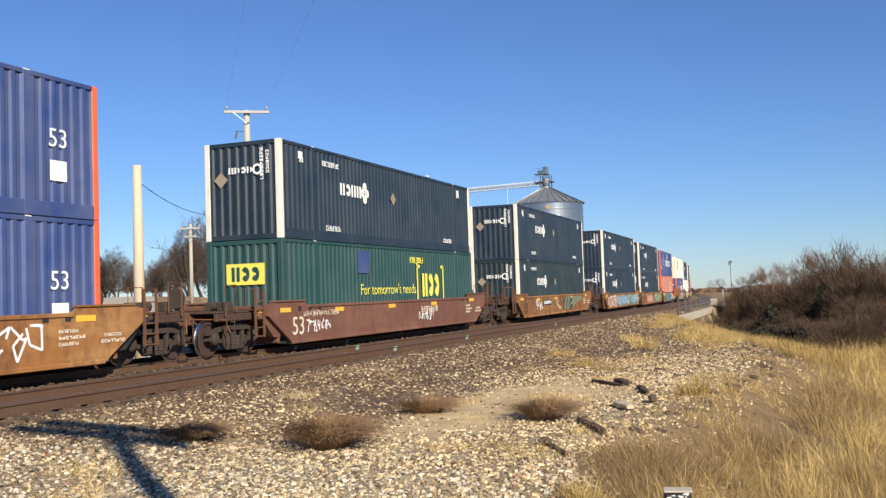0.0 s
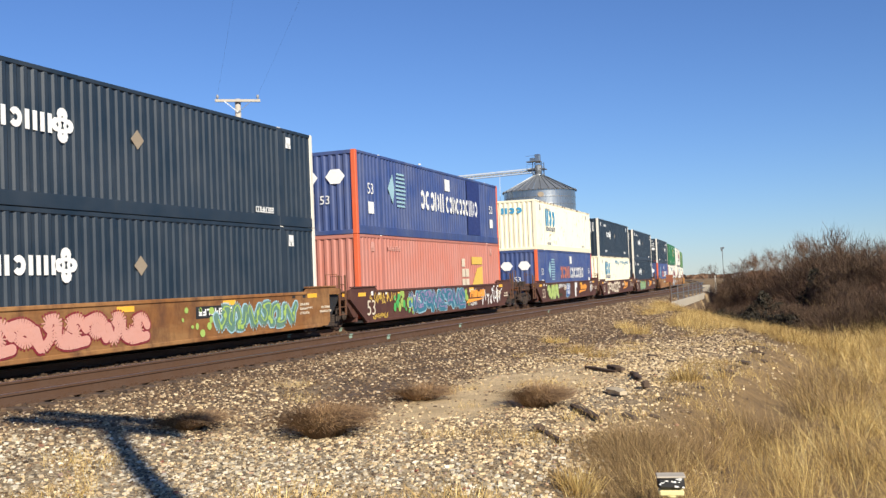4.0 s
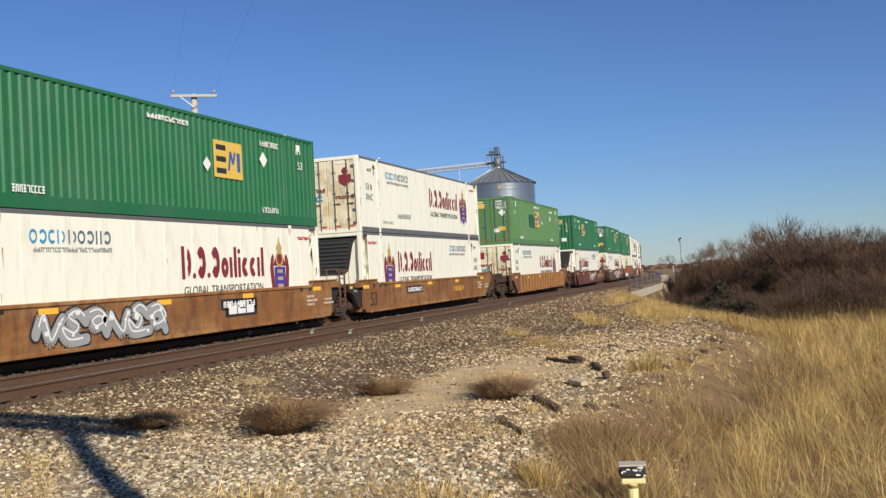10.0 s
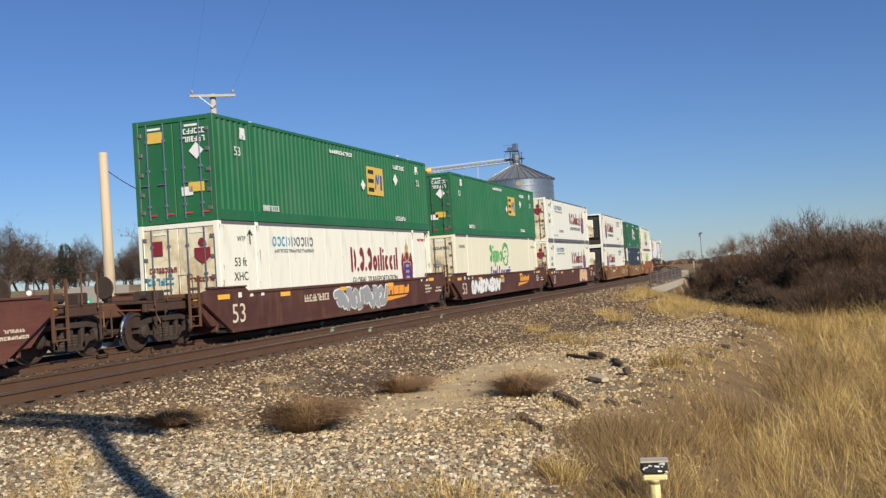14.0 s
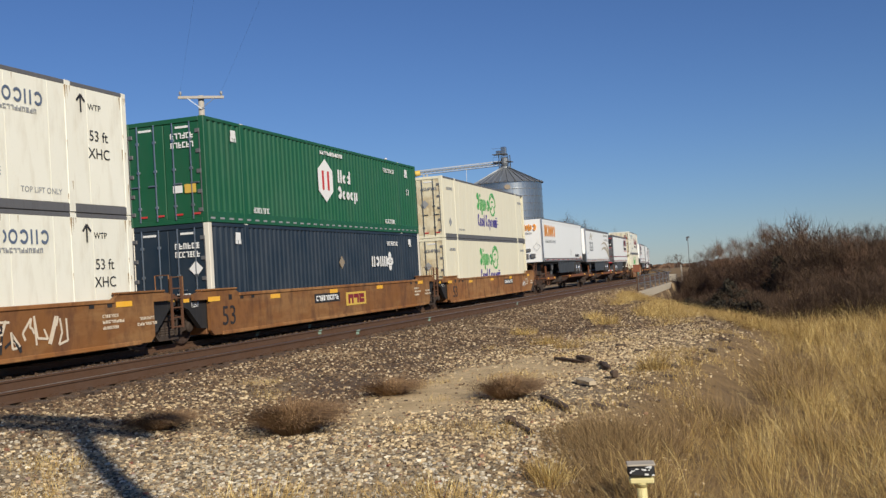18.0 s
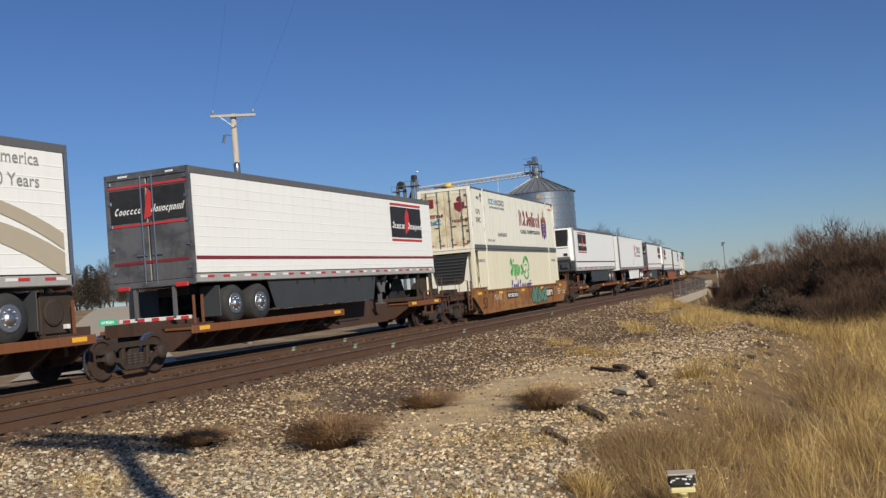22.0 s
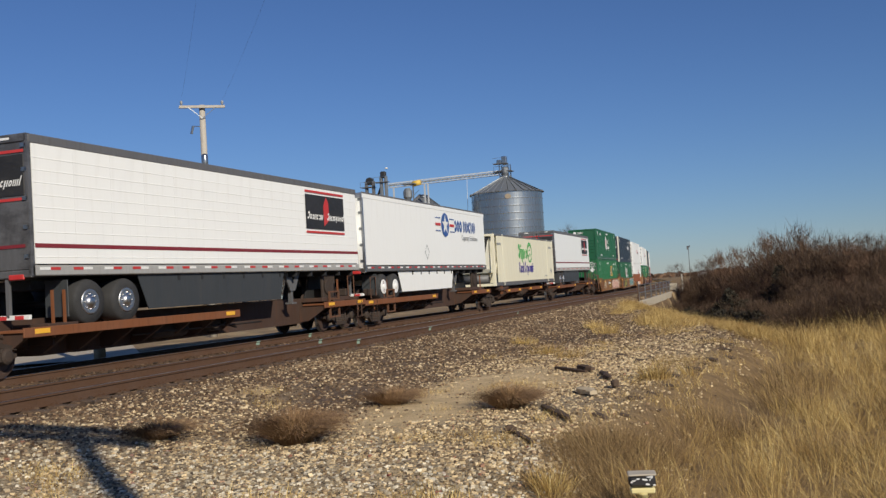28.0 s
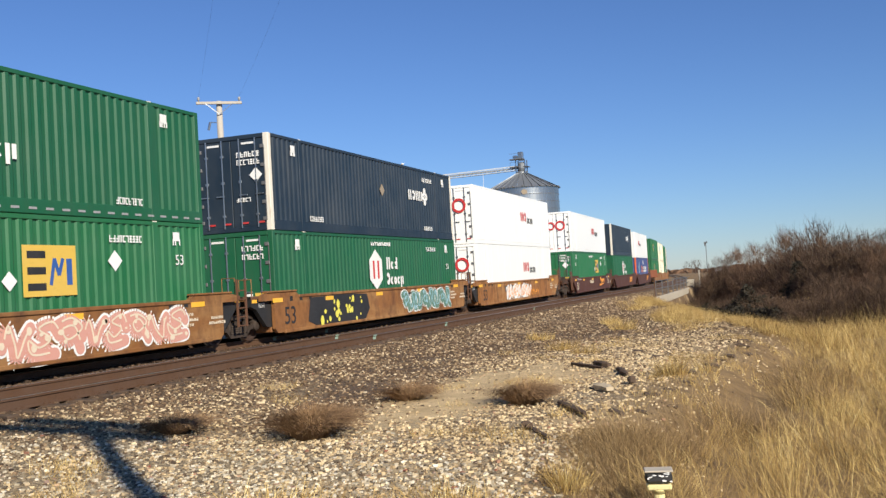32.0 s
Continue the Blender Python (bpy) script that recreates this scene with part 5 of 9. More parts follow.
def well_car(low, high, colour, ribbed=False, label=""):
    """A low container car. low and high: A for a joint with a shared truck, C for a coupler end."""
    lab = {"ochre": "orange-brown steel well car, paint faded and rust-stained", "mineral": "mineral brown steel well car with amber reflectors", "oxblood": "red-brown steel well car with white lettering", "russet": "faded russet-brown steel well car with white lettering"}[colour]
    c = thing("well_car", label or lab, "rail car", "cars of the train")
    ya, yb = -8.95, 8.95
    for s in (1, -1):
        x = s * 1.44
        poly = [(ya - 0.25, 0.98), (ya + 1.0, 0.17), (yb - 1.0, 0.17), (yb + 0.25, 0.98), (yb + 0.25, 1.28), (yb - 0.15, 1.36), (yb - 1.7, 1.36), (yb - 1.95, 1.22), (ya + 1.95, 1.22), (ya + 1.7, 1.36), (ya + 0.15, 1.36), (ya - 0.25, 1.28)]
        if colour == "ochre" and not ribbed:  # the shared-truck ends are cut square, with a black plate beyond
            if high == "A":
                poly[2:4] = [(yb - 0.6, 0.17), (yb - 0.45, 0.30), (yb - 0.45, 1.12), (yb + 0.25, 1.12)]
            if low == "A":
                poly[0:2] = [(ya - 0.25, 1.12), (ya + 0.45, 1.12), (ya + 0.45, 0.30), (ya + 0.6, 0.17)]
        sill = part("side_sill", Geo().prism(poly, 0, x - 0.05, x + 0.05), "rust_side" if ribbed else colour, c)
        part("top_chord", Geo().box((x, 0, 1.20), (0.17, yb - ya - 3.8, 0.09), 0.015), "chord_yellow" if ribbed else colour, sill)
        for ye in (-8.05, 8.05):
            part("chord_cap", Geo().box((x - s * 0.01, ye, 1.37), (0.20, 1.75, 0.05), 0.012), "chord_yellow" if ribbed else colour, sill)
        part("bottom_chord", Geo().box((x - s * 0.02, 0, 0.19), (0.19, yb - ya - 2.0, 0.10), 0.015), colour, sill)
        if ribbed:
            rib = mesh_of(Geo().box((0, 0, 0), (0.13, 0.13, 0.92), 0.01), "rib")
            for i in range(17):
                part("rib", rib, "chord_yellow", sill, m=pose(x + s * 0.075, -7.2 + i * 0.9, 0.70))
        if s < 0:
            continue
        rf = Geo()
        for y, z in ((-8.3, 1.12), (-5.0, 1.06), (-1.0, 1.06), (3.0, 1.06), (7.4, 1.12)):
            rf.box((x + s * 0.055, y, z), (0.012, 0.56, 0.125))
        part("reflector", rf, "m_reflect", sill, "amber reflector strips")
        slots = Geo()
        for y in (-7.5, -6.9, -6.3, 6.3, 6.9):
            slots.box((x + s * 0.053, y, 1.14), (0.01, 0.16, 0.14))
        part("slot", slots, "m_white" if colour == "mineral" else "black", sill)
    part("well_floor", Geo().box((0, 0, 0.20), (2.7, 16.3, 0.08)), "black", c)
    for s in (-1, 1):
        part("bulkhead", Geo().box((0, s * 8.45, 0.70), (2.7, 0.12, 1.0), 0.02), colour, c)
    for end, s in ((low, -1), (high, 1)):
        h = HALF[end]
        g = Geo().box((0, s * (8.95 + (h - 8.95) / 2 - 0.1), 0.98), (0.62, h - 8.95 + 0.6, 0.34), 0.03)
        g.box((0, s * 9.1, 1.22), (2.75, 0.9, 0.10), 0.015)
        part("end_platform", g, "rust_panel", c)
        for k in (-1.36, 1.22):
            wg = Geo().prism([(s * 8.4, 0.36), (s * 8.75, 0.38), (s * 9.3, 0.90), (s * 9.55, 0.98), (s * 9.55, 1.27), (s * 8.4, 1.27)], 0, k, k + 0.14)
            gus = part("end_gusset", wg, "black" if colour == "ochre" else colour, c, "blackened end plate")
        part("reflector", rect(0.26, 0.15), "m_reflect", gus, "amber reflector", m=side_frame(1.363, s * 9.38, 1.16, 1))
        if s < 0:
            part("lettering", text_mesh("125T", 0.17, "m_white"), "m_white", gus, m=side_frame(1.362, -9.0, 1.0, 1))
        if s > 0 or end == "C":
            lad = part("ladder", Geo().beam((1.42, s * 9.32, 0.42), (1.42, s * 9.32, 1.72), 0.05), "rust_panel", c, "steel side ladder with bent posts")
            part("post", Geo().beam((1.42, s * 9.74, 0.42), (1.42, s * 9.74, 1.72), 0.05), "rust_panel", lad)
            for k in range(5):
                part("rung", Geo().beam((1.42, s * 9.32, 0.45 + k * 0.24), (1.42, s * 9.74, 0.45 + k * 0.24), 0.03), "rust_panel", lad)
        part("grab_iron", Geo().tube([(0.9, s * 9.4, 1.26), (0.9, s * 9.4, 1.75), (1.3, s * 9.4, 1.75), (1.3, s * 9.4, 1.26)], 0.018, 6), colour, c)
        if end == "C":
            g = Geo().box((0, s * 10.4, 1.14), (2.3, 1.5, 0.06), 0.01)
            for k in (-1.1, 1.1):
                g.box((k, s * 10.3, 1.0), (0.12, 1.7, 0.2), 0.02)
            part("brake_deck", g, "spine", c)
            bg = Geo().lathe([(0.28, -0.03), (0.30, 0.0), (0.28, 0.03)], 1, (-0.8, s * 10.2, 1.55), 16).box((-0.8, s * 10.1, 1.4), (0.25, 0.15, 0.4), 0.03)
            part("hand_brake", bg, "truck", c, "hand brake wheel on its gear box")
            part("brake_cylinder", Geo().tube([(0.5, s * 9.8, 1.3), (0.5, s * 10.6, 1.3)], 0.12, 10), "truck", c)
            coupler(c, s * h, s)
            truck(c, s * 10.2)
            end_rigging(c, s * 10.9, s)
    if low == "A":
        truck(c, -9.75)
    return c


def car_marks(c, colour, seed, plate_at=None, fifty=True):
    if fifty:
        for y in (-7.6,):
            part("lettering", text_mesh("53", 0.74, "m_cream" if colour != "ochre" else "m_black"), "m_cream", c, m=side_frame(1.50, y, 0.62, 1))
    if colour == "ochre":
        yy = plate_at if plate_at is not None else -1.0
        part("number_plate", rect(1.9, 0.30), "m_black", c, "black number panel", m=side_frame(1.495, yy, 0.86, 1))
        part("number_line", glyphs(1.7, 0.17, 10, seed).moved(pose(0, 0, 0.005)), "m_white", c, m=side_frame(1.495, yy, 0.86, 1))
    else:
        part("number_line", glyphs(1.7, 0.22, 10, seed), "m_cream", c, m=side_frame(1.50, plate_at if plate_at is not None else -3.6, 0.86, 1))
        if colour == "mineral":
            lg = join(glyphs(2.1, 0.32, 4, seed + 1, gap=0.1, slant=0.25).moved(pose(0.1, 0.10, 0)), plate([(-1.5, -0.30), (-1.2, -0.12), (1.0, -0.12), (0.6, -0.19)]))
            part("logo", lg, "m_orange", c, "orange logo of plain shapes", m=side_frame(1.50, 3.7, 0.74, 1))
    bits = join(*(glyphs(0.55 + 0.2 * (k % 2), 0.07, 8, seed + 5 + k).moved(pose(dx, 0.13 * (k % 3), 0)) for k, dx in enumerate((-0.4, -0.3, -0.4, 0.9, 0.9))))
    part("fine_print", bits, "m_cream", c, m=side_frame(1.50, 7.3, 0.62, 1))


# ---------------------------------------------------------------- spine cars
def spine_car(h0, h1, first=False, last=False, outline="spine_orange", label="rusty brown spine car with outrigger platforms", turn=1, decks=None):
    """A light car for trailers: a centre sill with side platforms. h0 and h1: its reach to the two joints."""
    c = thing("spine_car", label, "rail car", "cars of the train")
    part("centre_sill", Geo().prism([(-h0 + 0.7, 0.86), (-h0 + 1.5, 0.86), (-h0 + 2.5, 0.34), (h1 - 2.5, 0.34), (h1 - 1.5, 0.86), (h1 - 0.7, 0.86), (h1 - 0.7, 1.16), (-h0 + 0.7, 1.16)], 0, -0.42, 0.42).box((0, 0, 0.36), (0.9, h0 + h1 - 6, 0.06)), "spine", c)
    for s in (1, -1):
        for y0, y1 in decks or (((0.4, 8.5), (-8.2, -4.9)) if turn > 0 else ((-8.5, -0.4), (4.9, 8.2))):
            p = part("wheel_platform", Geo().box((s * 0.98, (y0 + y1) / 2, 0.93), (0.80, y1 - y0, 0.06), 0.01).box((s * 1.39, (y0 + y1) / 2, 0.90), (0.05, y1 - y0, 0.20), 0.01), outline, c)
            n = round((y1 - y0) / 1.15)
            br = mesh_of(Geo().prism([(0.30, 0.36), (0.75, 0.40), (1.36, 0.78), (1.36, 0.90), (0.30, 0.90)], 1, -0.05, 0.05), "bracket")
            for i in range(n + 1):
                part("bracket", br, "spine", p, m=pose(0, y0 + 0.1 + (y1 - y0 - 0.2) * i / n, 0, 0, 0, 0) if s > 0 else pose(0, y0 + 0.1 + (y1 - y0 - 0.2) * i / n, 0, 0, 0, 180))
            part("reflector", Geo().box((s * 1.42, y0 + 0.5, 0.92), (0.01, 0.42, 0.10)).box((s * 1.42, y1 - 0.5, 0.92), (0.01, 0.42, 0.10)), "m_reflect", p)
    u = turn
    hitch = part("hitch", Geo().box((0, -6.15 * u, 1.98), (0.9, 1.0, 0.10), 0.02), "truck", c, "folding trailer hitch")
    for s in (1, -1):
        part("strut", Geo().beam((0.3 * s, -6.9 * u, 1.0), (0.12 * s, -6.2 * u, 1.95), 0.12), "truck", hitch)
        part("strut", Geo().beam((0.3 * s, -5.4 * u, 1.0), (0.12 * s, -6.1 * u, 1.95), 0.10), "truck", hitch)
        part("side_plate", Geo().prism([(-6.95 * u, 1.10), (-5.35 * u, 1.10), (-5.75 * u, 1.93), (-6.5 * u, 1.93)], 0, s * 0.42 - 0.03, s * 0.42 + 0.03), "black", hitch, "dark steel hitch plate")
    part("bolster_deck", Geo().box((0, -6.2 * u, 1.08), (2.5, 2.2, 0.14), 0.02).box((0, -6.2 * u, 0.86), (2.2, 0.16, 0.34), 0.01), "spine", c)
    yb = h1 - 2.3
    stand = part("brake_stand", Geo().box((0.98, yb, 1.50), (0.10, 0.95, 0.85), 0.02).beam((0.98, yb - 0.4, 1.0), (0.98, yb - 0.4, 1.95), 0.08).beam((0.98, yb + 0.4, 1.0), (0.98, yb + 0.4, 1.95), 0.08), "truck", c, "dark steel brake stand")
    part("hand_wheel", Geo().lathe([(0.24, -0.02), (0.28, 0.0), (0.24, 0.02)], 0, (1.07, yb - 0.15, 1.52), 14).beam((1.07, yb - 0.4, 1.52), (1.07, yb + 0.1, 1.52), 0.03).beam((1.07, yb - 0.15, 1.27), (1.07, yb - 0.15, 1.77), 0.03), "truck", stand)
    for y in (-h0 + 2.0, -h0 + 2.35, h1 - 2.1):
        part("guide_post", Geo().beam((1.25, y, 0.75), (1.25, y, 1.75), 0.05), outline, c, "rusty upright guide post")
    for y in (-h0 + 2.2, h1 - 2.2):
        part("end_deck", Geo().box((0, y, 1.0), (2.7, 0.9, 0.10), 0.01).box((0, y, 0.78), (2.2, 0.12, 0.4), 0.01), "spine", c)
    tg = Geo().tube([(0.75, -3.6, 0.62), (0.75, -2.2, 0.62)], 0.2, 12).box((0.8, -1.0, 0.62), (0.4, 0.6, 0.3), 0.03).box((0.85, -0.45, 0.75), (0.3, 0.3, 0.4), 0.04).tube([(0.9, -1.7, 0.8), (1.1, -1.2, 0.55), (1.0, -0.2, 0.72)], 0.025, 6).beam((0.7, -1.9, 0.95), (0.95, 0.1, 0.5), 0.05).tube([(1.0, -4.6, 0.6), (1.0, 1.4, 0.58)], 0.03, 6)
    part("brake_gear", tg, "truck", c, "air reservoir and brake pipes", True)
    if not first:
        truck(c, -h0)
    for s, h in [(s, h) for end, s, h in ((first, -1, h0), (last, 1, h1)) if end]:
        fr = Geo().beam((1.32, s * (h - 2.9), 0.45), (1.32, s * (h - 2.9), 1.35), 0.06).beam((1.32, s * (h - 2.2), 0.45), (1.32, s * (h - 2.2), 1.35), 0.06)
        for z in (0.48, 0.78, 1.08, 1.33):
            fr.beam((1.32, s * (h - 2.9), z), (1.32, s * (h - 2.2), z), 0.05)
        part("step_frame", fr, "rust_panel", c, "rusty steel step ladder")
        part("end_box", Geo().box((0.55, s * (h - 1.9), 1.30), (0.7, 0.8, 0.30), 0.03).box((-0.5, s * (h - 1.7), 1.36), (0.6, 0.5, 0.42), 0.03), "truck", c, "dark equipment boxes on the deck")
    for end, s, h in ((first, -1, h0), (last, 1, h1)):
        if end:
            coupler(c, s * h, s)
            truck(c, s * (h - 1.55))
            end_rigging(c, s * (h - 0.75), s)
    return c


# ---------------------------------------------------------------- trailers
TB, TT = 2.06, 5.0
TOUT = 1.30 + 0.004


def trailer(skin, label, nose, skirt="charcoal", ribs=True, doors="white_clean", stripe=None, unit=True, gear_y=-3.6):
    """A road trailer; its nose lies at low y, its wheels at high y. Its floor rests on hitch and tyres of its own."""
    c = thing("road_trailer", label, "trailer", "trailers on the train")
    hl = CL / 2
    h = TT - TB
    for s in (1, -1):
        n = 13
        w = (CL - 0.2) / n
        face = [(0.015, -(h - 0.42) / 2)]
        for k in range(9 if ribs else 0):
            zr = -h / 2 + 0.35 + k * 0.26
            face += [(0.015, zr - 0.012), (0.021, zr - 0.008), (0.021, zr + 0.008), (0.015, zr + 0.012)]
        face += [(0.015, (h - 0.42) / 2), (-0.015, (h - 0.42) / 2), (-0.015, -(h - 0.42) / 2)]
        g = Geo().prism(face, 1, -w / 2 + 0.0008, w / 2 - 0.0008)
        me = mesh_of(g, "side_panel")
        me.materials.append(M[skin])
        for i in range(n):
            part("side_panel", me, skin, c, m=pose(s * 1.282, -hl + 0.1 + (i + 0.5) * w, (TB + TT) / 2 + 0.03, 0, 0, 0 if s > 0 else 180))
        part("top_rail", Geo().box((s * 1.275, 0, TT - 0.10), (0.07, CL, 0.2), 0.02), "grey_rail" if ribs else skin, c, "grey top rail" if ribs else "white top rail")
        if not ribs:
            part("rain_gutter", Geo().box((s * 1.285, 0, TT + 0.005), (0.07, CL, 0.07), 0.015), "grey_rail", c)
        part("bottom_rail", Geo().box((s * 1.275, 0, TB + 0.10), (0.06, CL, 0.22), 0.02), "dull_alu" if ribs else "grey_rail", c)
        tape = Geo()
        tape2 = Geo()
        for i in range(16):
            (tape if i % 2 else tape2).box((s * 1.31, -hl + 0.5 + i * 1.0, TB + 0.14), (0.008, 0.30, 0.06))
            (tape2 if i % 2 else tape).box((s * 1.31, -hl + 0.8 + i * 1.0, TB + 0.14), (0.008, 0.30, 0.06))
        part("reflective_tape", tape, "m_red", c)
        part("reflective_tape", tape2, "m_white", c)
        if stripe:
            part("stripe", Geo().box((s * 1.302, 0, TB + 0.62), (0.01, CL - 0.2, 0.09)), stripe, c)
        if skirt:
            part("side_skirt", Geo().prism([(-2.6, TB), (-2.3, TB - 0.85), (4.2, TB - 0.85), (4.6, TB)], 0, s * 1.20 - 0.01, s * 1.20 + 0.01), skirt, c)
        g = Geo().beam((s * 0.85, gear_y, TB), (s * 0.85, gear_y, TB - 0.98), 0.12).beam((s * 0.85, gear_y - 0.45, TB), (s * 0.85, gear_y, TB - 0.6), 0.05).beam((s * 0.85, gear_y + 0.45, TB), (s * 0.85, gear_y, TB - 0.6), 0.05).box((s * 0.85, gear_y, TB - 1.02), (0.28, 0.28, 0.06), 0.01)
        g.prism([(gear_y + a, TB + b) for a, b in ((-0.55, 0.0), (-0.33, 0.0), (0.0, -0.40), (0.33, 0.0), (0.55, 0.0), (0.15, -0.62), (-0.15, -0.62))], 0, s * 0.93 - 0.02, s * 0.93 + 0.02)
        part("landing_leg", g, "grey_rail", c)
        for y in (5.1, 6.35):
            tyre = part("tyre", Geo().lathe([(0.26, -0.28 * s), (0.46, -0.29 * s), (0.50, -0.22 * s), (0.505, 0), (0.50, 0.22 * s), (0.46, 0.29 * s), (0.27, 0.28 * s)], 0, (s * 0.98, y, TB - 0.60), 28), "tyre", c, "black dual tyre", True)
            hub = Geo().lathe([(0.285, 0.20 * s), (0.28, 0.298 * s), (0.265, 0.302 * s), (0.20, 0.289 * s), (0.12, 0.291 * s), (0.10, 0.34 * s), (0.06, 0.355 * s)], 0, (s * 0.98, y, TB - 0.60), 20)
            for k in range(8):
                a = k * math.pi / 4
                hub.tube([(s * 1.26, y + 0.17 * math.cos(a), TB - 0.6 + 0.17 * math.sin(a)), (s * 1.30, y + 0.17 * math.cos(a), TB - 0.6 + 0.17 * math.sin(a))], 0.018, 5)
            part("rim", hub, "m_white" if skirt != "charcoal" else "alu", tyre, "bright wheel rim", True)
        part("mud_flap", Geo().box((s * 0.97, 7.05, TB - 0.5), (0.62, 0.025, 0.8), 0.01), "charcoal", c)
    part("roof", Geo().box((0, 0, TT - 0.02), (2.5, CL - 0.1, 0.04)), "alu", c)
    part("floor", Geo().box((0, 0, TB + 0.03), (2.5, CL - 0.1, 0.1)), "black", c)
    g = Geo().box((0, 5.7, TB - 0.18), (1.0, 3.2, 0.22), 0.02).tube([(-0.9, 5.1, TB - 0.6), (0.9, 5.1, TB - 0.6)], 0.08, 8).tube([(-0.9, 6.35, TB - 0.6), (0.9, 6.35, TB - 0.6)], 0.08, 8)
    part("axle_frame", g, "black", c)
    part("kingpin_plate", Geo().box((0, -6.1, TB - 0.03), (1.6, 1.6, 0.06), 0.01), "truck", c)
    beams = Geo()
    for k in range(11):
        beams.box((0, -hl + 0.5 + k * 1.05, TB - 0.09), (2.45, 0.09, 0.16))
    part("crossmember", beams, "black", c, "dark underframe crossmembers", kind="stuff")
    front = part("front_wall", Geo().box((0, -hl + 0.05, (TB + TT) / 2), (2.56, 0.1, h), 0.02), skin, c)
    part("front_edge", Geo().box((1.26, -hl - 0.02, (TB + TT) / 2), (0.1, 0.1, h), 0.03), "alu", front, "aluminium corner edging")
    if nose == "reefer":
        y0 = -hl - 0.02
        u = part("cooling_unit", Geo().prism([(y0, TB + 0.75), (y0 - 0.30, TB + 0.82), (y0 - 0.50, TB + 1.0), (y0 - 0.52, TB + 1.55), (y0 - 0.36, TT - 0.25), (y0 - 0.2, TT - 0.08), (y0, TT - 0.08)], 0, -1.0, 1.0), "white_clean", c, "white refrigeration unit on the nose")
        g = Geo()
        g.box((0, y0 - 0.34, TT - 0.80), (1.96, 0.30, 1.36), 0.07)
        for k in range(8):
            g.box((0, y0 - 0.50, TT - 1.36 + k * 0.165), (1.9, 0.05, 0.06), 0.015)
        part("grille", g, "black", u, "broad black louvred intake")
        part("hatch", Geo().box((-0.28, y0 - 0.52, TT - 0.78), (0.62, 0.06, 1.1), 0.03), "white_clean", u, "white service hatch")
        part("lower_nose", Geo().box((0, y0 - 0.05, TB + 0.36), (2.46, 0.12, 0.70), 0.03).box((0.55, y0 - 0.16, TB + 0.40), (0.5, 0.14, 0.36), 0.04).tube([(0.9, y0 - 0.12, TB + 0.65), (1.05, y0 - 0.22, TB + 0.3), (0.9, y0 - 0.14, TB + 0.08)], 0.03, 6), "charcoal", c, "dark lower nose with hose connections")
        part("notice", Geo().box((0.75, y0 - 0.53, TB + 1.15), (0.26, 0.02, 0.16)).box((-0.25, y0 - 0.53, TB + 1.1), (0.14, 0.02, 0.07)).box((0.0, y0 - 0.53, TB + 1.1), (0.14, 0.02, 0.07)), "black", u)
    else:
        part("nose_box", Geo().box((0.2, -hl - 0.06, TB + 0.85), (0.42, 0.12, 0.2), 0.02).box((0.55, -hl - 0.06, TB + 0.45), (0.35, 0.14, 0.3), 0.03).box((0.15, -hl - 0.03, TB + 0.42), (0.18, 0.06, 0.36), 0.01), "grey_rail", front, "grey connection boxes")
    for s in (1, -1):
        d = part("door", Geo().box((s * 0.63, hl - 0.03, (TB + TT) / 2), (1.22, 0.06, h - 0.25), 0.015), doors, c)
        part("lock_rod", Geo().tube([(s * 0.18, hl + 0.03, TB + 0.05), (s * 0.18, hl + 0.03, TT - 0.1)], 0.02, 6).box((s * 0.24, hl + 0.03, TB + 0.8), (0.3, 0.03, 0.04)), "galv", d)
        hg = Geo()
        for z in (0.4, 1.0, 1.6, 2.2, 2.7):
            hg.box((s * 1.2, hl + 0.01, TB + z), (0.16, 0.04, 0.10), 0.01)
        part("hinge", hg.beam((s * 1.26, hl + 0.01, TB + 0.35), (s * 1.26, hl + 0.01, TB + 2.75), 0.03), "galv", d)
        part("tail_light", Geo().box((s * 0.9, hl + 0.02, TB - 0.02), (0.4, 0.05, 0.12), 0.02), "m_red", c)
    part("rear_header", Geo().box((0, hl - 0.02, TT - 0.08), (2.58, 0.1, 0.18), 0.02).box((0, hl - 0.02, TB + 0.04), (2.58, 0.1, 0.16), 0.02).box((1.27, hl - 0.02, (TB + TT) / 2), (0.07, 0.1, h)).box((-1.27, hl - 0.02, (TB + TT) / 2), (0.07, 0.1, h)), "chrome" if doors == "chrome" else "alu", c)
    ubar = part("under_ride_bar", Geo().box((0, hl - 0.05, TB - 0.85), (2.3, 0.08, 0.1), 0.01), "m_white", c)
    for k in (-0.6, 0.6):
        part("hanger", Geo().beam((k, hl - 0.05, TB), (k, hl - 0.05, TB - 0.85), 0.08), "grey_rail", ubar)
    part("reflective_tape", join(*(Geo().box((k, hl - 0.005, TB - 0.85), (0.22, 0.02, 0.08)) for k in (-0.9, -0.45, 0.0, 0.45, 0.9))), "m_red", ubar)
    return c


def tmark(c, name, geo, material, y, z, label=""):
    mark(c, name, geo, material, y, z, x=TOUT + 0.012, label=label)


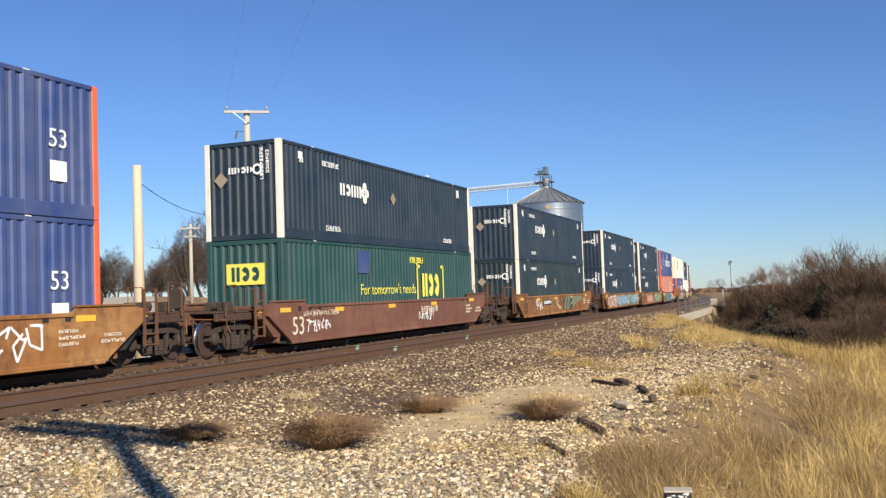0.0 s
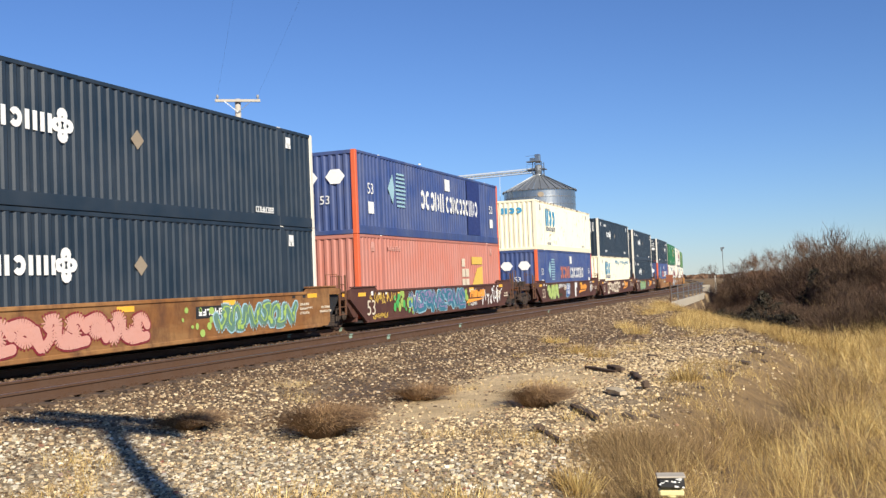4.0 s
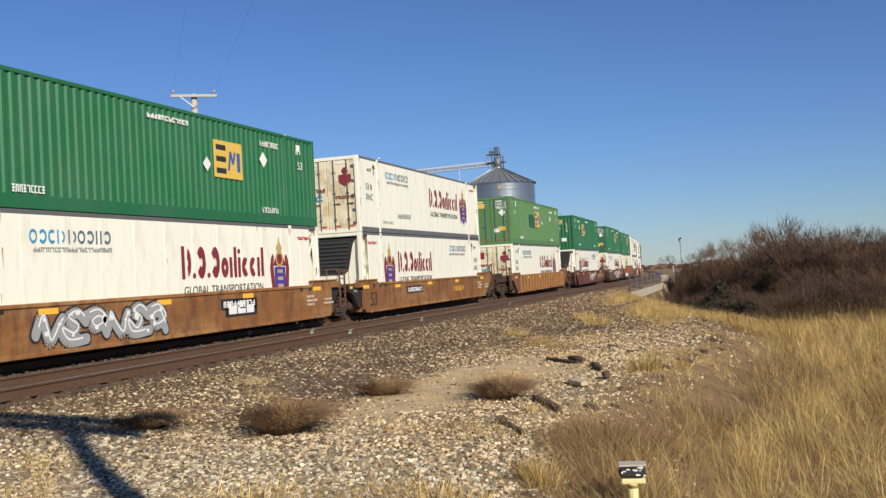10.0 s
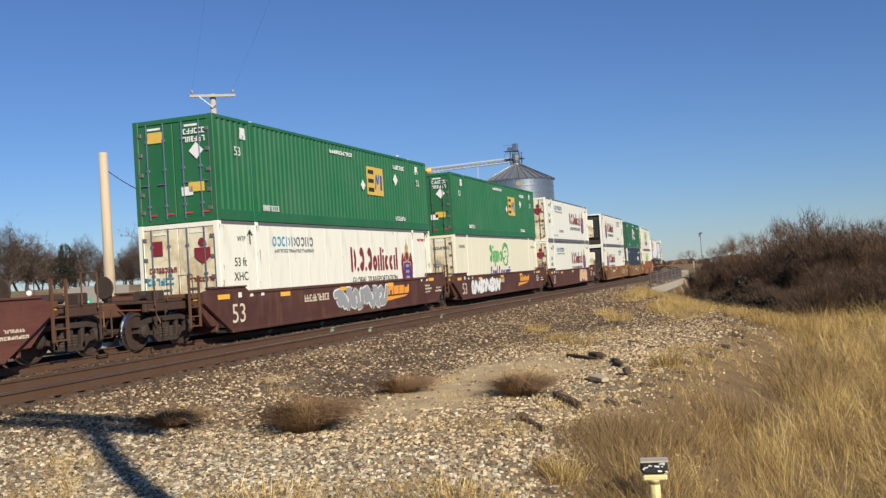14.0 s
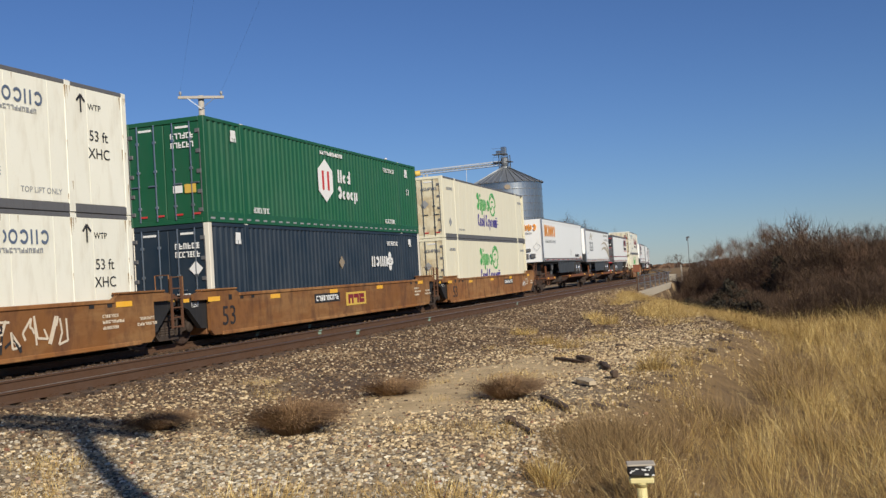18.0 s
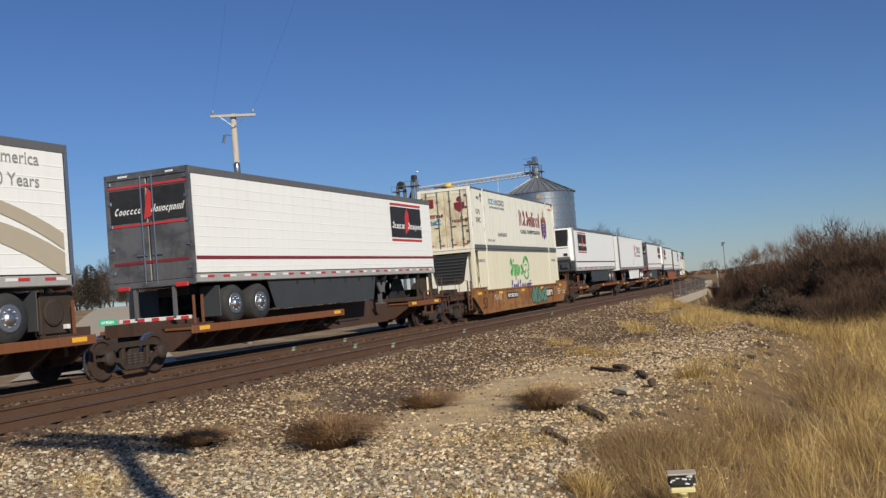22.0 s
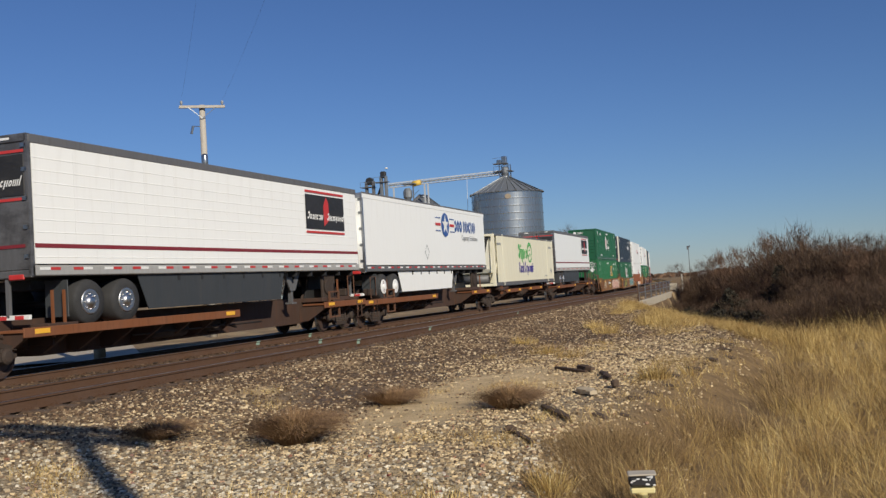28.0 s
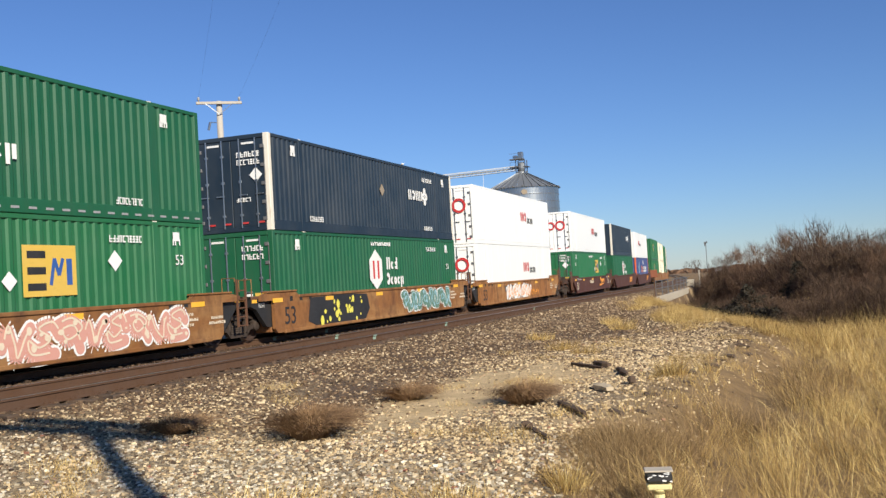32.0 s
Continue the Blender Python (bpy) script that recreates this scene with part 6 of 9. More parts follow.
def badged_trailer():
    c = trailer("white_clean", "white ribbed refrigerated trailer with maroon stripe and black badge", "reefer", doors="chrome", stripe="m_maroon")
    for s in (1, -1):
        m = side_frame(TOUT + 0.014, -5.5, TB + 1.95, s) @ Matrix.Diagonal((1.25, 1.2, 1, 1))
        part("badge", rect(2.3, 0.95), "m_black", c, "black rectangular badge", m=m)
        part("badge", join(rect(2.3, 0.06, 0.001, 0, 0.56), rect(2.3, 0.06, 0.001, 0, -0.56), plate([(-0.12, -0.38), (0.2, -0.2), (0.18, 0.3), (0.05, 0.45), (-0.12, 0.2)], z=0.005)), "m_red", c, m=m)
        part("badge", join(wordshape("Aaaaaaa", 0.92, 0.22, 141, 0.2, 0.35).moved(pose(-0.62, -0.1, 0.006)), wordshape("Aaaaapaad", 1.05, 0.22, 142, 0.2, 0.35).moved(pose(0.6, -0.1, 0.006))), "m_white", c, m=m)
    hl = CL / 2
    m = pose(0, hl + 0.012, TT - 0.85, 90, 0, 180)
    part("door_badge", join(rect(1.1, 0.85, 0, -0.62), rect(1.1, 0.85, 0, 0.62)), "m_black", c, "black panels on the rear doors", m=m)
    part("door_badge", join(rect(2.4, 0.06, 0.002, 0, 0.5), rect(2.4, 0.06, 0.002, 0, -0.5), plate([(-0.12, -0.38), (0.12, -0.3), (0.14, 0.3), (0.02, 0.42)], z=0.006)), "m_red", c, m=m)
    part("door_badge", join(wordshape("Aaaaaaa", 0.85, 0.2, 143, 0.2, 0.35).moved(pose(-0.6, -0.12, 0.006)), wordshape("Aaaaapaad", 1.0, 0.2, 144, 0.2, 0.35).moved(pose(0.62, -0.12, 0.006))), "m_white", c, m=m)
    part("door_stripe", join(rect(2.3, 0.07)), "m_maroon", c, m=pose(0, hl + 0.012, TB + 0.62, 90, 0, 180))
    part("notice", join(rect(0.30, 0.05, 0, -0.7, 0.86), rect(0.24, 0.05, 0, 0.75, 0.86)), "m_white", c, m=pose(0, hl + 0.04, TB + 2.0, 90, 0, 180))
    return c


def orange_word_trailer():
    c = trailer("white_clean", "white smooth dry-van trailer with orange lettering", "flat", ribs=False)
    tmark(c, "logo", wordshape("AAAAAA", 3.9, 0.8, 151, 0.32), "m_orange", -5.6, TB + 2.15, "orange logo of plain shapes")
    words(c, "WE KEEP AMERICA MOVING", 0.30, "m_grey", -5.5, TB + 1.4, x=TOUT + 0.012)
    tmark(c, "placard", ring(0.26, 0.03, 0, 0, 0, 4, 1.2), "m_grey", 2.6, TB + 0.7)
    tmark(c, "number_line", glyphs(2.0, 0.2, 14, 152), "m_black", 5.4, TB + 0.42)
    tmark(c, "notice", rect(0.5, 0.1), "m_orange", 7.2, TB + 0.3)
    y = -CL / 2 - 0.06
    end_mark(c, "logo", wordshape("AAAAAA", 1.8, 0.44, 151, 0.32), "m_orange", 0.0, TT - 0.55, y=y)
    end_mark(c, "number_line", glyphs(1.1, 0.12, 13, 154), "m_grey", 0.0, TT - 0.92, y=y)
    end_mark(c, "placard", ring(0.28, 0.03, 0, 0.85, 0, 4), "m_grey", 0.0, TB + 1.05, y=y)
    end_mark(c, "notice", rect(0.3, 0.34, 0, -0.95, 0), "m_grey", 0.0, TB + 0.5, y=y)
    return c


def khaki_sweep_trailer():
    c = trailer("white_clean", "white ribbed refrigerated trailer with a sweeping khaki band", "reefer")
    tmark(c, "logo", wordshape("AAAA", 2.4, 0.62, 161, 0.16), "m_grey", -4.9, TB + 1.5, "grey logo of plain shapes")
    tmark(c, "emblem", join(ribbon([(-0.9, -0.1), (-0.3, 0.2), (0.2, 0.05), (0.9, 0.25)], 0.10), ribbon([(-0.5, 0.1), (-0.1, 0.38), (0.35, 0.2)], 0.08), ribbon([(0.1, -0.02), (0.6, -0.2)], 0.08)), "m_khaki", -4.9, TB + 2.15)
    tmark(c, "number_line", glyphs(2.3, 0.15, 17, 162), "m_grey", -4.9, TB + 1.05)
    words(c, "Serving North America", 0.36, "m_grey", 5.6, TB + 2.55, x=TOUT + 0.012)
    words(c, "For Over 50 Years", 0.36, "m_grey", 5.9, TB + 2.1, x=TOUT + 0.012)
    for k, w0, w1 in ((0.0, 0.04, 0.34), (0.5, 0.05, 0.55)):
        mid = [(-3.0 + 0.35 * i, 0.62 - k - 1.0 * (i / 17) ** 2.4 + 0.45 * math.sin(i / 17 * 2.3)) for i in range(18)]
        band = Geo()
        for i in range(17):
            (xa, ya), (xb, yb) = mid[i], mid[i + 1]
            wa, wb = (w0 + (w1 - w0) * n / 17 for n in (i, i + 1))
            o = plate([(xa, ya - wa / 2), (xb, yb - wb / 2), (xb, yb + wb / 2), (xa, ya + wa / 2)], 0.003)
            band.add(o.v, o.f)
        tmark(c, "band", band, "m_khaki", 4.9, TB + 0.95, "khaki sweeping band")
    words(c, "53", 0.3, "m_grey", -7.3, TB + 0.75, x=TOUT + 0.012)
    return c


def red_word_trailer():
    c = trailer("white_clean", "white smooth dry-van trailer with a red and black logo", "flat", "white_clean", ribs=False)
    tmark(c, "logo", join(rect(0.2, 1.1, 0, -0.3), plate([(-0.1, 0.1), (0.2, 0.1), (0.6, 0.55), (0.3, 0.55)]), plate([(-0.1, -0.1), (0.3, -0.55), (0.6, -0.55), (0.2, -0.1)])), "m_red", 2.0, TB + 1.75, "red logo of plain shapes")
    tmark(c, "logo", wordshape("AAAAAA", 2.9, 0.62, 171, 0.16), "m_grey", 4.4, TB + 1.85)
    tmark(c, "number_line", glyphs(2.8, 0.2, 14, 172), "m_grey", 4.4, TB + 1.3)
    tmark(c, "placard", ring(0.24, 0.03, 0, 0, 0, 4, 1.3), "m_grey", 0.2, TB + 0.75)
    y = -CL / 2 - 0.06
    end_mark(c, "logo", wordshape("AAAAAA", 1.2, 0.26, 171, 0.16), "m_grey", 0.25, TT - 0.8, y=y)
    end_mark(c, "logo", rect(0.26, 0.3), "m_red", -0.62, TT - 0.82, y=y)
    end_mark(c, "number_line", glyphs(0.6, 0.13, 5, 174), "m_red", 0.05, TT - 1.4, y=y)
    return c


def star_word_trailer():
    c = trailer("white_clean", "white smooth dry-van trailer with a blue star logo", "flat", "white_clean", ribs=False)
    star = [(0.46 * (1 if k % 2 == 0 else 0.42) * math.sin(k * math.pi / 5), 0.46 * (1 if k % 2 == 0 else 0.42) * math.cos(k * math.pi / 5)) for k in range(10)]
    tmark(c, "badge", join(disc(0.56), ), "m_blue", -1.5, TB + 2.1, "blue disc of a star logo")
    tmark(c, "badge", plate([(a, b) for a, b in reversed(star)], z=0.006), "m_white", -1.5, TB + 2.1)
    tmark(c, "badge", join(*(rect(0.7, 0.12, 0, sx * 1.02, 0.0) for sx in (-1, 1))), "m_red", -1.5, TB + 2.1)
    tmark(c, "badge", join(*(rect(0.7, 0.04, 0, sx * 1.02, dy) for sx in (-1, 1) for dy in (-0.3, 0.3))), "m_blue", -1.5, TB + 2.1)
    tmark(c, "logo", wordshape("AAA AAAAA", 3.5, 0.56, 181, 0.24), "m_blue", -4.6, TB + 2.1, "blue logo of plain shapes")
    words(c, "Capacity Solutions", 0.36, "m_grey", -5.3, TB + 1.55, x=TOUT + 0.012)
    tmark(c, "placard", ring(0.28, 0.03, 0, 0, 0, 4, 1.2), "m_grey", 1.2, TB + 0.8)
    return c


# ---------------------------------------------------------------- the train
MAKERS = {
    "navy": navy_container, "slate": lambda: navy_container("slate_green", "dark slate-green corrugated steel container with white end posts"), "green": green_container, "olive": lambda: green_container("green_faded", 0.1, "sun-bleached olive green corrugated container with a yellow panel"), "lattice": lattice_container, "latticeribs": lambda: lattice_container("ribs"), "crested": crested_container,
    "covered": lambda: crested_container("covered"), "catmark": catmark_container, "catmarkf": lambda: catmark_container(ly=0.5), "cream": cream_container, "blue": stack_container, "bluewhite": lambda: stack_container("blue", "m_white"), "red": lambda: stack_container("red"), "teal": teal_container,
    "white": plain_white_container, "badged": badged_trailer, "orange_word": orange_word_trailer, "khaki_sweep": khaki_sweep_trailer, "red_word": red_word_trailer, "star_word": star_word_trailer,
}
BUILT = {}
ROLLING = []
HIDDEN_SIDE = []


def load(kind, y, z, flip=False):
    """A container or trailer riding at y along the train."""
    if kind not in BUILT:
        BUILT[kind] = ob = MAKERS[kind]()
    else:
        ob = copy_thing(BUILT[kind], Matrix())
    ROLLING.append((ob, y, z, flip))
    HIDDEN_SIDE.append((ob, 1 if flip else -1))
    return ob


def car(ob, y):
    ROLLING.append((ob, y, 0.0, False))
    return ob


# place along the train, car colour, the two ends, upper load, lower load; a minus sign turns a load about
STACKS = (
    (8.18, "ochre", "CC", "blue", "blue"), (31.73, "russet", "CC", "navy", "teal"), (55.30, "ochre", "CC", "navy", "slate"),
    (78.90, "ochre", "CA", "navy", "navy"), (98.52, "ochre", "AA", "navy", "navy"), (117.6, "mineral", "AC", "bluewhite", "red"),
    (141.10, "mineral", "CA", "cream", "blue"), (160.68, "mineral", "AA", "navy", "cream"), (180.06, "mineral", "AC", "navy", "navy"),
    (203.45, "ochre", "CA", "-navy", "blue"), (222.90, "ochre", "AA", "-green", "-crested"), (242.66, "ochre", "AC", "-crested", "crested"),
    (266.20, "ochre", "CC", "-olive", "-crested"), (289.55, "oxblood", "CC", "green", "crested"), (313.30, "mineral", "CA", "-green", "-crested"),
    (332.73, "mineral", "AA", "-green", "-catmarkf"), (352.27, "mineral", "AC", "-crested", "-crested"), (375.98, "ochre", "CA", "covered", "covered"),
    (395.33, "ochre", "AA", "-lattice", "-navy"), (415.00, "ochre", "AC", "-catmarkf", "-catmarkf"), (496.80, "ochre", "CC", "-crested", "catmark"),
    (669.03, "ochre", "CA", "lattice", "-green"), (688.62, "ochre", "AA", "-navy", "-latticeribs"), (708.02, "ochre", "AC", "-white", "-white"),
    (731.50, "mineral", "CA", "-white", "-green"), (751.9, "mineral", "AA", "-navy", "-lattice"), (771.5, "mineral", "AC", "white", "blue"),
    (795.0, "ochre", "CA", "green", "green"), (814.5, "ochre", "AA", "cream", "cream"), (834.0, "ochre", "AC", "green", "lattice"),
    (857.5, "ochre", "CA", "navy", "navy"), (877.0, "ochre", "AA", "navy", "white"),
)
CARS = []
for i, (y, colour, e, up, down) in enumerate(STACKS):
    w = car(well_car(e[0], e[1], colour, ribbed=(i == 12)), y)
    CARS.append(w)
    if i != 12:
        car_marks(w, colour, 300 + 7 * i, plate_at=(-1.5, 2.5, -3.0)[i % 3], fifty=colour != "oxblood" and i != 12)
    load(down.strip("-"), y, 0.29, down[0] == "-")
    load(up.strip("-"), y, 0.29 + CH + 0.006, up[0] == "-")

TRAILERS = (  # place along the train, load, turned about
    (436.55, "orange_word", False), (455.2, "khaki_sweep", False), (475.5, "badged", True),
    (518.4, "badged", False), (537.4, "red_word", False), (557.5, "badged", True), (576.9, "badged", False), (595.9, "badged", True),
    (612.6, "star_word", True), (630.5, "catmark", False), (647.5, "badged", True),
)
GROUPS = ((0, 2), (3, 7), (8, 10))
for a, b in GROUPS:
    for i in range(a, b + 1):
        y, kind, flip = TRAILERS[i]
        h0 = 9.8 if i == a else (y - TRAILERS[i - 1][0]) / 2
        h1 = 9.6 if i == b else (TRAILERS[i + 1][0] - y) / 2
        if i == a and a == 8:
            h0 = (y - TRAILERS[7][0]) / 2
        if i == b and b == 7:
            h1 = (TRAILERS[8][0] - y) / 2
        sc = spine_car(h0, h1, i == a, i == b, turn=-1 if flip else 1, decks=((-6.2, -2.6), (-0.6, 3.4)) if kind == "catmark" else None)
        car(sc, y)
        load(kind, y, 1.22 if kind == "catmark" else 0.0, flip)


# the small print is kept on the side of each load that faces the road
for ob, side in HIDDEN_SIDE:
    for o in [o for o in ob.children_recursive if o.get("face") == side]:
        bpy.data.objects.remove(o)


# ---------------------------------------------------------------- sprayed colours and panels on the cars
SPRAY = (  # car, along it, height, width, tallness, fill, edge, touches
    (3, -6.0, 0.68, 3.6, 0.85, "m_pink", "m_white", "m_teal"), (3, -0.6, 0.68, 6.4, 0.85, "m_cyan", "m_petrol", "m_violet"),
    (3, 5.6, 0.66, 4.2, 0.85, "m_petrol", "m_cyan", "m_white"), (4, -2.6, 0.66, 4.6, 0.8, "m_pink", "m_maroon", None), (4, 4.4, 0.66, 4.0, 0.8, "m_teal", "m_cyan", "m_lime"),
    (5, -1.1, 0.70, 6.2, 0.98, "m_petrol", "m_cyan", "m_violet"), (6, -5.3, 0.66, 2.7, 0.95, "m_paleline", "m_forest", "m_lime"), (6, -1.1, 0.70, 0.85, 0.98, "m_blue", "m_cyan", "m_white"),
    (7, -2.9, 0.68, 6.4, 0.95, "m_cream", None, None), (8, -3.2, 0.68, 4.4, 0.95, "m_mint", "m_forest", "m_lime"), (10, -3.2, 0.68, 4.4, 0.88, "m_grey", "m_black", "m_white"),
    (14, 0.4, 0.68, 4.2, 0.82, "m_grey", "m_white", None), (15, -4.0, 0.68, 5.0, 0.8, "m_white", "m_black", None), (16, 3.2, 0.68, 3.1, 0.95, "m_cream", "m_pink", "m_orange"),
    (20, 2.3, 0.68, 3.2, 0.95, "m_teal", "m_black", None), (21, 3.9, 0.66, 5.8, 0.95, "m_pink", "m_white", "m_cream"), 
    (22, 3.8, 0.66, 5.4, 0.9, "m_teal", "m_white", "m_cyan"), (23, -1.0, 0.66, 5.0, 0.8, None, "m_white", "m_orange"),
)
for k, (i, y, z, w, h, a, b, c3) in enumerate(SPRAY):
    scrawl(CARS[i], 500 + k, y, z, w, h, (a, b, c3), x=1.497, blocky=(i == 7))
for i, y, w, h, n, col in ((22, -4.2, 3.6, 0.8, 26, "m_lemon"), (5, -4.6, 1.5, 0.85, 22, "m_lime"), (5, -5.0, 1.6, 0.7, 14, "m_green"), (5, 2.3, 0.5, 0.7, 10, "m_lime"), (3, 2.9, 0.8, 0.7, 12, "m_green"), (4, 1.6, 1.2, 0.7, 10, "m_lime")):
    blots(CARS[i], 900 + i, y, 0.66, w, h, n, col, x=1.505)
for i, col, lab, pts in ((2, "m_sage", "faded grey-green sprayed field", ((-2.6, -0.1), (-2.2, 0.42), (2.9, 0.42), (2.4, 0.12), (0.9, -0.05), (-0.4, -0.34), (-1.9, -0.42))),
                         (22, "m_black", "black sprayed field", ((-2.3, -0.3), (-2.1, 0.42), (0.4, 0.46), (2.1, 0.40), (2.3, -0.1), (1.9, -0.46), (-1.8, -0.45)))):
    part("graffiti", plate(pts), col, CARS[i], lab, m=side_frame(1.495, 3.4 if i == 2 else -4.2, 0.70, 1))
swoosh = Geo()
for k, pts in enumerate((((-2.5, -0.45), (-2.45, 0.05), (-1.9, 0.42)), ((-1.75, -0.45), (-1.7, 0.0), (-1.35, 0.30)), ((-1.2, -0.30), (-0.9, 0.05), (-0.55, 0.12)), ((-0.7, 0.40), (-0.45, 0.2), (-0.1, 0.22)), ((-1.0, -0.40), (-0.5, -0.2), (0.0, -0.14)))):
    line = curve_through(pts, 6)
    for q in range(len(line) - 1):
        o = ribbon(line[q:q + 2], 0.04 + 0.16 * math.sin(math.pi * (q + 1) / len(line)), 0.0001 * q)
        swoosh.add(o.v, o.f)
part("graffiti", swoosh, "m_black", CARS[2], "black sprayed leaf-like strokes", m=side_frame(1.501, 3.4, 0.70, 1))
TAGS = ((0, 2.0, 0.70, 1.5, 0.7, "m_white"), (0, 5.2, 0.66, 2.0, 0.75, "m_white"), (1, -6.4, 0.62, 1.5, 0.45, "m_white"), (1, -6.2, 0.98, 2.2, 0.2, "m_cream"), (1, 2.2, 0.62, 1.6, 0.4, "m_white"),
        (2, -4.9, 0.74, 1.3, 0.6, "m_white"), (2, -0.4, 0.72, 1.0, 0.7, "m_cream"), (5, 5.9, 0.68, 3.2, 0.8, "m_white"), (5, 3.1, 0.98, 0.9, 0.25, "m_white"), (5, 3.2, 0.40, 0.9, 0.2, "m_white"), (5, -6.6, 0.98, 2.2, 0.42, "m_yellow"), (5, -6.9, 0.34, 1.3, 0.26, "m_yellow"),
        (6, -2.9, 1.0, 2.4, 0.30, "m_white"), (6, -3.3, 0.48, 1.2, 0.25, "m_forest"), (6, 6.4, 0.68, 0.5, 0.6, "m_white"), (8, 1.8, 0.72, 1.1, 0.5, "m_cyan"), (9, 3.0, 0.75, 3.0, 0.5, "m_reflect"),
        (11, 3.2, 0.70, 1.6, 0.3, "m_reflect"), (13, 0.6, 0.72, 3.4, 0.7, "m_white"), (13, 5.0, 0.72, 1.8, 0.6, "m_yellow"), (17, 4.4, 0.72, 2.4, 0.7, "m_cream"), (17, 3.6, 0.72, 1.2, 0.8, "m_black"),
        (19, 6.2, 0.62, 0.9, 0.4, "m_white"), (20, -5.6, 0.85, 1.2, 0.3, "m_cream"), (21, -4.9, 0.72, 1.5, 0.8, "m_cream"), (21, -0.6, 0.62, 1.2, 0.4, "m_lemon"), (23, 2.0, 0.5, 3.0, 0.4, "m_orange"))
for k, (i, y, z, w, h, col) in enumerate(TAGS):
    tag_lines(CARS[i], 700 + k, y, z, w, h, col, x=1.500)
for i, y, back, front in ((10, 2.6, "m_black", "m_white"), (20, 4.6, "m_black", "m_cream"), (18, 0.8, "m_yellow", "m_maroon")):
    part("logo_panel", rect(1.7, 0.46), back, CARS[i], "square-cornered logo panel", m=side_frame(1.495, y, 0.74, 1))
    part("logo", glyphs(1.4, 0.32, 3, 760 + i, gap=0.1).moved(pose(0, 0, 0.005)), front, CARS[i], m=side_frame(1.495, y, 0.74, 1))
part("patch", join(rect(0.42, 0.98), rect(0.34, 0.34).moved(pose(0.36, 0.27, 0))), "m_white", CARS[6], "white painted patch", m=side_frame(1.495, 1.15, 0.70, 1))

for ob, y, z, flip in ROLLING:
    if y == 160.68 and 0 < z < 1:
        tag_lines(ob, 801, 0.6, 2.42, 2.2, 0.5, "m_sky", x=1.302)
        tag_lines(ob, 802, 4.6, 2.45, 5.0, 0.4, "m_sky", x=1.302)

for ob, y, z, flip in ROLLING:
    if y == 117.6 and z > 1:
        part("repaint", rect(1.75, 2.45), "blue_deep", ob, "patch of newer dark blue paint", m=side_frame(1.298, 4.3, 1.55, 1))

# loads that stay far down the line need no small print
for ob, y, z, flip in ROLLING:
    if y > 745:
        for o in [o for o in ob.children_recursive if o.name.split(".")[0] in ("number_line", "lock_rod", "hinge", "length_mark", "door_mark", "lettering", "fine_print", "placard", "slot", "number_plate", "rung", "post", "ladder", "grab_iron", "reflector", "chord_cap", "air_hose", "spring_nest", "slat", "door_tape", "door_plate", "corner_casting", "reflective_tape")]:
            bpy.data.objects.remove(o)


# ---------------------------------------------------------------- gravel, weeds and grass
def island_material(name, ramps, rough=0.9, bump=0.3, scale=30.0, patch=None):
    """Colour picked piece by piece from a ramp."""
    m, nt, b = shader(name)
    geo = nt.nodes.new("ShaderNodeNewGeometry")
    r = nt.nodes.new("ShaderNodeValToRGB")
    el = r.color_ramp.elements
    while len(el) < len(ramps):
        el.new(0.5)
    for e, (p, c) in zip(el, ramps):
        e.position, e.color = p, rgb(c)
    nt.links.new(geo.outputs["Random Per Island"], r.inputs["Fac"])
    n = noise_node(nt, scale, 4, 0.7)
    c = mixc(nt, 1.0, r.outputs["Color"], ramp(nt, n.outputs["Fac"], 0.25, 0.75, (0.72, 0.70, 0.68, 1), (1.12, 1.12, 1.1, 1)), "MULTIPLY")
    if patch:  # stands of darker and paler growth
        size, lo, hi = patch
        c = mixc(nt, 1.0, c, ramp(nt, noise_node(nt, size, 3, 0.6).outputs["Fac"], 0.36, 0.62, rgb(lo), rgb(hi)), "MULTIPLY")
    nt.links.new(c, b.inputs["Base Color"])
    b.inputs["Roughness"].default_value = rough
    if bump:
        bp = nt.nodes.new("ShaderNodeBump")
        bp.inputs["Strength"].default_value, bp.inputs["Distance"].default_value = bump, 0.01
        nt.links.new(n.outputs["Fac"], bp.inputs["Height"])
        nt.links.new(bp.outputs["Normal"], b.inputs["Normal"])
    return m


M["gravel"] = island_material("pale_limestone", [(0.0, (0.10, 0.066, 0.042)), (0.16, (0.20, 0.138, 0.082)), (0.36, (0.41, 0.30, 0.172)), (0.60, (0.63, 0.48, 0.28)), (0.96, (0.86, 0.70, 0.45)), (1.0, (0.25, 0.085, 0.055))])
M["grey_gravel"] = island_material("grey_limestone", [(0.0, (0.10, 0.078, 0.055)), (0.25, (0.22, 0.178, 0.122)), (0.5, (0.40, 0.335, 0.235)), (0.75, (0.58, 0.51, 0.39)), (0.96, (0.86, 0.79, 0.64)), (1.0, (0.20, 0.06, 0.045))])
M["ballast"] = island_material("brown_ballast", [(0.0, (0.053, 0.034, 0.021)), (0.5, (0.135, 0.082, 0.047)), (0.76, (0.27, 0.178, 0.102)), (0.91, (0.5, 0.38, 0.235)), (1.0, (0.777, 0.63, 0.43))])
M["bed_ballast"] = island_material("oily_brown_ballast", [(0.0, (0.045, 0.028, 0.018)), (0.6, (0.10, 0.060, 0.036)), (1.0, (0.20, 0.13, 0.08))])
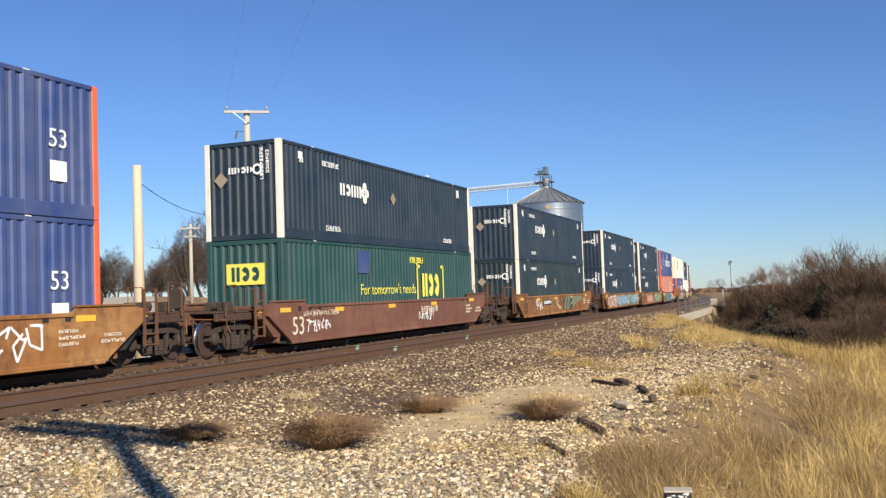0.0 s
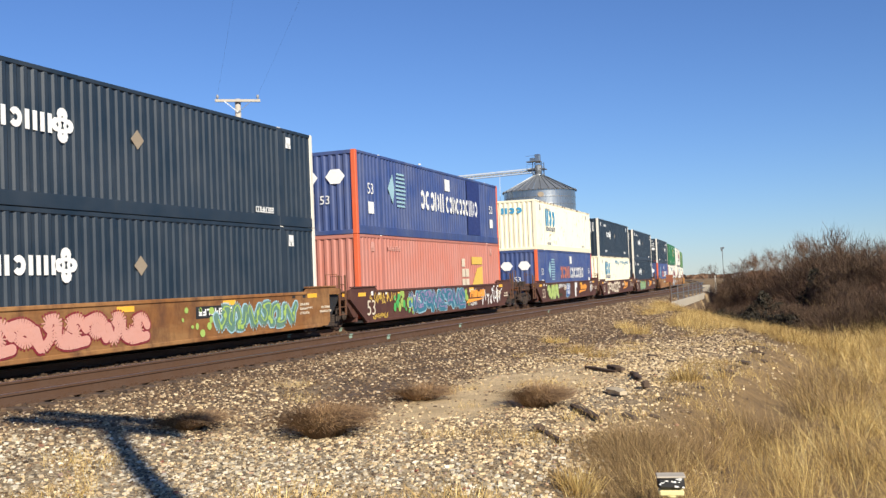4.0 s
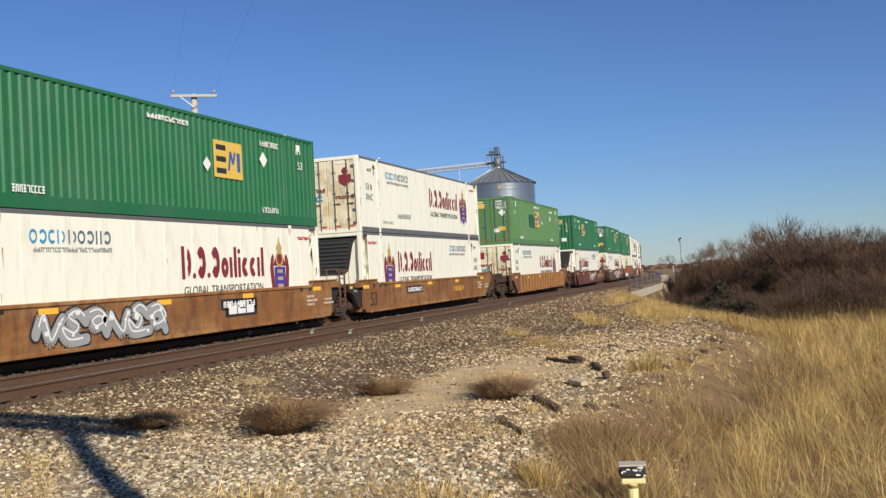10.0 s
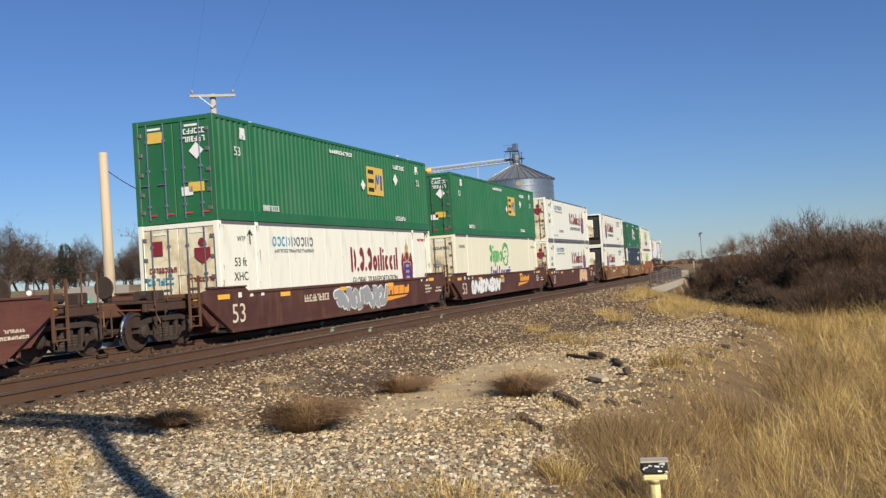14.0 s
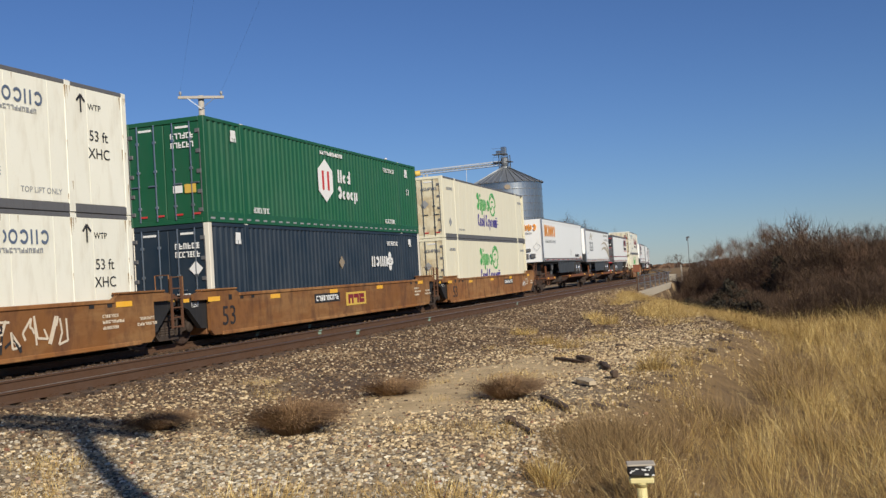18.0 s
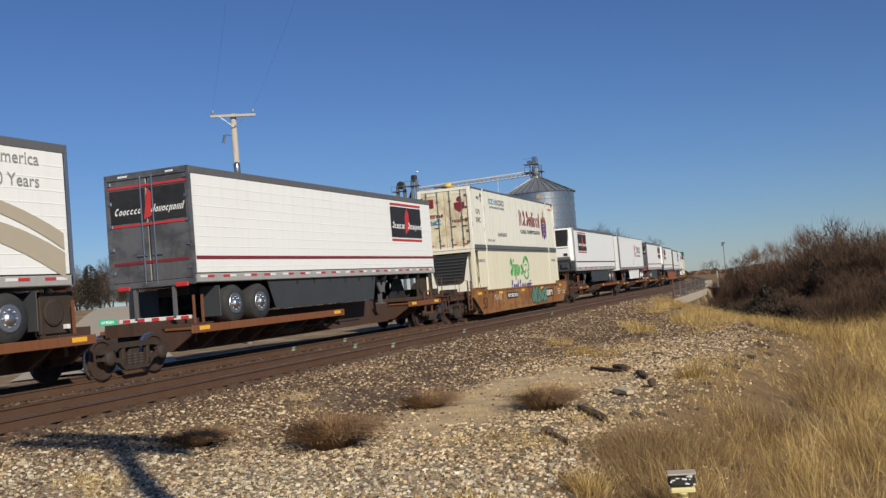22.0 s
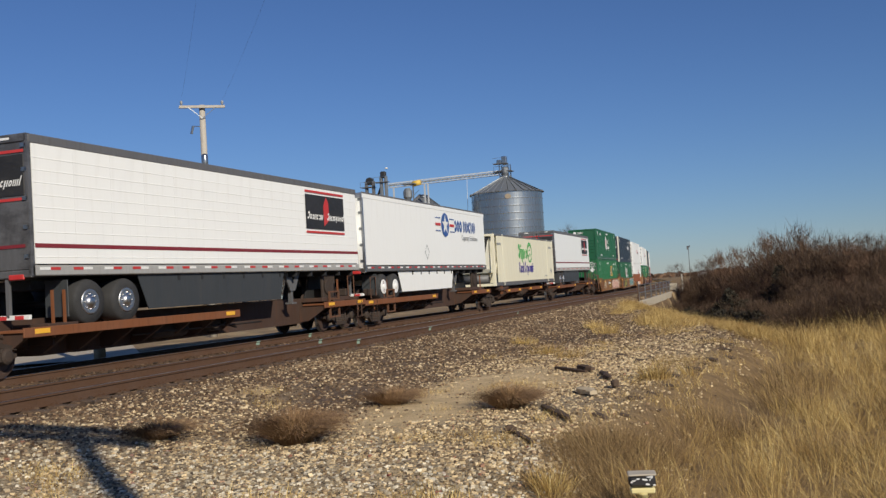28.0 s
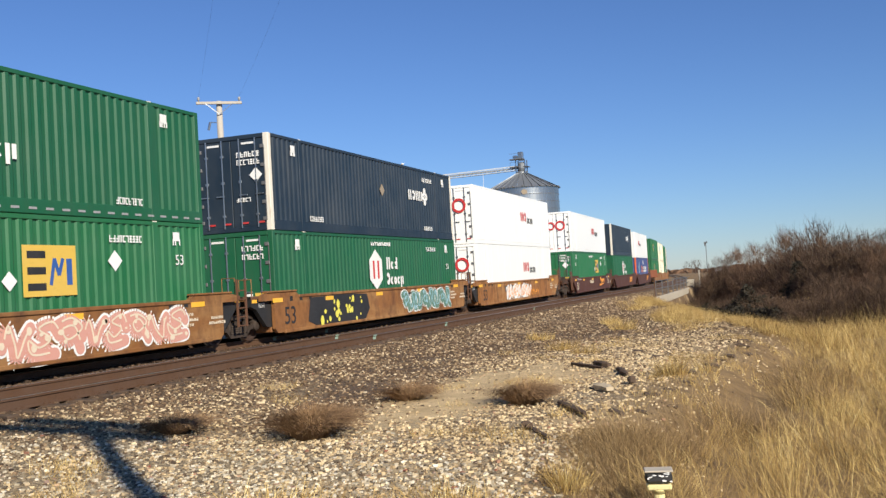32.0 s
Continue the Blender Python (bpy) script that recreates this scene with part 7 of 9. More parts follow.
M["straw"] = island_material("golden_dry_grass", [(0.0, (0.20, 0.118, 0.038)), (0.3, (0.46, 0.312, 0.105)), (0.7, (0.73, 0.53, 0.195)), (1.0, (0.95, 0.79, 0.40))], 0.7, 0, 6.0, patch=(0.9, (0.48, 0.40, 0.30), (1.12, 1.1, 1.04)))
M["stalk"] = island_material("brown_weed_stalks", [(0.0, (0.10, 0.060, 0.026)), (0.5, (0.25, 0.155, 0.068)), (1.0, (0.50, 0.35, 0.16))], 0.85, 0, 6.0)
M["bush"] = island_material("red_brown_weed_stalks", [(0.0, (0.13, 0.070, 0.033)), (0.5, (0.28, 0.160, 0.076)), (1.0, (0.46, 0.30, 0.15))], 0.85, 0, 6.0)
M["twig"] = island_material("bare_twigs", [(0.0, (0.034, 0.019, 0.012)), (0.5, (0.088, 0.052, 0.031)), (1.0, (0.19, 0.12, 0.073))], 0.9, 0, 4.0)
M["twig_red"] = island_material("reddish_bare_twigs", [(0.0, (0.055, 0.029, 0.018)), (0.5, (0.135, 0.076, 0.046)), (1.0, (0.25, 0.148, 0.09))], 0.9, 0, 4.0)
M["twig_tree"] = island_material("brown_tree_twigs", [(0.0, (0.035, 0.023, 0.017)), (0.5, (0.085, 0.057, 0.041)), (1.0, (0.16, 0.108, 0.076))], 0.9, 0, 4.0)
M["cedar"] = island_material("dark_cedar_sprays", [(0.0, (0.012, 0.0105, 0.007)), (0.6, (0.032, 0.027, 0.016)), (1.0, (0.070, 0.054, 0.032))], 0.9, 0, 4.0)

rng = np.random.default_rng(7)


def fast_mesh(name, verts, faces, material):
    me = bpy.data.meshes.new(name)
    me.from_pydata(verts.reshape(-1, 3).tolist(), [], faces.tolist())
    me.materials.append(M[material])
    return me


def stones(name, pts, sizes, material, label):
    """Many small broken stones, each a squashed, twisted block."""
    n = len(pts)
    cube = np.array([(x, y, z) for x in (-1, 1) for y in (-1, 1) for z in (-1, 1)], float)
    v = cube[None] * (0.72 + 0.5 * rng.random((n, 8, 3)))
    v *= np.stack([0.8 + 0.6 * rng.random(n), 0.7 + 0.5 * rng.random(n), 0.45 + 0.4 * rng.random(n)], 1)[:, None, :]
    a, b = rng.random(n) * 6.283, (rng.random(n) - 0.5) * 1.2
    ca, sa, cb, sb = np.cos(a), np.sin(a), np.cos(b), np.sin(b)
    y2, z2 = v[..., 1] * cb[:, None] - v[..., 2] * sb[:, None], v[..., 1] * sb[:, None] + v[..., 2] * cb[:, None]
    x2 = v[..., 0] * ca[:, None] - y2 * sa[:, None]
    y3 = v[..., 0] * sa[:, None] + y2 * ca[:, None]
    v = np.stack([x2, y3, z2], -1) * sizes[:, None, None] + pts[:, None, :]
    f = np.array([(0, 1, 3, 2), (4, 6, 7, 5), (0, 4, 5, 1), (2, 3, 7, 6), (1, 5, 7, 3)])
    faces = (f[None] + 8 * np.arange(n)[:, None, None]).reshape(-1, 4)
    tagged(new(name, fast_mesh(name, v, faces, material)), label, "gravel", kind="stuff")


def zone_brown(x, y):
    q = x - TRACK_X - bend(y)[0]
    w = 0.9 * noise.noise((x * 0.3, y * 0.3, 7.0)) + 0.5 * noise.noise((x * 0.9, y * 0.9, 2.0))
    return min(1.0, 1 - smooth(6.5, 12.5, q + w + max(0.0, 18 - y) * 0.28) + stain(x, y) + 0.65 * smooth(19, 28, y + 5 * w))


def scatter_gravel():
    pale, brown, grey = [], [], []
    while len(pale) + len(brown) + len(grey) < 90000:
        y = 5.0 + 45.0 * rng.random() ** 2.4
        x = -10.75 + 11.5 * rng.random()
        e = x - edge_x(y)
        if e > 1.2 or rng.random() < smooth(-0.6, 1.0, e + 0.4 * noise.noise((x, y, 1.0))):
            continue
        if y > 11.5 and rng.random() < 0.78 * smooth(-1.7, -0.2, e + 0.5 * noise.noise((x * 0.8, y * 0.5, 33.0))):
            continue
        bare = noise.noise((x * 0.45, y * 0.45, 0.0))
        if (bare > 0.30 and rng.random() < 0.5) or rng.random() < 0.95 * sandy(x, y):
            continue
        z = ground_z(x, y) + 0.005
        r = (0.008 + 0.012 * rng.random() ** 2.2) * (1.0 + 0.014 * y)
        worn = 0.7 - 0.7 * smooth(8.4, 10.8, y + 1.8 * noise.noise((x * 0.7, y * 0.7, 80.0)))
        (brown if rng.random() < zone_brown(x, y) else grey if rng.random() < worn else pale).append((x, y, z, r))
    for _ in range(7000):
        y = 44.0 + 30.0 * rng.random()
        x = TRACK_X + bend(y)[0] + 5.0 + 2.2 * rng.random()
        brown.append((x, y, ground_z(x, y) + 0.005, 0.02 + 0.02 * rng.random()))
    for name, rows, mat, lab in (("gravel", pale, "gravel", "loose pale limestone gravel beside the tracks"), ("gravel", grey, "grey_gravel", "loose grey weathered gravel mixed with pale stones"), ("ballast", brown, "ballast", "brown crushed-stone ballast at the foot of the rails")):
        a = np.array(rows)
        stones(name, a[:, :3], a[:, 3], mat, lab)
    bed = []
    while len(bed) < 6000:
        y = 8.0 + 60.0 * rng.random() ** 1.8
        q = -1.6 + 7.0 * rng.random()
        x = TRACK_X + bend(y)[0] + q
        if min(abs(q - s) for s in (-0.75, 0.75, 3.25, 4.75)) < 0.10:
            continue
        bed.append((x, y, fall(y) - 0.185 + 0.02 * rng.random(), 0.02 + 0.018 * rng.random()))
    a = np.array(bed)
    stones("ballast", a[:, :3], a[:, 3], "bed_ballast", "dark stained ballast between the rails")


scatter_gravel()


def blades(pts, height, width, lean, curl, turn, fine):
    """Curved tapering blades: arrays of vertices and faces. fine: three steps to the tip in place of two."""
    n = len(pts)
    d = np.stack([np.cos(turn), np.sin(turn), np.zeros(n)], 1)
    face = rng.random(n) * 6.283
    w = np.stack([np.cos(face), np.sin(face), np.zeros(n)], 1) * (width / 2)[:, None]
    h = height[:, None]
    up = np.array([0, 0, 1.0])
    le, cu = lean[:, None], curl[:, None]
    lvl = []
    steps = ((0.0, 1.0), (0.4, 0.9), (0.75, 0.6)) if fine else ((0.0, 1.0), (0.6, 0.8))
    for t, k in steps:
        c = pts + up * h * (t - 0.25 * cu * t * t) + d * h * (le * t + cu * t * t)
        lvl += [c - w * k, c + w * k]
    tip = pts + up * h * (1 - 0.45 * cu) + d * h * (le + cu)
    m = 2 * len(steps) + 1
    v = np.stack(lvl + [tip], 1)
    base = m * np.arange(n)[:, None]
    quads = [q for k in range(len(steps) - 1) for q in (base + np.array([[2 * k, 2 * k + 1, 2 * k + 3, 2 * k + 2]])).tolist()]
    return v, quads, (base + np.array([[m - 3, m - 2, m - 1]])).tolist()


def grass_object(name, rows, material, label, lean=0.16, curl=0.35, category="grass", near=22.0):
    """Rows: place, height, width, direction in which the blade leans."""
    a = np.array(rows)
    vs, fs, n0 = [], [], 0
    for fine in (True, False):
        b = a[a[:, 1] < near] if fine else a[a[:, 1] >= near]
        n = len(b)
        if not n:
            continue
        v, q, t = blades(b[:, :3], b[:, 3], b[:, 4], lean * (0.2 + 1.2 * rng.random(n)), curl * rng.random(n) ** 1.3, b[:, 5], fine)
        vs += v.reshape(-1, 3).tolist()
        fs += [tuple(i + n0 for i in f) for f in q + t]
        n0 = len(vs)
    me = bpy.data.meshes.new(name)
    me.from_pydata(vs, [], fs)
    me.materials.append(M[material])
    return tagged(new(name, me), label, category, kind="stuff")


def clump(out, cx, cy, r, n, tall, width):
    """A tuft: blades lean away from its middle and with the wind."""
    wind = 2.6 + 1.2 * noise.noise((cx * 0.3, cy * 0.3, 60.0))
    for _ in range(n):
        ox, oy = rng.normal(0, r), rng.normal(0, r)
        turn = math.atan2(oy + 0.25 * r * math.sin(wind), ox + 0.25 * r * math.cos(wind)) + rng.normal(0, 0.7)
        x, y = cx + ox, cy + oy
        out.append((x, y, ground_z(x, y) - 0.02, tall * (0.45 + 0.7 * rng.random()), width * (0.7 + 0.7 * rng.random()), turn))


WEED_X = ((7.4, -1.5), (8.3, -1.8), (9.2, -2.15), (9.9, -2.35), (10.6, -2.4), (11.4, -2.2), (12.2, -1.9), (13.2, -1.7), (15.0, -1.1), (17.0, -0.6))
GOLD_X = ((6.0, -0.9), (8.3, -1.1), (9.5, -1.2), (11.0, -1.15), (12.5, -1.1), (14.0, -0.78), (16.0, -0.2), (19.0, 0.15), (22.0, 0.3), (25.0, 0.0), (29.0, -1.2), (34.0, -3.0), (40.0, -4.4), (50.0, -6.6), (56.0, -8.0), (70.0, -9.0))


def along(rows, y):
    return float(np.interp(y, [a for a, _ in rows], [b for _, b in rows]))


def grow_grass():
    gold, brown, short = [], [], []
    while len(gold) < 146000:
        y = 7.6 + 58 * rng.random() ** 1.8
        e = -0.6 + 27 * rng.random() ** 1.55
        x = along(GOLD_X, y) + e
        if rng.random() > smooth(-0.5, 0.7, e + 0.7 * noise.noise((x * 0.7, y * 0.5, 11.0))) * (0.2 + 0.8 * smooth(-0.25, 0.2, noise.noise((x * 0.8, y * 0.8, 4.0)))):
            continue
        if y > 56 and x < -5.5:
            continue
        tall = (0.62 + 0.35 * rng.random()) * (0.95 + 0.75 * noise.noise((x * 0.5, y * 0.5, 9.0))) * (0.62 + 0.38 * smooth(0.0, 2.2, e) + 0.2 * smooth(4, 9, e))
        if y > 26:
            tall *= 1.0 - 0.5 * smooth(26, 34, y) * (1 - smooth(1.5, 5.0, e))
        clump(gold, x, y, 0.045 + 0.05 * rng.random() + 0.0018 * y, 30, max(0.2, tall * 1.08), 0.00185 * (1 + 0.058 * y))
    n = 0
    while n < 26000:  # the short pale growth on the shoulder before the bridge
        y = 27 + 33 * rng.random()
        e = -2.3 + 4.2 * rng.random()
        x = along(GOLD_X, y) + e
        strip = noise.noise((x * 0.75 + y * 0.10, y * 0.10, 21.0)) + 0.35 * noise.noise((x * 1.6, y * 0.7, 22.0))
        if rng.random() > smooth(-0.12, 0.22, strip + 0.28 * e + 0.24) or (y > 58 and x < -8.2):
            continue
        clump(gold, x, y, 0.17, 16, 0.26 + 0.26 * rng.random(), 0.0058)
        n += 16
    while len(brown) < 12500:
        y = 7.8 + 3.9 * rng.random()
        e = 0.95 * rng.random()
        x = along(WEED_X, y) + e
        if rng.random() < smooth(-0.3, 0.2, noise.noise((x * 0.9, y * 0.9, 90.0)) + 0.1 + 0.2 * e):
            clump(brown, x, y, 0.11, 16, (0.22 + 0.24 * smooth(0.0, 0.6, e)) * (0.7 + 0.5 * rng.random()), 0.0028)
    while len(brown) < 15500:  # thin brown stems down in the gully
        y = 12.5 + 9.0 * rng.random()
        x = along(GOLD_X, y) - 0.55 + 1.1 * rng.random()
        if rng.random() < smooth(-0.15, 0.3, noise.noise((x * 0.8, y * 0.8, 70.0))):
            clump(brown, x, y, 0.14, 14, 0.32 + 0.3 * rng.random(), 0.003 * (1 + 0.03 * y))
    while len(short) < 7500:
        y = 5.5 + 30 * rng.random() ** 1.5
        x = -10 + 9 * rng.random()
        if x > edge_x(y) + 0.5 or noise.noise((x * 0.8, y * 0.8, 31.0)) < 0.30 or zone_brown(x, y) > 0.8:
            continue
        short.append((x, y, ground_z(x, y) - 0.01, 0.05 + 0.11 * rng.random(), 0.004, rng.random() * 6.283))
    while len(short) < 10500:
        y = 11.8 + 16 * rng.random()
        x = edge_x(y) - 1.3 + 2.6 * rng.random()
        if noise.noise((x * 0.9, y * 0.6, 35.0)) < 0.02:
            continue
        for _ in range(8):
            px, py = x + rng.normal(0, 0.09), y + rng.normal(0, 0.09)
            short.append((px, py, ground_z(px, py) - 0.01, 0.06 + 0.13 * rng.random(), 0.005, rng.random() * 6.283))
    for cx, cy, r, n, h in ((-4.2, 6.9, 0.6, 330, 0.22), (-2.7, 7.3, 0.6, 280, 0.20), (-3.4, 6.7, 0.5, 220, 0.20), (-2.15, 8.75, 0.22, 420, 0.26), (-2.4, 6.9, 0.5, 220, 0.18), (-2.1, 16.7, 0.24, 380, 0.34), (-1.6, 17.6, 0.2, 120, 0.24),
                            (-5.42, 22.7, 0.4, 320, 0.28), (-4.64, 21.6, 0.35, 240, 0.22), (-5.2, 30.0, 0.4, 350, 0.45), (-6.85, 26.0, 0.4, 300, 0.25), (-6.2, 33.0, 0.3, 250, 0.35)):
        for _ in range(n):
            a, d = rng.random() * 6.283, r * rng.random() ** 0.8
            x, y = cx + d * math.cos(a), cy + d * math.sin(a)
            short.append((x, y, ground_z(x, y) - 0.01, h * (0.4 + 0.8 * rng.random()), 0.0042 + 0.0001 * y, a + rng.normal(0, 0.6)))
    grass_object("tall_grass", gold, "straw", "tall golden dry grass on the bank and verge", 0.34, 1.25)
    grass_object("weeds", brown, "stalk", "brown dry weeds at the edge of the gravel", 0.5, 0.6, "weeds")
    grass_object("short_grass", short, "straw", "short straw-coloured tufts in the gravel", 0.5, 0.5)


grow_grass()


def bush(x, y, r, h, n, label="low round brown dry weed in the gravel"):
    """A low round weed of fine curved stalks."""
    a, el = rng.random(n) * 6.283, rng.random(n) ** 0.6
    rows = np.stack([x + 0.25 * r * np.cos(a) * rng.random(n), y + 0.25 * r * np.sin(a) * rng.random(n), np.full(n, ground_z(x, y) - 0.02)], 1)
    g = Geo()
    for i in range(n):
        L = h * (0.6 + 0.6 * rng.random())
        out = Vector((math.cos(a[i]) * r * el[i], math.sin(a[i]) * r * el[i], 0))
        p0 = Vector(rows[i])
        p1 = p0 + out * 0.5 + Vector((0, 0, L * 0.6))
        p2 = p0 + out * (0.8 + 0.5 * rng.random()) + Vector((0, 0, L * (1.05 - 0.45 * el[i])))
        w = Vector((-math.sin(a[i]), math.cos(a[i]), 0.3)) * 0.0026
        g.add([tuple(p0 - w), tuple(p0 + w), tuple(p1 + w), tuple(p1 - w), tuple(p2)], [(0, 1, 2, 3), (3, 2, 4)])
        for _ in range(2):
            q = p1.lerp(p2, rng.random())
            q2 = q + Vector((rng.normal(), rng.normal(), rng.normal() * 0.6)) * 0.06
            g.add([tuple(q - w * 0.7), tuple(q + w * 0.7), tuple(q2)], [(0, 1, 2)])
    t = thing("dry_weed", label, "weed", "dry weeds in the gravel")
    part("foliage", g, "bush", t, kind="stuff")


for bx, by, br, bh, bn in ((-5.7, 10.4, 0.72, 0.44, 2600), (-3.75, 13.2, 0.62, 0.36, 1800), (-5.8, 13.8, 0.6, 0.28, 1200), (-7.6, 10.3, 0.55, 0.26, 1200)):
    bush(bx, by, br, bh, bn)


M["sandstone"] = paint("tan_broken_concrete", (0.52, 0.42, 0.28), 0.9, wear=(0.3, 0.22, 0.14), amount=0.5, scale=8, streak=False, bump=0.5)
M["dark_stone"] = paint("dark_brown_earth", (0.085, 0.056, 0.036), 0.95, wear=(0.17, 0.115, 0.07), amount=0.6, scale=8, streak=False, bump=0.6)


def timber(name, label, a, b, w, h, mat="tie"):
    """A splintered length of wood: a lean beam of uneven section that thins towards its ends."""
    t = thing(name, label, "debris", "debris on the gravel")
    A, B = Vector((*a, ground_z(*a) + h * 0.45 + 0.02)), Vector((*b, ground_z(*b) + h * 0.45 + 0.02))
    side = (B - A).cross(Vector((0, 0, 1))).normalized()
    g, n = Geo(), 7
    for i in range(n):
        f = i / (n - 1)
        k = (0.35 + 0.65 * math.sin(math.pi * (0.12 + 0.76 * f))) * (1 + 0.35 * noise.noise((a[0] * 3 + i, a[1], 0)))
        c = A.lerp(B, f) + side * w * 0.5 * noise.noise((i * 0.9, a[1], 4.0))
        g.v += [tuple(c + side * w * k * p * 0.5 + Vector((0, 0, h * k * q * 0.5))) for p, q in ((-1, -0.9), (0.9, -1), (1.0, 0.5), (0.1, 1.0), (-0.9, 0.7))]
    g.f = [tuple(range(4, -1, -1)), tuple(range(5 * n - 5, 5 * n))]
    g.f += [(5 * i + k, 5 * i + (k + 1) % 5, 5 * i + 5 + (k + 1) % 5, 5 * i + 5 + k) for i in range(n - 1) for k in range(5)]
    part("splintered_timber", g, mat, t)
    return t


timber("broken_tie", "dark splintered piece of an old railway tie", (-4.27, 18.5), (-3.47, 17.5), 0.08, 0.07)
timber("broken_tie", "dark splintered piece of an old railway tie", (-3.15, 17.4), (-2.85, 16.5), 0.10, 0.08)
timber("broken_tie", "short dark lump of an old railway tie", (-3.74, 18.2), (-3.38, 17.7), 0.15, 0.12)
timber("broken_tie", "dark brown broken timber on the gravel", (-3.24, 13.1), (-2.62, 12.0), 0.10, 0.075)
timber("broken_tie", "thin dark broken timber on the gravel", (-3.30, 11.4), (-2.72, 10.4), 0.06, 0.045)
timber("broken_tie", "small dark end of a broken timber on the gravel", (-3.22, 11.15), (-3.10, 11.0), 0.10, 0.09)
timber("broken_tie", "small dark end of a broken timber on the gravel", (-2.64, 15.6), (-2.58, 15.4), 0.10, 0.13)
timber("concrete_lump", "pale tan broken lump of concrete on the gravel", (-3.07, 14.85), (-2.74, 14.35), 0.19, 0.10, "sandstone")
for k, (rx, ry, rs) in enumerate(((-2.31, 12.5, 0.075), (-2.05, 12.85, 0.05), (-2.11, 14.2, 0.06), (-1.95, 14.9, 0.05), (-1.87, 17.05, 0.07), (-3.43, 21.6, 0.08), (-2.79, 20.0, 0.075), (-1.6, 18.4, 0.085), (-1.4, 20.2, 0.09), (-1.2, 22.2, 0.10), (-2.15, 8.3, 0.04), (-1.75, 15.9, 0.06), (-2.3, 18.9, 0.055), (-1.1, 21.2, 0.07), (-1.5, 19.4, 0.06), (-1.2, 23.6, 0.09))):
    g = Geo().box((0, 0, 0), (rs * 3.2, rs * 1.4, rs * 0.8), rs * 0.25)
    g.v = [tuple(Vector(p) * (1 + 0.7 * noise.noise(Vector(p) * 11 + Vector((k * 3.0, 0, 0))))) for p in g.v]
    t = thing("earth_clod", "dark brown clod of earth at the edge of the bank", "clod", "clods on the bank")
    part("clod", g, "dark_stone", t, m=pose(rx, ry, ground_z(rx, ry) + rs * 0.1, 8, 5, -30 + 14 * (k % 4)))


# ---------------------------------------------------------------- marker post
def marker_post():
    x, y = -1.22, 8.31
    z0, top = ground_z(x, y), -0.335
    t = thing("marker_post", "pale yellow plastic marker post with a worn black cap", "post")
    part("post", Geo().tube([(x, y, z0 - 0.1), (x, y, top - 0.17)], 0.045, 14).lathe([(0.045, -0.20), (0.06, -0.17), (0.075, -0.155)], 2, (x, y, top - 0.02), 14), "post_yellow", t, "", True)
    part("collar", Geo().box((0, 0, 0), (0.208, 0.145, 0.05), 0.012), "post_yellow", t, m=pose(x, y, top - 0.155, 0, 0, 12))
    part("cap", Geo().box((0, 0, 0), (0.225, 0.165, 0.085), 0.02), "black", t, "worn black cap", m=pose(x, y, top - 0.075, 0, 0, 12))
    part("cap_rim", Geo().box((0, 0, 0), (0.24, 0.178, 0.016), 0.006), "concrete", t, "pale weathered rim", m=pose(x, y, top - 0.016, 0, 0, 12))
    rnd = random.Random(77)
    bits = Geo()
    for k in range(13):
        ax, ay, r = rnd.uniform(-0.10, 0.10), rnd.choice((-1, 1)) * rnd.uniform(0.004, 0.042), rnd.uniform(0.004, 0.013)
        o = plate([(ax + r * rnd.uniform(0.6, 2.2) * math.cos(q * 1.05), ay + r * rnd.uniform(0.5, 1.0) * math.sin(q * 1.05)) for q in range(6)], 0.002)
        bits.add(o.v, o.f)
    part("worn_label", bits, "m_white", t, "flaked white label", m=pose(x + 0.02, y - 0.085, top - 0.068, 90, 0, 12), kind="stuff")


M["post_yellow"] = paint("pale_yellow_plastic", (0.74, 0.64, 0.30), 0.5, wear=(0.4, 0.3, 0.15), amount=0.3, scale=4)
marker_post()


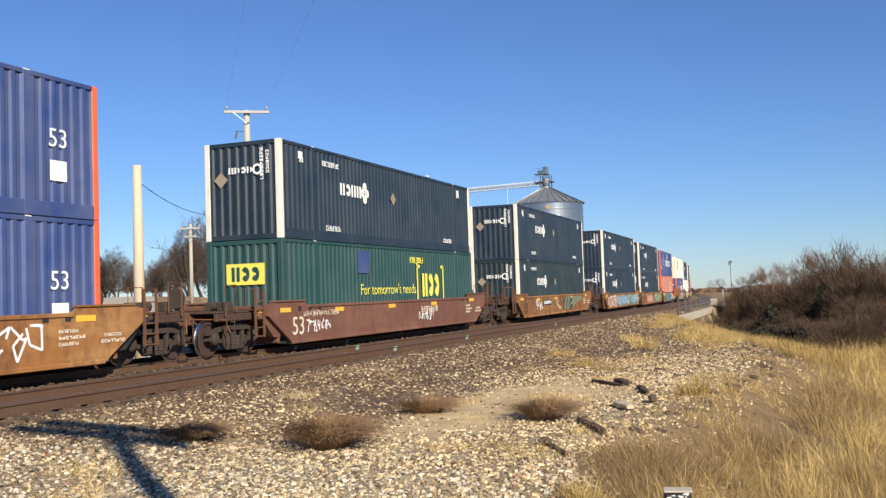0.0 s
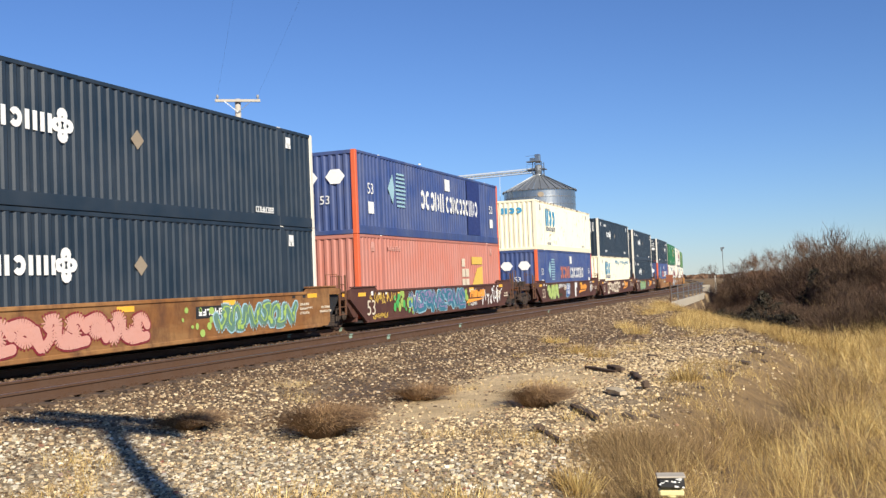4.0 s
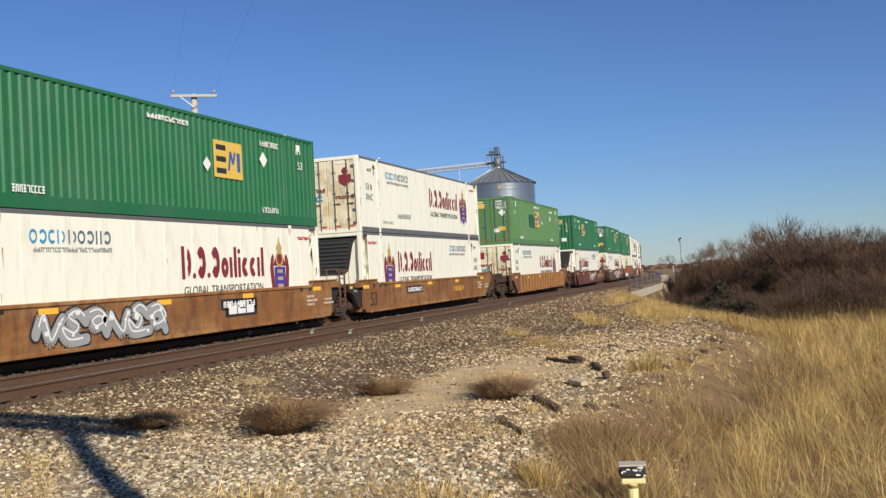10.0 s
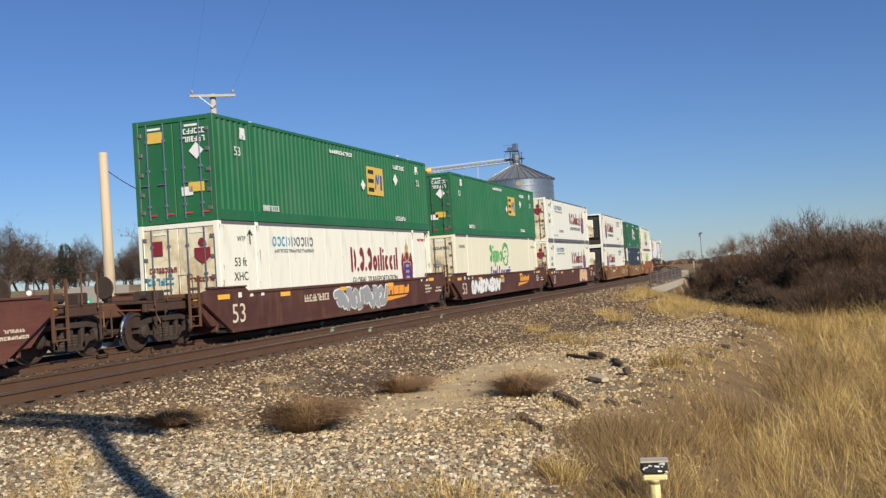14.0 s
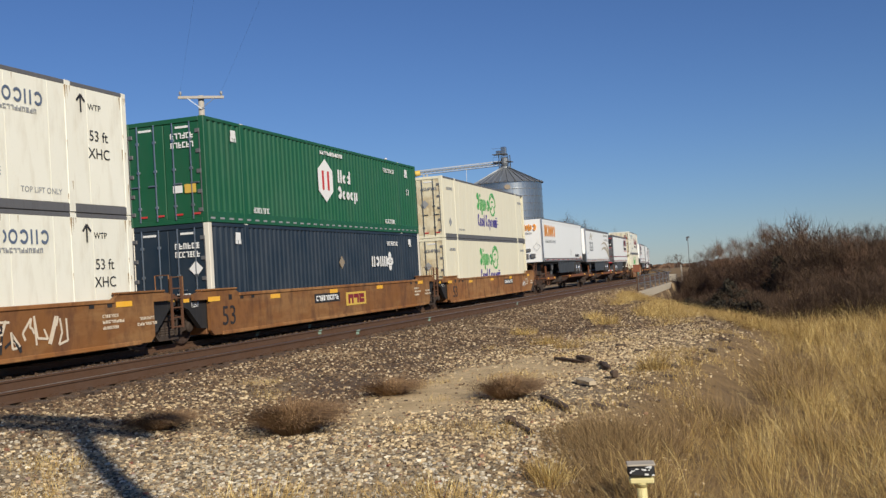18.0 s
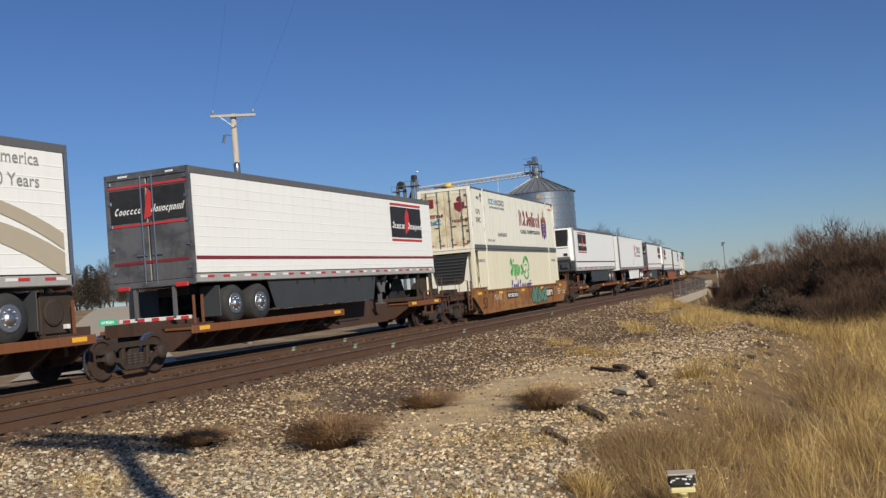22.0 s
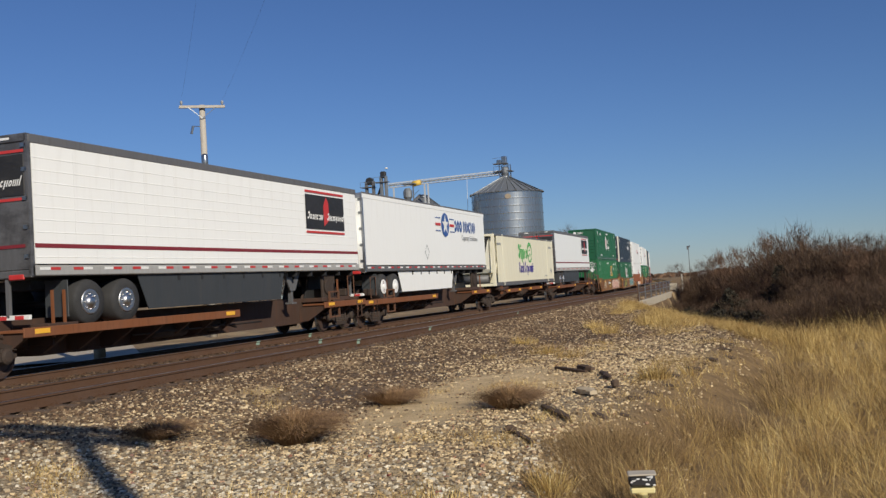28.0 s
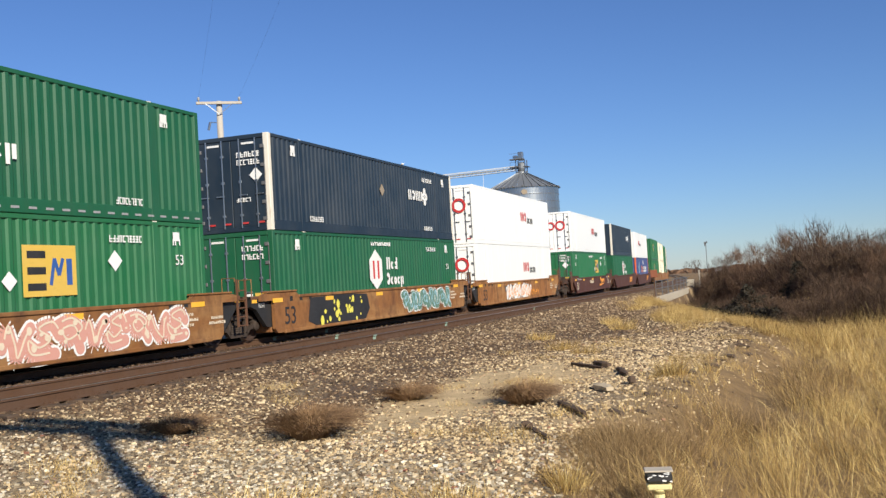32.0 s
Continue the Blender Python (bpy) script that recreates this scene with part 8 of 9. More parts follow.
# ---------------------------------------------------------------- poles and wires
def utility_pole(x, y, top, r, label, arm=None, arm_turn=0.0, arm2=None, mat="pole", gear=False, twin=False):
    z0 = ground_z(x, y) - 0.3
    t = thing("utility_pole", label, "pole", "poles along the line")
    part("shaft", Geo().tube([(x, y, z0), (x, y, (z0 + top) / 2), (x, y, top)], [r * 1.15, r, r * 0.82], 14), mat, t, "", True)
    tips = []
    for k, (ln, dz) in enumerate([a for a in (arm, arm2) if a]):
        m = pose(x, y, top - dz, 0, 0, arm_turn)
        a = part("crossarm", Geo().box((0, -r - 0.06, 0), (ln, 0.11, 0.13), 0.012), mat, t, m=m)
        if twin:
            part("crossarm", Geo().box((0, r + 0.10, 0), (ln, 0.15, 0.30), 0.015).box((0, -r - 0.10, 0), (ln, 0.15, 0.30), 0.015), mat, t, "heavy paired crossarm timbers", m=m)
        part("brace", Geo().beam((-ln * 0.3, -r - 0.13, -0.04), (0, -r - 0.05, -0.55), 0.03).beam((ln * 0.3, -r - 0.13, -0.04), (0, -r - 0.05, -0.55), 0.03), "galv", a)
        for s in (-1, 1):
            px = s * (ln / 2 - 0.12)
            part("insulator", Geo().lathe([(0.03, 0.0), (0.035, 0.06), (0.075, 0.09), (0.06, 0.13), (0.07, 0.16), (0.04, 0.22)], 2, (px, -r - 0.06, 0.07), 10), "m_grey", a, "", True)
            tips.append(m @ Vector((px, -r - 0.06, 0.28)))
    if gear:
        part("transformer", Geo().lathe([(0.13, 0), (0.16, 0.04), (0.16, 0.62), (0.12, 0.70), (0.05, 0.74)], 2, (x + 0.22, y - 0.32, top - 3.15), 14), "galv", t, "grey transformer can", True)
        part("cutout", Geo().tube([(x - 0.42, y - 0.2, top - 1.0), (x - 0.50, y - 0.25, top - 1.38)], 0.06, 8).beam((x - 0.1, y - 0.15, top - 1.05), (x - 0.42, y - 0.2, top - 1.0), 0.04), "galv", t, "small grey fuse cutout")
    return tips


POLE_A = (-25.67, 39.38)
tips_a = utility_pole(*POLE_A, 10.62, 0.17, "tall grey timber utility pole with one crossarm and a transformer", (2.15, 0.12), 33.0, gear=True)
POLE_B = (5.15, -2.55)
tips_b = utility_pole(*POLE_B, 10.2, 0.17, "tall timber utility pole with a heavy double crossarm", (2.8, 0.12), 2.0, twin=True)
utility_pole(-19.05, 23.2, 5.55, 0.155, "stout pale timber pole cut off short, without crossarms", mat="pole_new")
utility_pole(-50.5, 68.3, 8.1, 0.15, "slender far utility pole with two crossarms", (1.7, 0.4), 30.0, (1.1, 1.1))
for i in (0, 1):
    a, b = Vector(tips_a[i]), Vector(tips_b[i])
    pts = [a.lerp(b, k / 24) - Vector((0, 0, 0.55 * 4 * (k / 24) * (1 - k / 24))) for k in range(25)]
    w = thing("overhead_wire", "thin dark overhead wire between two poles", "wire", "overhead wires")
    part("wire", Geo().tube(pts, 0.002, 5), "black", w)
a, b = Vector((-19.2, 23.2, 5.2)), Vector((*POLE_A, 6.2))
w = thing("overhead_wire", "slack service wire between two timber poles", "wire", "overhead wires")
part("wire", Geo().tube([a.lerp(b, k / 16) - Vector((0, 0, 0.9 * 4 * (k / 16) * (1 - k / 16))) for k in range(17)], 0.012, 5), "black", w)


def far_mast(x, y, h):
    t = thing("signal_mast", "thin dark signal mast beside the distant line", "mast")
    z = ground_z(x, y)
    part("mast", Geo().tube([(x, y, z), (x, y, z + h)], 0.09, 8), "grey_rail", t)
    part("signal_head", Geo().box((x - 0.25, y - 0.2, z + h - 0.6), (0.3, 0.3, 1.0), 0.08).box((x + 0.3, y - 0.2, z + h - 0.2), (0.28, 0.3, 0.5), 0.06).beam((x - 0.5, y, z + h - 0.1), (x + 0.55, y, z + h - 0.1), 0.08), "grey_rail", t)


far_mast(-21.9, 260.0, 9.0)


# ---------------------------------------------------------------- bridge
def bridge():
    t = thing("bridge", "small concrete deck bridge with a thin steel railing", "bridge", kind="structure")
    y0, y1 = 67.0, 104.0
    def ex(y):
        return -9.2 + bend(y)[0] - bend(y0)[0]
    zt = lambda y: fall(y) - 0.42
    n = 8
    for i in range(n):
        a, b = y0 + (y1 - y0) * i / n, y0 + (y1 - y0) * (i + 1) / n - 0.03
        g = Geo()
        A, B = Vector((ex(a), a, zt(a) - 0.28)), Vector((ex(b), b, zt(b) - 0.28))
        g.box((A + B) / 2, (0.35, (B - A).length, 0.55), 0.02, (B - A).to_track_quat("Y", "Z").to_matrix())
        part("edge_beam", g, "concrete", t)
        part("deck", Geo().box(((ex(a) - 0.75), (a + b) / 2, zt(a) - 0.42), (1.2, b - a, 0.2)), "concrete", t)
        P = Vector((ex(a), a, zt(a)))
        part("rail_post", Geo().beam(P, P + Vector((0, 0, 1.15)), 0.07), "grey_rail", t)
    for h in (0.55, 1.1):
        part("hand_rail", Geo().tube([(ex(y), y, zt(y) + h) for y in np.linspace(y0, y1, 12)], 0.03, 6), "grey_rail", t)
    part("wing_wall", Geo().box((ex(y0) - 0.1, y0 - 0.5, zt(y0) - 0.65), (0.9, 1.0, 1.3), 0.04), "concrete", t, "pale concrete end block")
    part("wing_wall", Geo().box((ex(y1) + 0.1, y1 + 0.4, zt(y1) - 0.2), (0.8, 0.8, 2.0), 0.04), "concrete", t)
    part("pier", Geo().box((ex(86) - 1.2, 86, zt(86) - 1.6), (2.2, 0.8, 2.4), 0.05), "concrete", t)
    x, y = -8.9, 64.5
    z = ground_z(x, y)
    s = thing("track_sign", "rust-red square sign on a thin steel post", "sign")
    part("post", Geo().beam((x, y, z), (x, y, z + 2.2), 0.07), "rail", s)
    part("board", Geo().box((x, y - 0.06, z + 1.95), (0.45, 0.03, 0.5), 0.01), "post_rust", s)
    x, y = -9.9, 107.0
    z = ground_z(x, y)
    s = thing("fence_post", "grey timber post at the end of the bridge", "post")
    part("post", Geo().beam((x, y, z), (x, y, z + 1.9), 0.14), "pole", s)


M["post_rust"] = paint("rust_red_sign_board", (0.26, 0.085, 0.04), 0.7, wear=(0.12, 0.05, 0.03), amount=0.5, scale=3)
bridge()


# ---------------------------------------------------------------- grain elevator
def grain_bin(cx, cy, r, eave, apex, label, rings=14, z0=-1.6, sector=None):
    t = thing("grain_bin", label, "silo", "grain bins")
    n = 40
    rh = (eave - z0) / rings
    for i in range(rings):
        g = Geo()
        prof = []
        for k in range(6):
            zz = z0 + i * rh + rh * (k + 0.5) / 6
            prof.append((r - 0.02 * (k % 2), zz - rh / 12))
        prof.append((r, z0 + (i + 1) * rh - 0.02))
        vs, fs = [], []
        for rr, zz in prof:
            vs += [(cx + rr * math.cos(2 * math.pi * k / n), cy + rr * math.sin(2 * math.pi * k / n), zz) for k in range(n)]
        for j in range(len(prof) - 1):
            fs += [(j * n + k, j * n + (k + 1) % n, (j + 1) * n + (k + 1) % n, (j + 1) * n + k) for k in range(n)]
        part("wall_ring", g.add(vs, fs), "galv", t, "", True)
        part("ring_joint", Geo().lathe([(r + 0.01, -0.05), (r + 0.05, -0.03), (r + 0.05, 0.03), (r + 0.01, 0.05)], 2, (cx, cy, z0 + (i + 1) * rh), n), "galv_roof", t)
    roof = Geo()
    m = 30
    for k in range(m):
        a0, a1 = 2 * math.pi * k / m, 2 * math.pi * (k + 0.94) / m
        am = (a0 + a1) / 2
        ro, ri = r + 0.35, r * 0.13
        def P(rr, a, z, lift=0.0):
            return (cx + rr * math.cos(a), cy + rr * math.sin(a), z + lift)
        vs = [P(ro, a0, eave - 0.1, 0.12), P(ro, a0 + 0.012, eave - 0.1), P(ro, a1, eave - 0.1), P(ri, a0, apex, 0.12), P(ri, a0 + 0.03, apex), P(ri, a1 + 0.005, apex)]
        part("roof_panel", Geo().add(vs, [(0, 1, 4, 3), (1, 2, 5, 4)]), "galv_roof", t)
    part("roof_cap", Geo().lathe([(r * 0.15, 0), (r * 0.14, 0.35), (r * 0.05, 0.6)], 2, (cx, cy, apex - 0.05), 20), "galv_roof", t)
    for k in range(24 if apex > 21 else 0):
        a = 2 * math.pi * k / 24
        part("eave_clip", Geo().box((cx + (r + 0.1) * math.cos(a), cy + (r + 0.1) * math.sin(a), eave + 0.05), (0.35, 0.35, 0.3), 0.04), "grey_rail", t)
    return t


def at_az(az, d):
    return d * math.sin(radians(az)), d * math.cos(radians(az))


BX, BY = at_az(-15.25, 190.0)
big = grain_bin(BX, BY, 7.1, 18.3, 21.6, "large corrugated galvanised grain bin with a conical roof")
part("badge", plate([(0.62 * math.cos(k * 0.42), 0.48 * math.sin(k * 0.42)) for k in range(15)], 0.03), "m_tan", big, "small faded tan round badge", m=pose(BX + 2.1, BY - 6.86, 17.2, 90, 0, 17))
part("door_box", Geo().box((BX - 7.1, BY - 3.0, 13.0), (1.2, 1.2, 3.2), 0.1), "grey_rail", big)
SX, SY = at_az(-20.3, 196.0)
small = grain_bin(SX, SY, 8.2, 13.0, 19.2, "broad grain bin with a shallow grey conical roof", 11)
head = thing("drive_unit", "steel conveyor drive head on top of the grain bin", "machine")
hz = 22.3
for sx in (-0.9, 0.9):
    for sy in (-0.9, 0.9):
        part("support", Geo().beam((BX + sx, BY + sy, 21.4), (BX + sx, BY + sy, 24.2), 0.18), "galv", head)
part("platform", Geo().box((BX - 0.3, BY, 22.8), (3.6, 2.4, 0.12)).box((BX - 0.6, BY - 1.0, 24.3), (2.8, 1.6, 0.12)), "grey_rail", head)
part("spout", Geo().lathe([(0.5, 0), (0.8, 0.7), (0.8, 1.6), (0.5, 1.9)], 2, (BX + 0.2, BY - 0.5, 21.8), 12), "galv_roof", head, "grey steel spout")
part("drive", Geo().box((BX + 0.1, BY - 0.6, 24.9), (1.0, 1.0, 1.7), 0.1).box((BX - 1.0, BY - 0.6, 24.7), (0.9, 0.8, 0.8), 0.1), "galv", head)
part("guard_rail", Geo().beam((BX - 2.0, BY - 1.2, 23.8), (BX + 1.5, BY - 1.2, 23.8), 0.06).beam((BX - 2.0, BY - 1.2, 22.8), (BX - 2.0, BY - 1.2, 23.8), 0.06).beam((BX + 1.5, BY - 1.2, 22.8), (BX + 1.5, BY - 1.2, 23.8), 0.06).beam((BX - 2.0, BY - 1.8, 25.4), (BX + 0.6, BY - 1.8, 25.4), 0.06), "galv", head)


def conveyor():
    A = Vector((*at_az(-22.45, 192.0), 21.1))
    B = Vector((BX - 0.6, BY - 0.6, 22.2))
    t = thing("conveyor_bridge", "long inclined lattice conveyor bridge of pale galvanised steel", "conveyor")
    up, side = Vector((0, 0, 0.85)), Vector((0.35, 0.9, 0))
    for o in (Vector(), up, side, up + side):
        part("chord", Geo().beam(A + o, B + o, 0.09), "galv_light", t)
    n = 26
    for i in range(n):
        p, q = A.lerp(B, i / n), A.lerp(B, (i + 1) / n)
        part("lattice_bar", Geo().beam(p, q + up if i % 2 else q + up, 0.06), "galv_light", t)
        part("lattice_bar", Geo().beam(p, p + up, 0.06), "galv_light", t)
    part("trough", Geo().beam(A + Vector((0.17, 0.45, 0.5)), B + Vector((0.17, 0.45, 0.4)), 0.4, 0.3), "galv_roof", t)
    for f, top in ((0.06, 0.0), (0.33, 0.0), (0.36, 0.0)):
        p = A.lerp(B, f)
        part("leg", Geo().beam((p.x, p.y, -1.5), p, 0.25), "galv_light", t)
    part("leg", Geo().beam((*at_az(-17.75, 190.0), 0.0), A.lerp(B, 0.70), 0.08), "galv_light", t)
    part("motor", Geo().tube([tuple(A.lerp(B, 0.23) + Vector((0.2, -0.6, 0.1))), tuple(A.lerp(B, 0.30) + Vector((0.2, -0.6, 0.3)))], 0.55, 12), "m_yellow", t, "yellow drive motor", True)


conveyor()


def elevator_leg(az, d, top, wide, round_head, label):
    x, y = at_az(az, d)
    t = thing("elevator_leg", label, "grain leg", "grain legs")
    for s in (-1, 1):
        part("casing", Geo().box((x + s * wide / 2, y, (top - 1.6) / 2), (0.5, 0.7, top + 1.6), 0.05), "grey_rail" if round_head else "galv_roof", t)
    if round_head:
        part("head", Geo().lathe([(0.6, -0.35), (0.8, -0.3), (0.8, 0.3), (0.6, 0.35)], 1, (x, y, top), 20), "black", t, "dark round head housing")
    else:
        part("head", Geo().box((x, y, top + 0.3), (1.1, 1.0, 1.3), 0.2), "black", t, "dark head housing")
        part("lamp", Geo().lathe([(0.1, 0), (0.3, 0.1), (0.3, 0.3)], 2, (x + 0.9, y - 0.4, top + 1.3), 10), "m_white", t)
    part("platform", Geo().box((x - 0.4, y, top - 1.2), (2.8, 1.6, 0.12)), "grey_rail", t)
    part("guard_rail", Geo().beam((x - 1.8, y - 0.8, top - 0.2), (x + 1.0, y - 0.8, top - 0.2), 0.06).beam((x - 1.8, y - 0.8, top - 1.2), (x - 1.8, y - 0.8, top - 0.2), 0.06), "galv", t)
    part("spout", Geo().tube([(x - 0.6, y, top - 2.0), (x - 4.2, y + 1, top - 9.5)], 0.22, 8), "black", t)


elevator_leg(-23.45, 192.0, 22.6, 1.5, True, "dark twin-casing grain elevator leg with a round head")
elevator_leg(-22.62, 190.0, 23.3, 1.0, False, "slim grain elevator leg with a boxed head")
t = thing("roof_stair", "steel stair and distributor rising over the grain bin roof", "machine")
p0, p1 = Vector((*at_az(-22.5, 187.0), 13.0)), Vector((SX + 0.5, SY - 3.0, 19.4))
part("stair", Geo().beam(p0, p1, 0.5, 0.35), "grey_rail", t)
part("hand_rail", Geo().beam(p0 + Vector((0, -0.4, 1.0)), p1 + Vector((0, -0.4, 1.0)), 0.08), "galv", t)
q = Vector((*at_az(-21.2, 190.0), 0))
part("distributor", Geo().lathe([(0.4, 0), (0.9, 0.8), (0.9, 2.0), (0.5, 2.6)], 2, (q.x, q.y, 18.0), 12).box((q.x, q.y, 17.8), (2.4, 2.0, 0.15)).box((q.x + 0.4, q.y, 21.4), (2.6, 1.8, 0.15)), "galv_roof", t)
part("tower", Geo().beam((q.x - 0.8, q.y, 8), (q.x - 0.8, q.y, 18), 0.25).beam((q.x + 0.8, q.y, 8), (q.x + 0.8, q.y, 18), 0.25).beam((q.x + 1.2, q.y, 17.8), (q.x + 1.2, q.y, 21.4), 0.2), "grey_rail", t)


# ---------------------------------------------------------------- trees and thicket
def twiggy(seed, height, spread_r, stems, depth, tri_limit, ang=0.5, thin=0.012, trunk=0.0):
    """Branching bare wood as tapering three-sided rods; two meshes: thick wood and fine twigs."""
    rnd = random.Random(seed)
    wood, fine = Geo(), Geo()

    def rod(g, a, b, ra, rb):
        d = (b - a).normalized()
        u = d.orthogonal().normalized()
        w = d.cross(u)
        if g is fine:
            k = (u * rnd.uniform(-1, 1) + w * rnd.uniform(-1, 1)).normalized()
            g.add([tuple(a - k * ra), tuple(a + k * ra), tuple(b)], [(0, 1, 2)])
            return
        vs = []
        for p, r in ((a, ra), (b, rb)):
            for k in range(3):
                an = 2.094 * k
                vs.append(tuple(p + (u * math.cos(an) + w * math.sin(an)) * r))
        g.add(vs, [(0, 1, 4, 3), (1, 2, 5, 4), (2, 0, 3, 5)])

    def grow(p, d, length, r, level):
        n = 3 if level < depth else 2
        for i in range(n):
            q = p + d * (length / n)
            r2 = r * 0.82
            rod(wood if level < depth - 1 else fine, p, q, r, r2)
            p, r = q, r2
            d = (d + Vector((rnd.gauss(0, 0.16), rnd.gauss(0, 0.16), rnd.gauss(0.05, 0.1)))).normalized()
            if level < depth:
                for _ in range(2 if level > 0 else 1 + (i > 0)):
                    side = Vector((rnd.gauss(0, 1), rnd.gauss(0, 1), rnd.gauss(0.25, 0.6))).normalized()
                    grow(p, (d * (1 - ang) + side * ang).normalized(), length * rnd.uniform(0.5, 0.75), max(thin * 0.5, r * 0.6), level + 1)
    for s in range(stems):
        a = rnd.uniform(0, 6.283)
        base = Vector((math.cos(a), math.sin(a), 0)) * spread_r * rnd.random() * (1 if stems > 1 else 0)
        lean = Vector((math.cos(a) * 0.35, math.sin(a) * 0.35, 1)) if stems > 1 else Vector((0, 0, 1))
        grow(base, lean.normalized(), height * rnd.uniform(0.40, 0.55), trunk or thin * 3.2, 0)
    return wood, fine


def sprays(fine, rnd, n, each, r, h, foot, size, thick, seed):
    """Twigs in fans along the outside of a lumpy rounded crown, dense below and ragged at the rim."""
    for _ in range(n):
        a, el, k = rnd.uniform(0, 6.283), math.asin(rnd.random()), rnd.uniform(0.35, 1.0) ** 0.6
        lump = 0.86 + 0.30 * noise.noise((math.cos(a) * 1.5 + seed, math.sin(a) * 1.5, el * 2))
        out = Vector((math.cos(a) * math.cos(el), math.sin(a) * math.cos(el), math.sin(el)))
        p = Vector((out.x * r, out.y * r, out.z * (h - foot))) * k * lump * 0.92 + Vector((0, 0, foot))
        d = (out * 0.55 + Vector((rnd.gauss(0, 0.3), rnd.gauss(0, 0.3), 0.6))).normalized()
        for _ in range(each):
            q = p + Vector((rnd.gauss(0, 0.2), rnd.gauss(0, 0.2), rnd.gauss(0, 0.2))) * size
            e = (d + Vector((rnd.gauss(0, 0.42), rnd.gauss(0, 0.42), rnd.gauss(0, 0.36)))).normalized()
            w = e.orthogonal().normalized() * thick * rnd.uniform(0.6, 1.2)
            w.rotate(Matrix.Rotation(rnd.uniform(0, 6.283), 3, e))
            fine.add([tuple(q - w), tuple(q + w), tuple(q + e * size * rnd.uniform(0.45, 1.0))], [(0, 1, 2)])


def plant_maker(name, label, category, group, seed, *args, bark="bark", leaf="twig", fans=None, **kw):
    """A bare plant: one mesh of wood, one of fine twigs."""
    wood, fine = twiggy(seed, *args, **kw)
    t = thing(name, label, category, group)
    part("trunk" if kw.get("trunk") else "stem", wood, bark, t, kind="" if kw.get("trunk") else "stuff")
    if fans:
        sprays(fine, random.Random(seed + 100), *fans, seed)
    part("crown", fine, leaf, t, "fine bare twigs", kind="stuff")
    return t


def scaled(ob, sc, x, y, turn):
    ob.matrix_basis = pose(x, y, ground_z(x, y) - 0.1, 0, 0, turn)
    ob.scale = (sc, sc, sc)
    return ob


def put(src, first, x, y, sc, turn):
    if first:
        return scaled(src, sc, x, y, turn)
    o = copy_thing(src, pose(x, y, ground_z(x, y) - 0.1, 0, 0, turn))
    o.scale = (sc, sc, sc)
    return o


SHRUBS = [plant_maker("bare_shrub", lab, "shrub", "thicket beside the field", sd, 3.0, 0.9, 6, 2, 9000, ang=0.62, thin=0.010, leaf=lf, fans=(470, 22, 2.35, 4.5, 0.2, 0.56, 0.0075))
          for sd, lab, lf in ((1, "bare reddish-brown winter shrub in the thicket", "twig_red"), (2, "bare brown winter shrub in the thicket", "twig"), (3, "dense bare grey-brown winter shrub", "twig"))]
used = set()
rs = random.Random(5)
CREST = ((-5.4, -0.9), (-4.65, -0.2), (-4.25, 0.45), (-3.6, 0.72), (-2.7, 0.55), (-1.46, 1.02), (-0.3, 1.1), (0.1, 1.45), (1.0, 1.85), (1.9, 2.1), (3.2, 1.55), (5.0, 1.35), (7.0, 1.5), (12.0, 1.6))


def rise(az, d, x, y):
    """Size of a shrub whose top stands in the crest of the thicket."""
    el = float(np.interp(az, [a for a, _ in CREST], [e for _, e in CREST]))
    return (EYE[2] + d * math.tan(radians(el)) - ground_z(x, y)) / 4.0


for i in range(57):
    f = i / 56
    az = -4.7 + 13.5 * f + rs.uniform(-0.25, 0.25)
    row = i % 3
    d = (98 - 42 * smooth(0.0, 0.62, f)) + (-9, 0, 7)[row] + rs.uniform(-2, 2)
    x, y = at_az(az, d)
    k = 0 if (-4.0 < az < -0.4 and row == 2) or rs.random() < 0.2 else rs.choice((1, 2))
    put(SHRUBS[k], k not in used, x, y, rise(az, d, x, y) * ((0.52, 0.80, 1.0)[row] + rs.uniform(-0.07, 0.05)), rs.uniform(0, 360))
    used.add(k)
low = plant_maker("low_bramble", "low dark tangled bramble at the foot of the thicket", "shrub", "brambles", 9, 1.2, 1.1, 6, 2, 6000, ang=0.7, thin=0.010, leaf="twig", fans=(170, 20, 1.9, 1.7, 0.05, 0.5, 0.006))
first = True
for i in range(34):
    az = -5.6 + 14.0 * i / 33 + rs.uniform(-0.3, 0.3)
    d = 66 - 20 * smooth(0, 0.5, i / 33) + rs.uniform(-3, 4)
    x, y = at_az(az, d)
    put(low, first, x, y, rs.uniform(0.85, 1.3), rs.uniform(0, 360))
    first = False


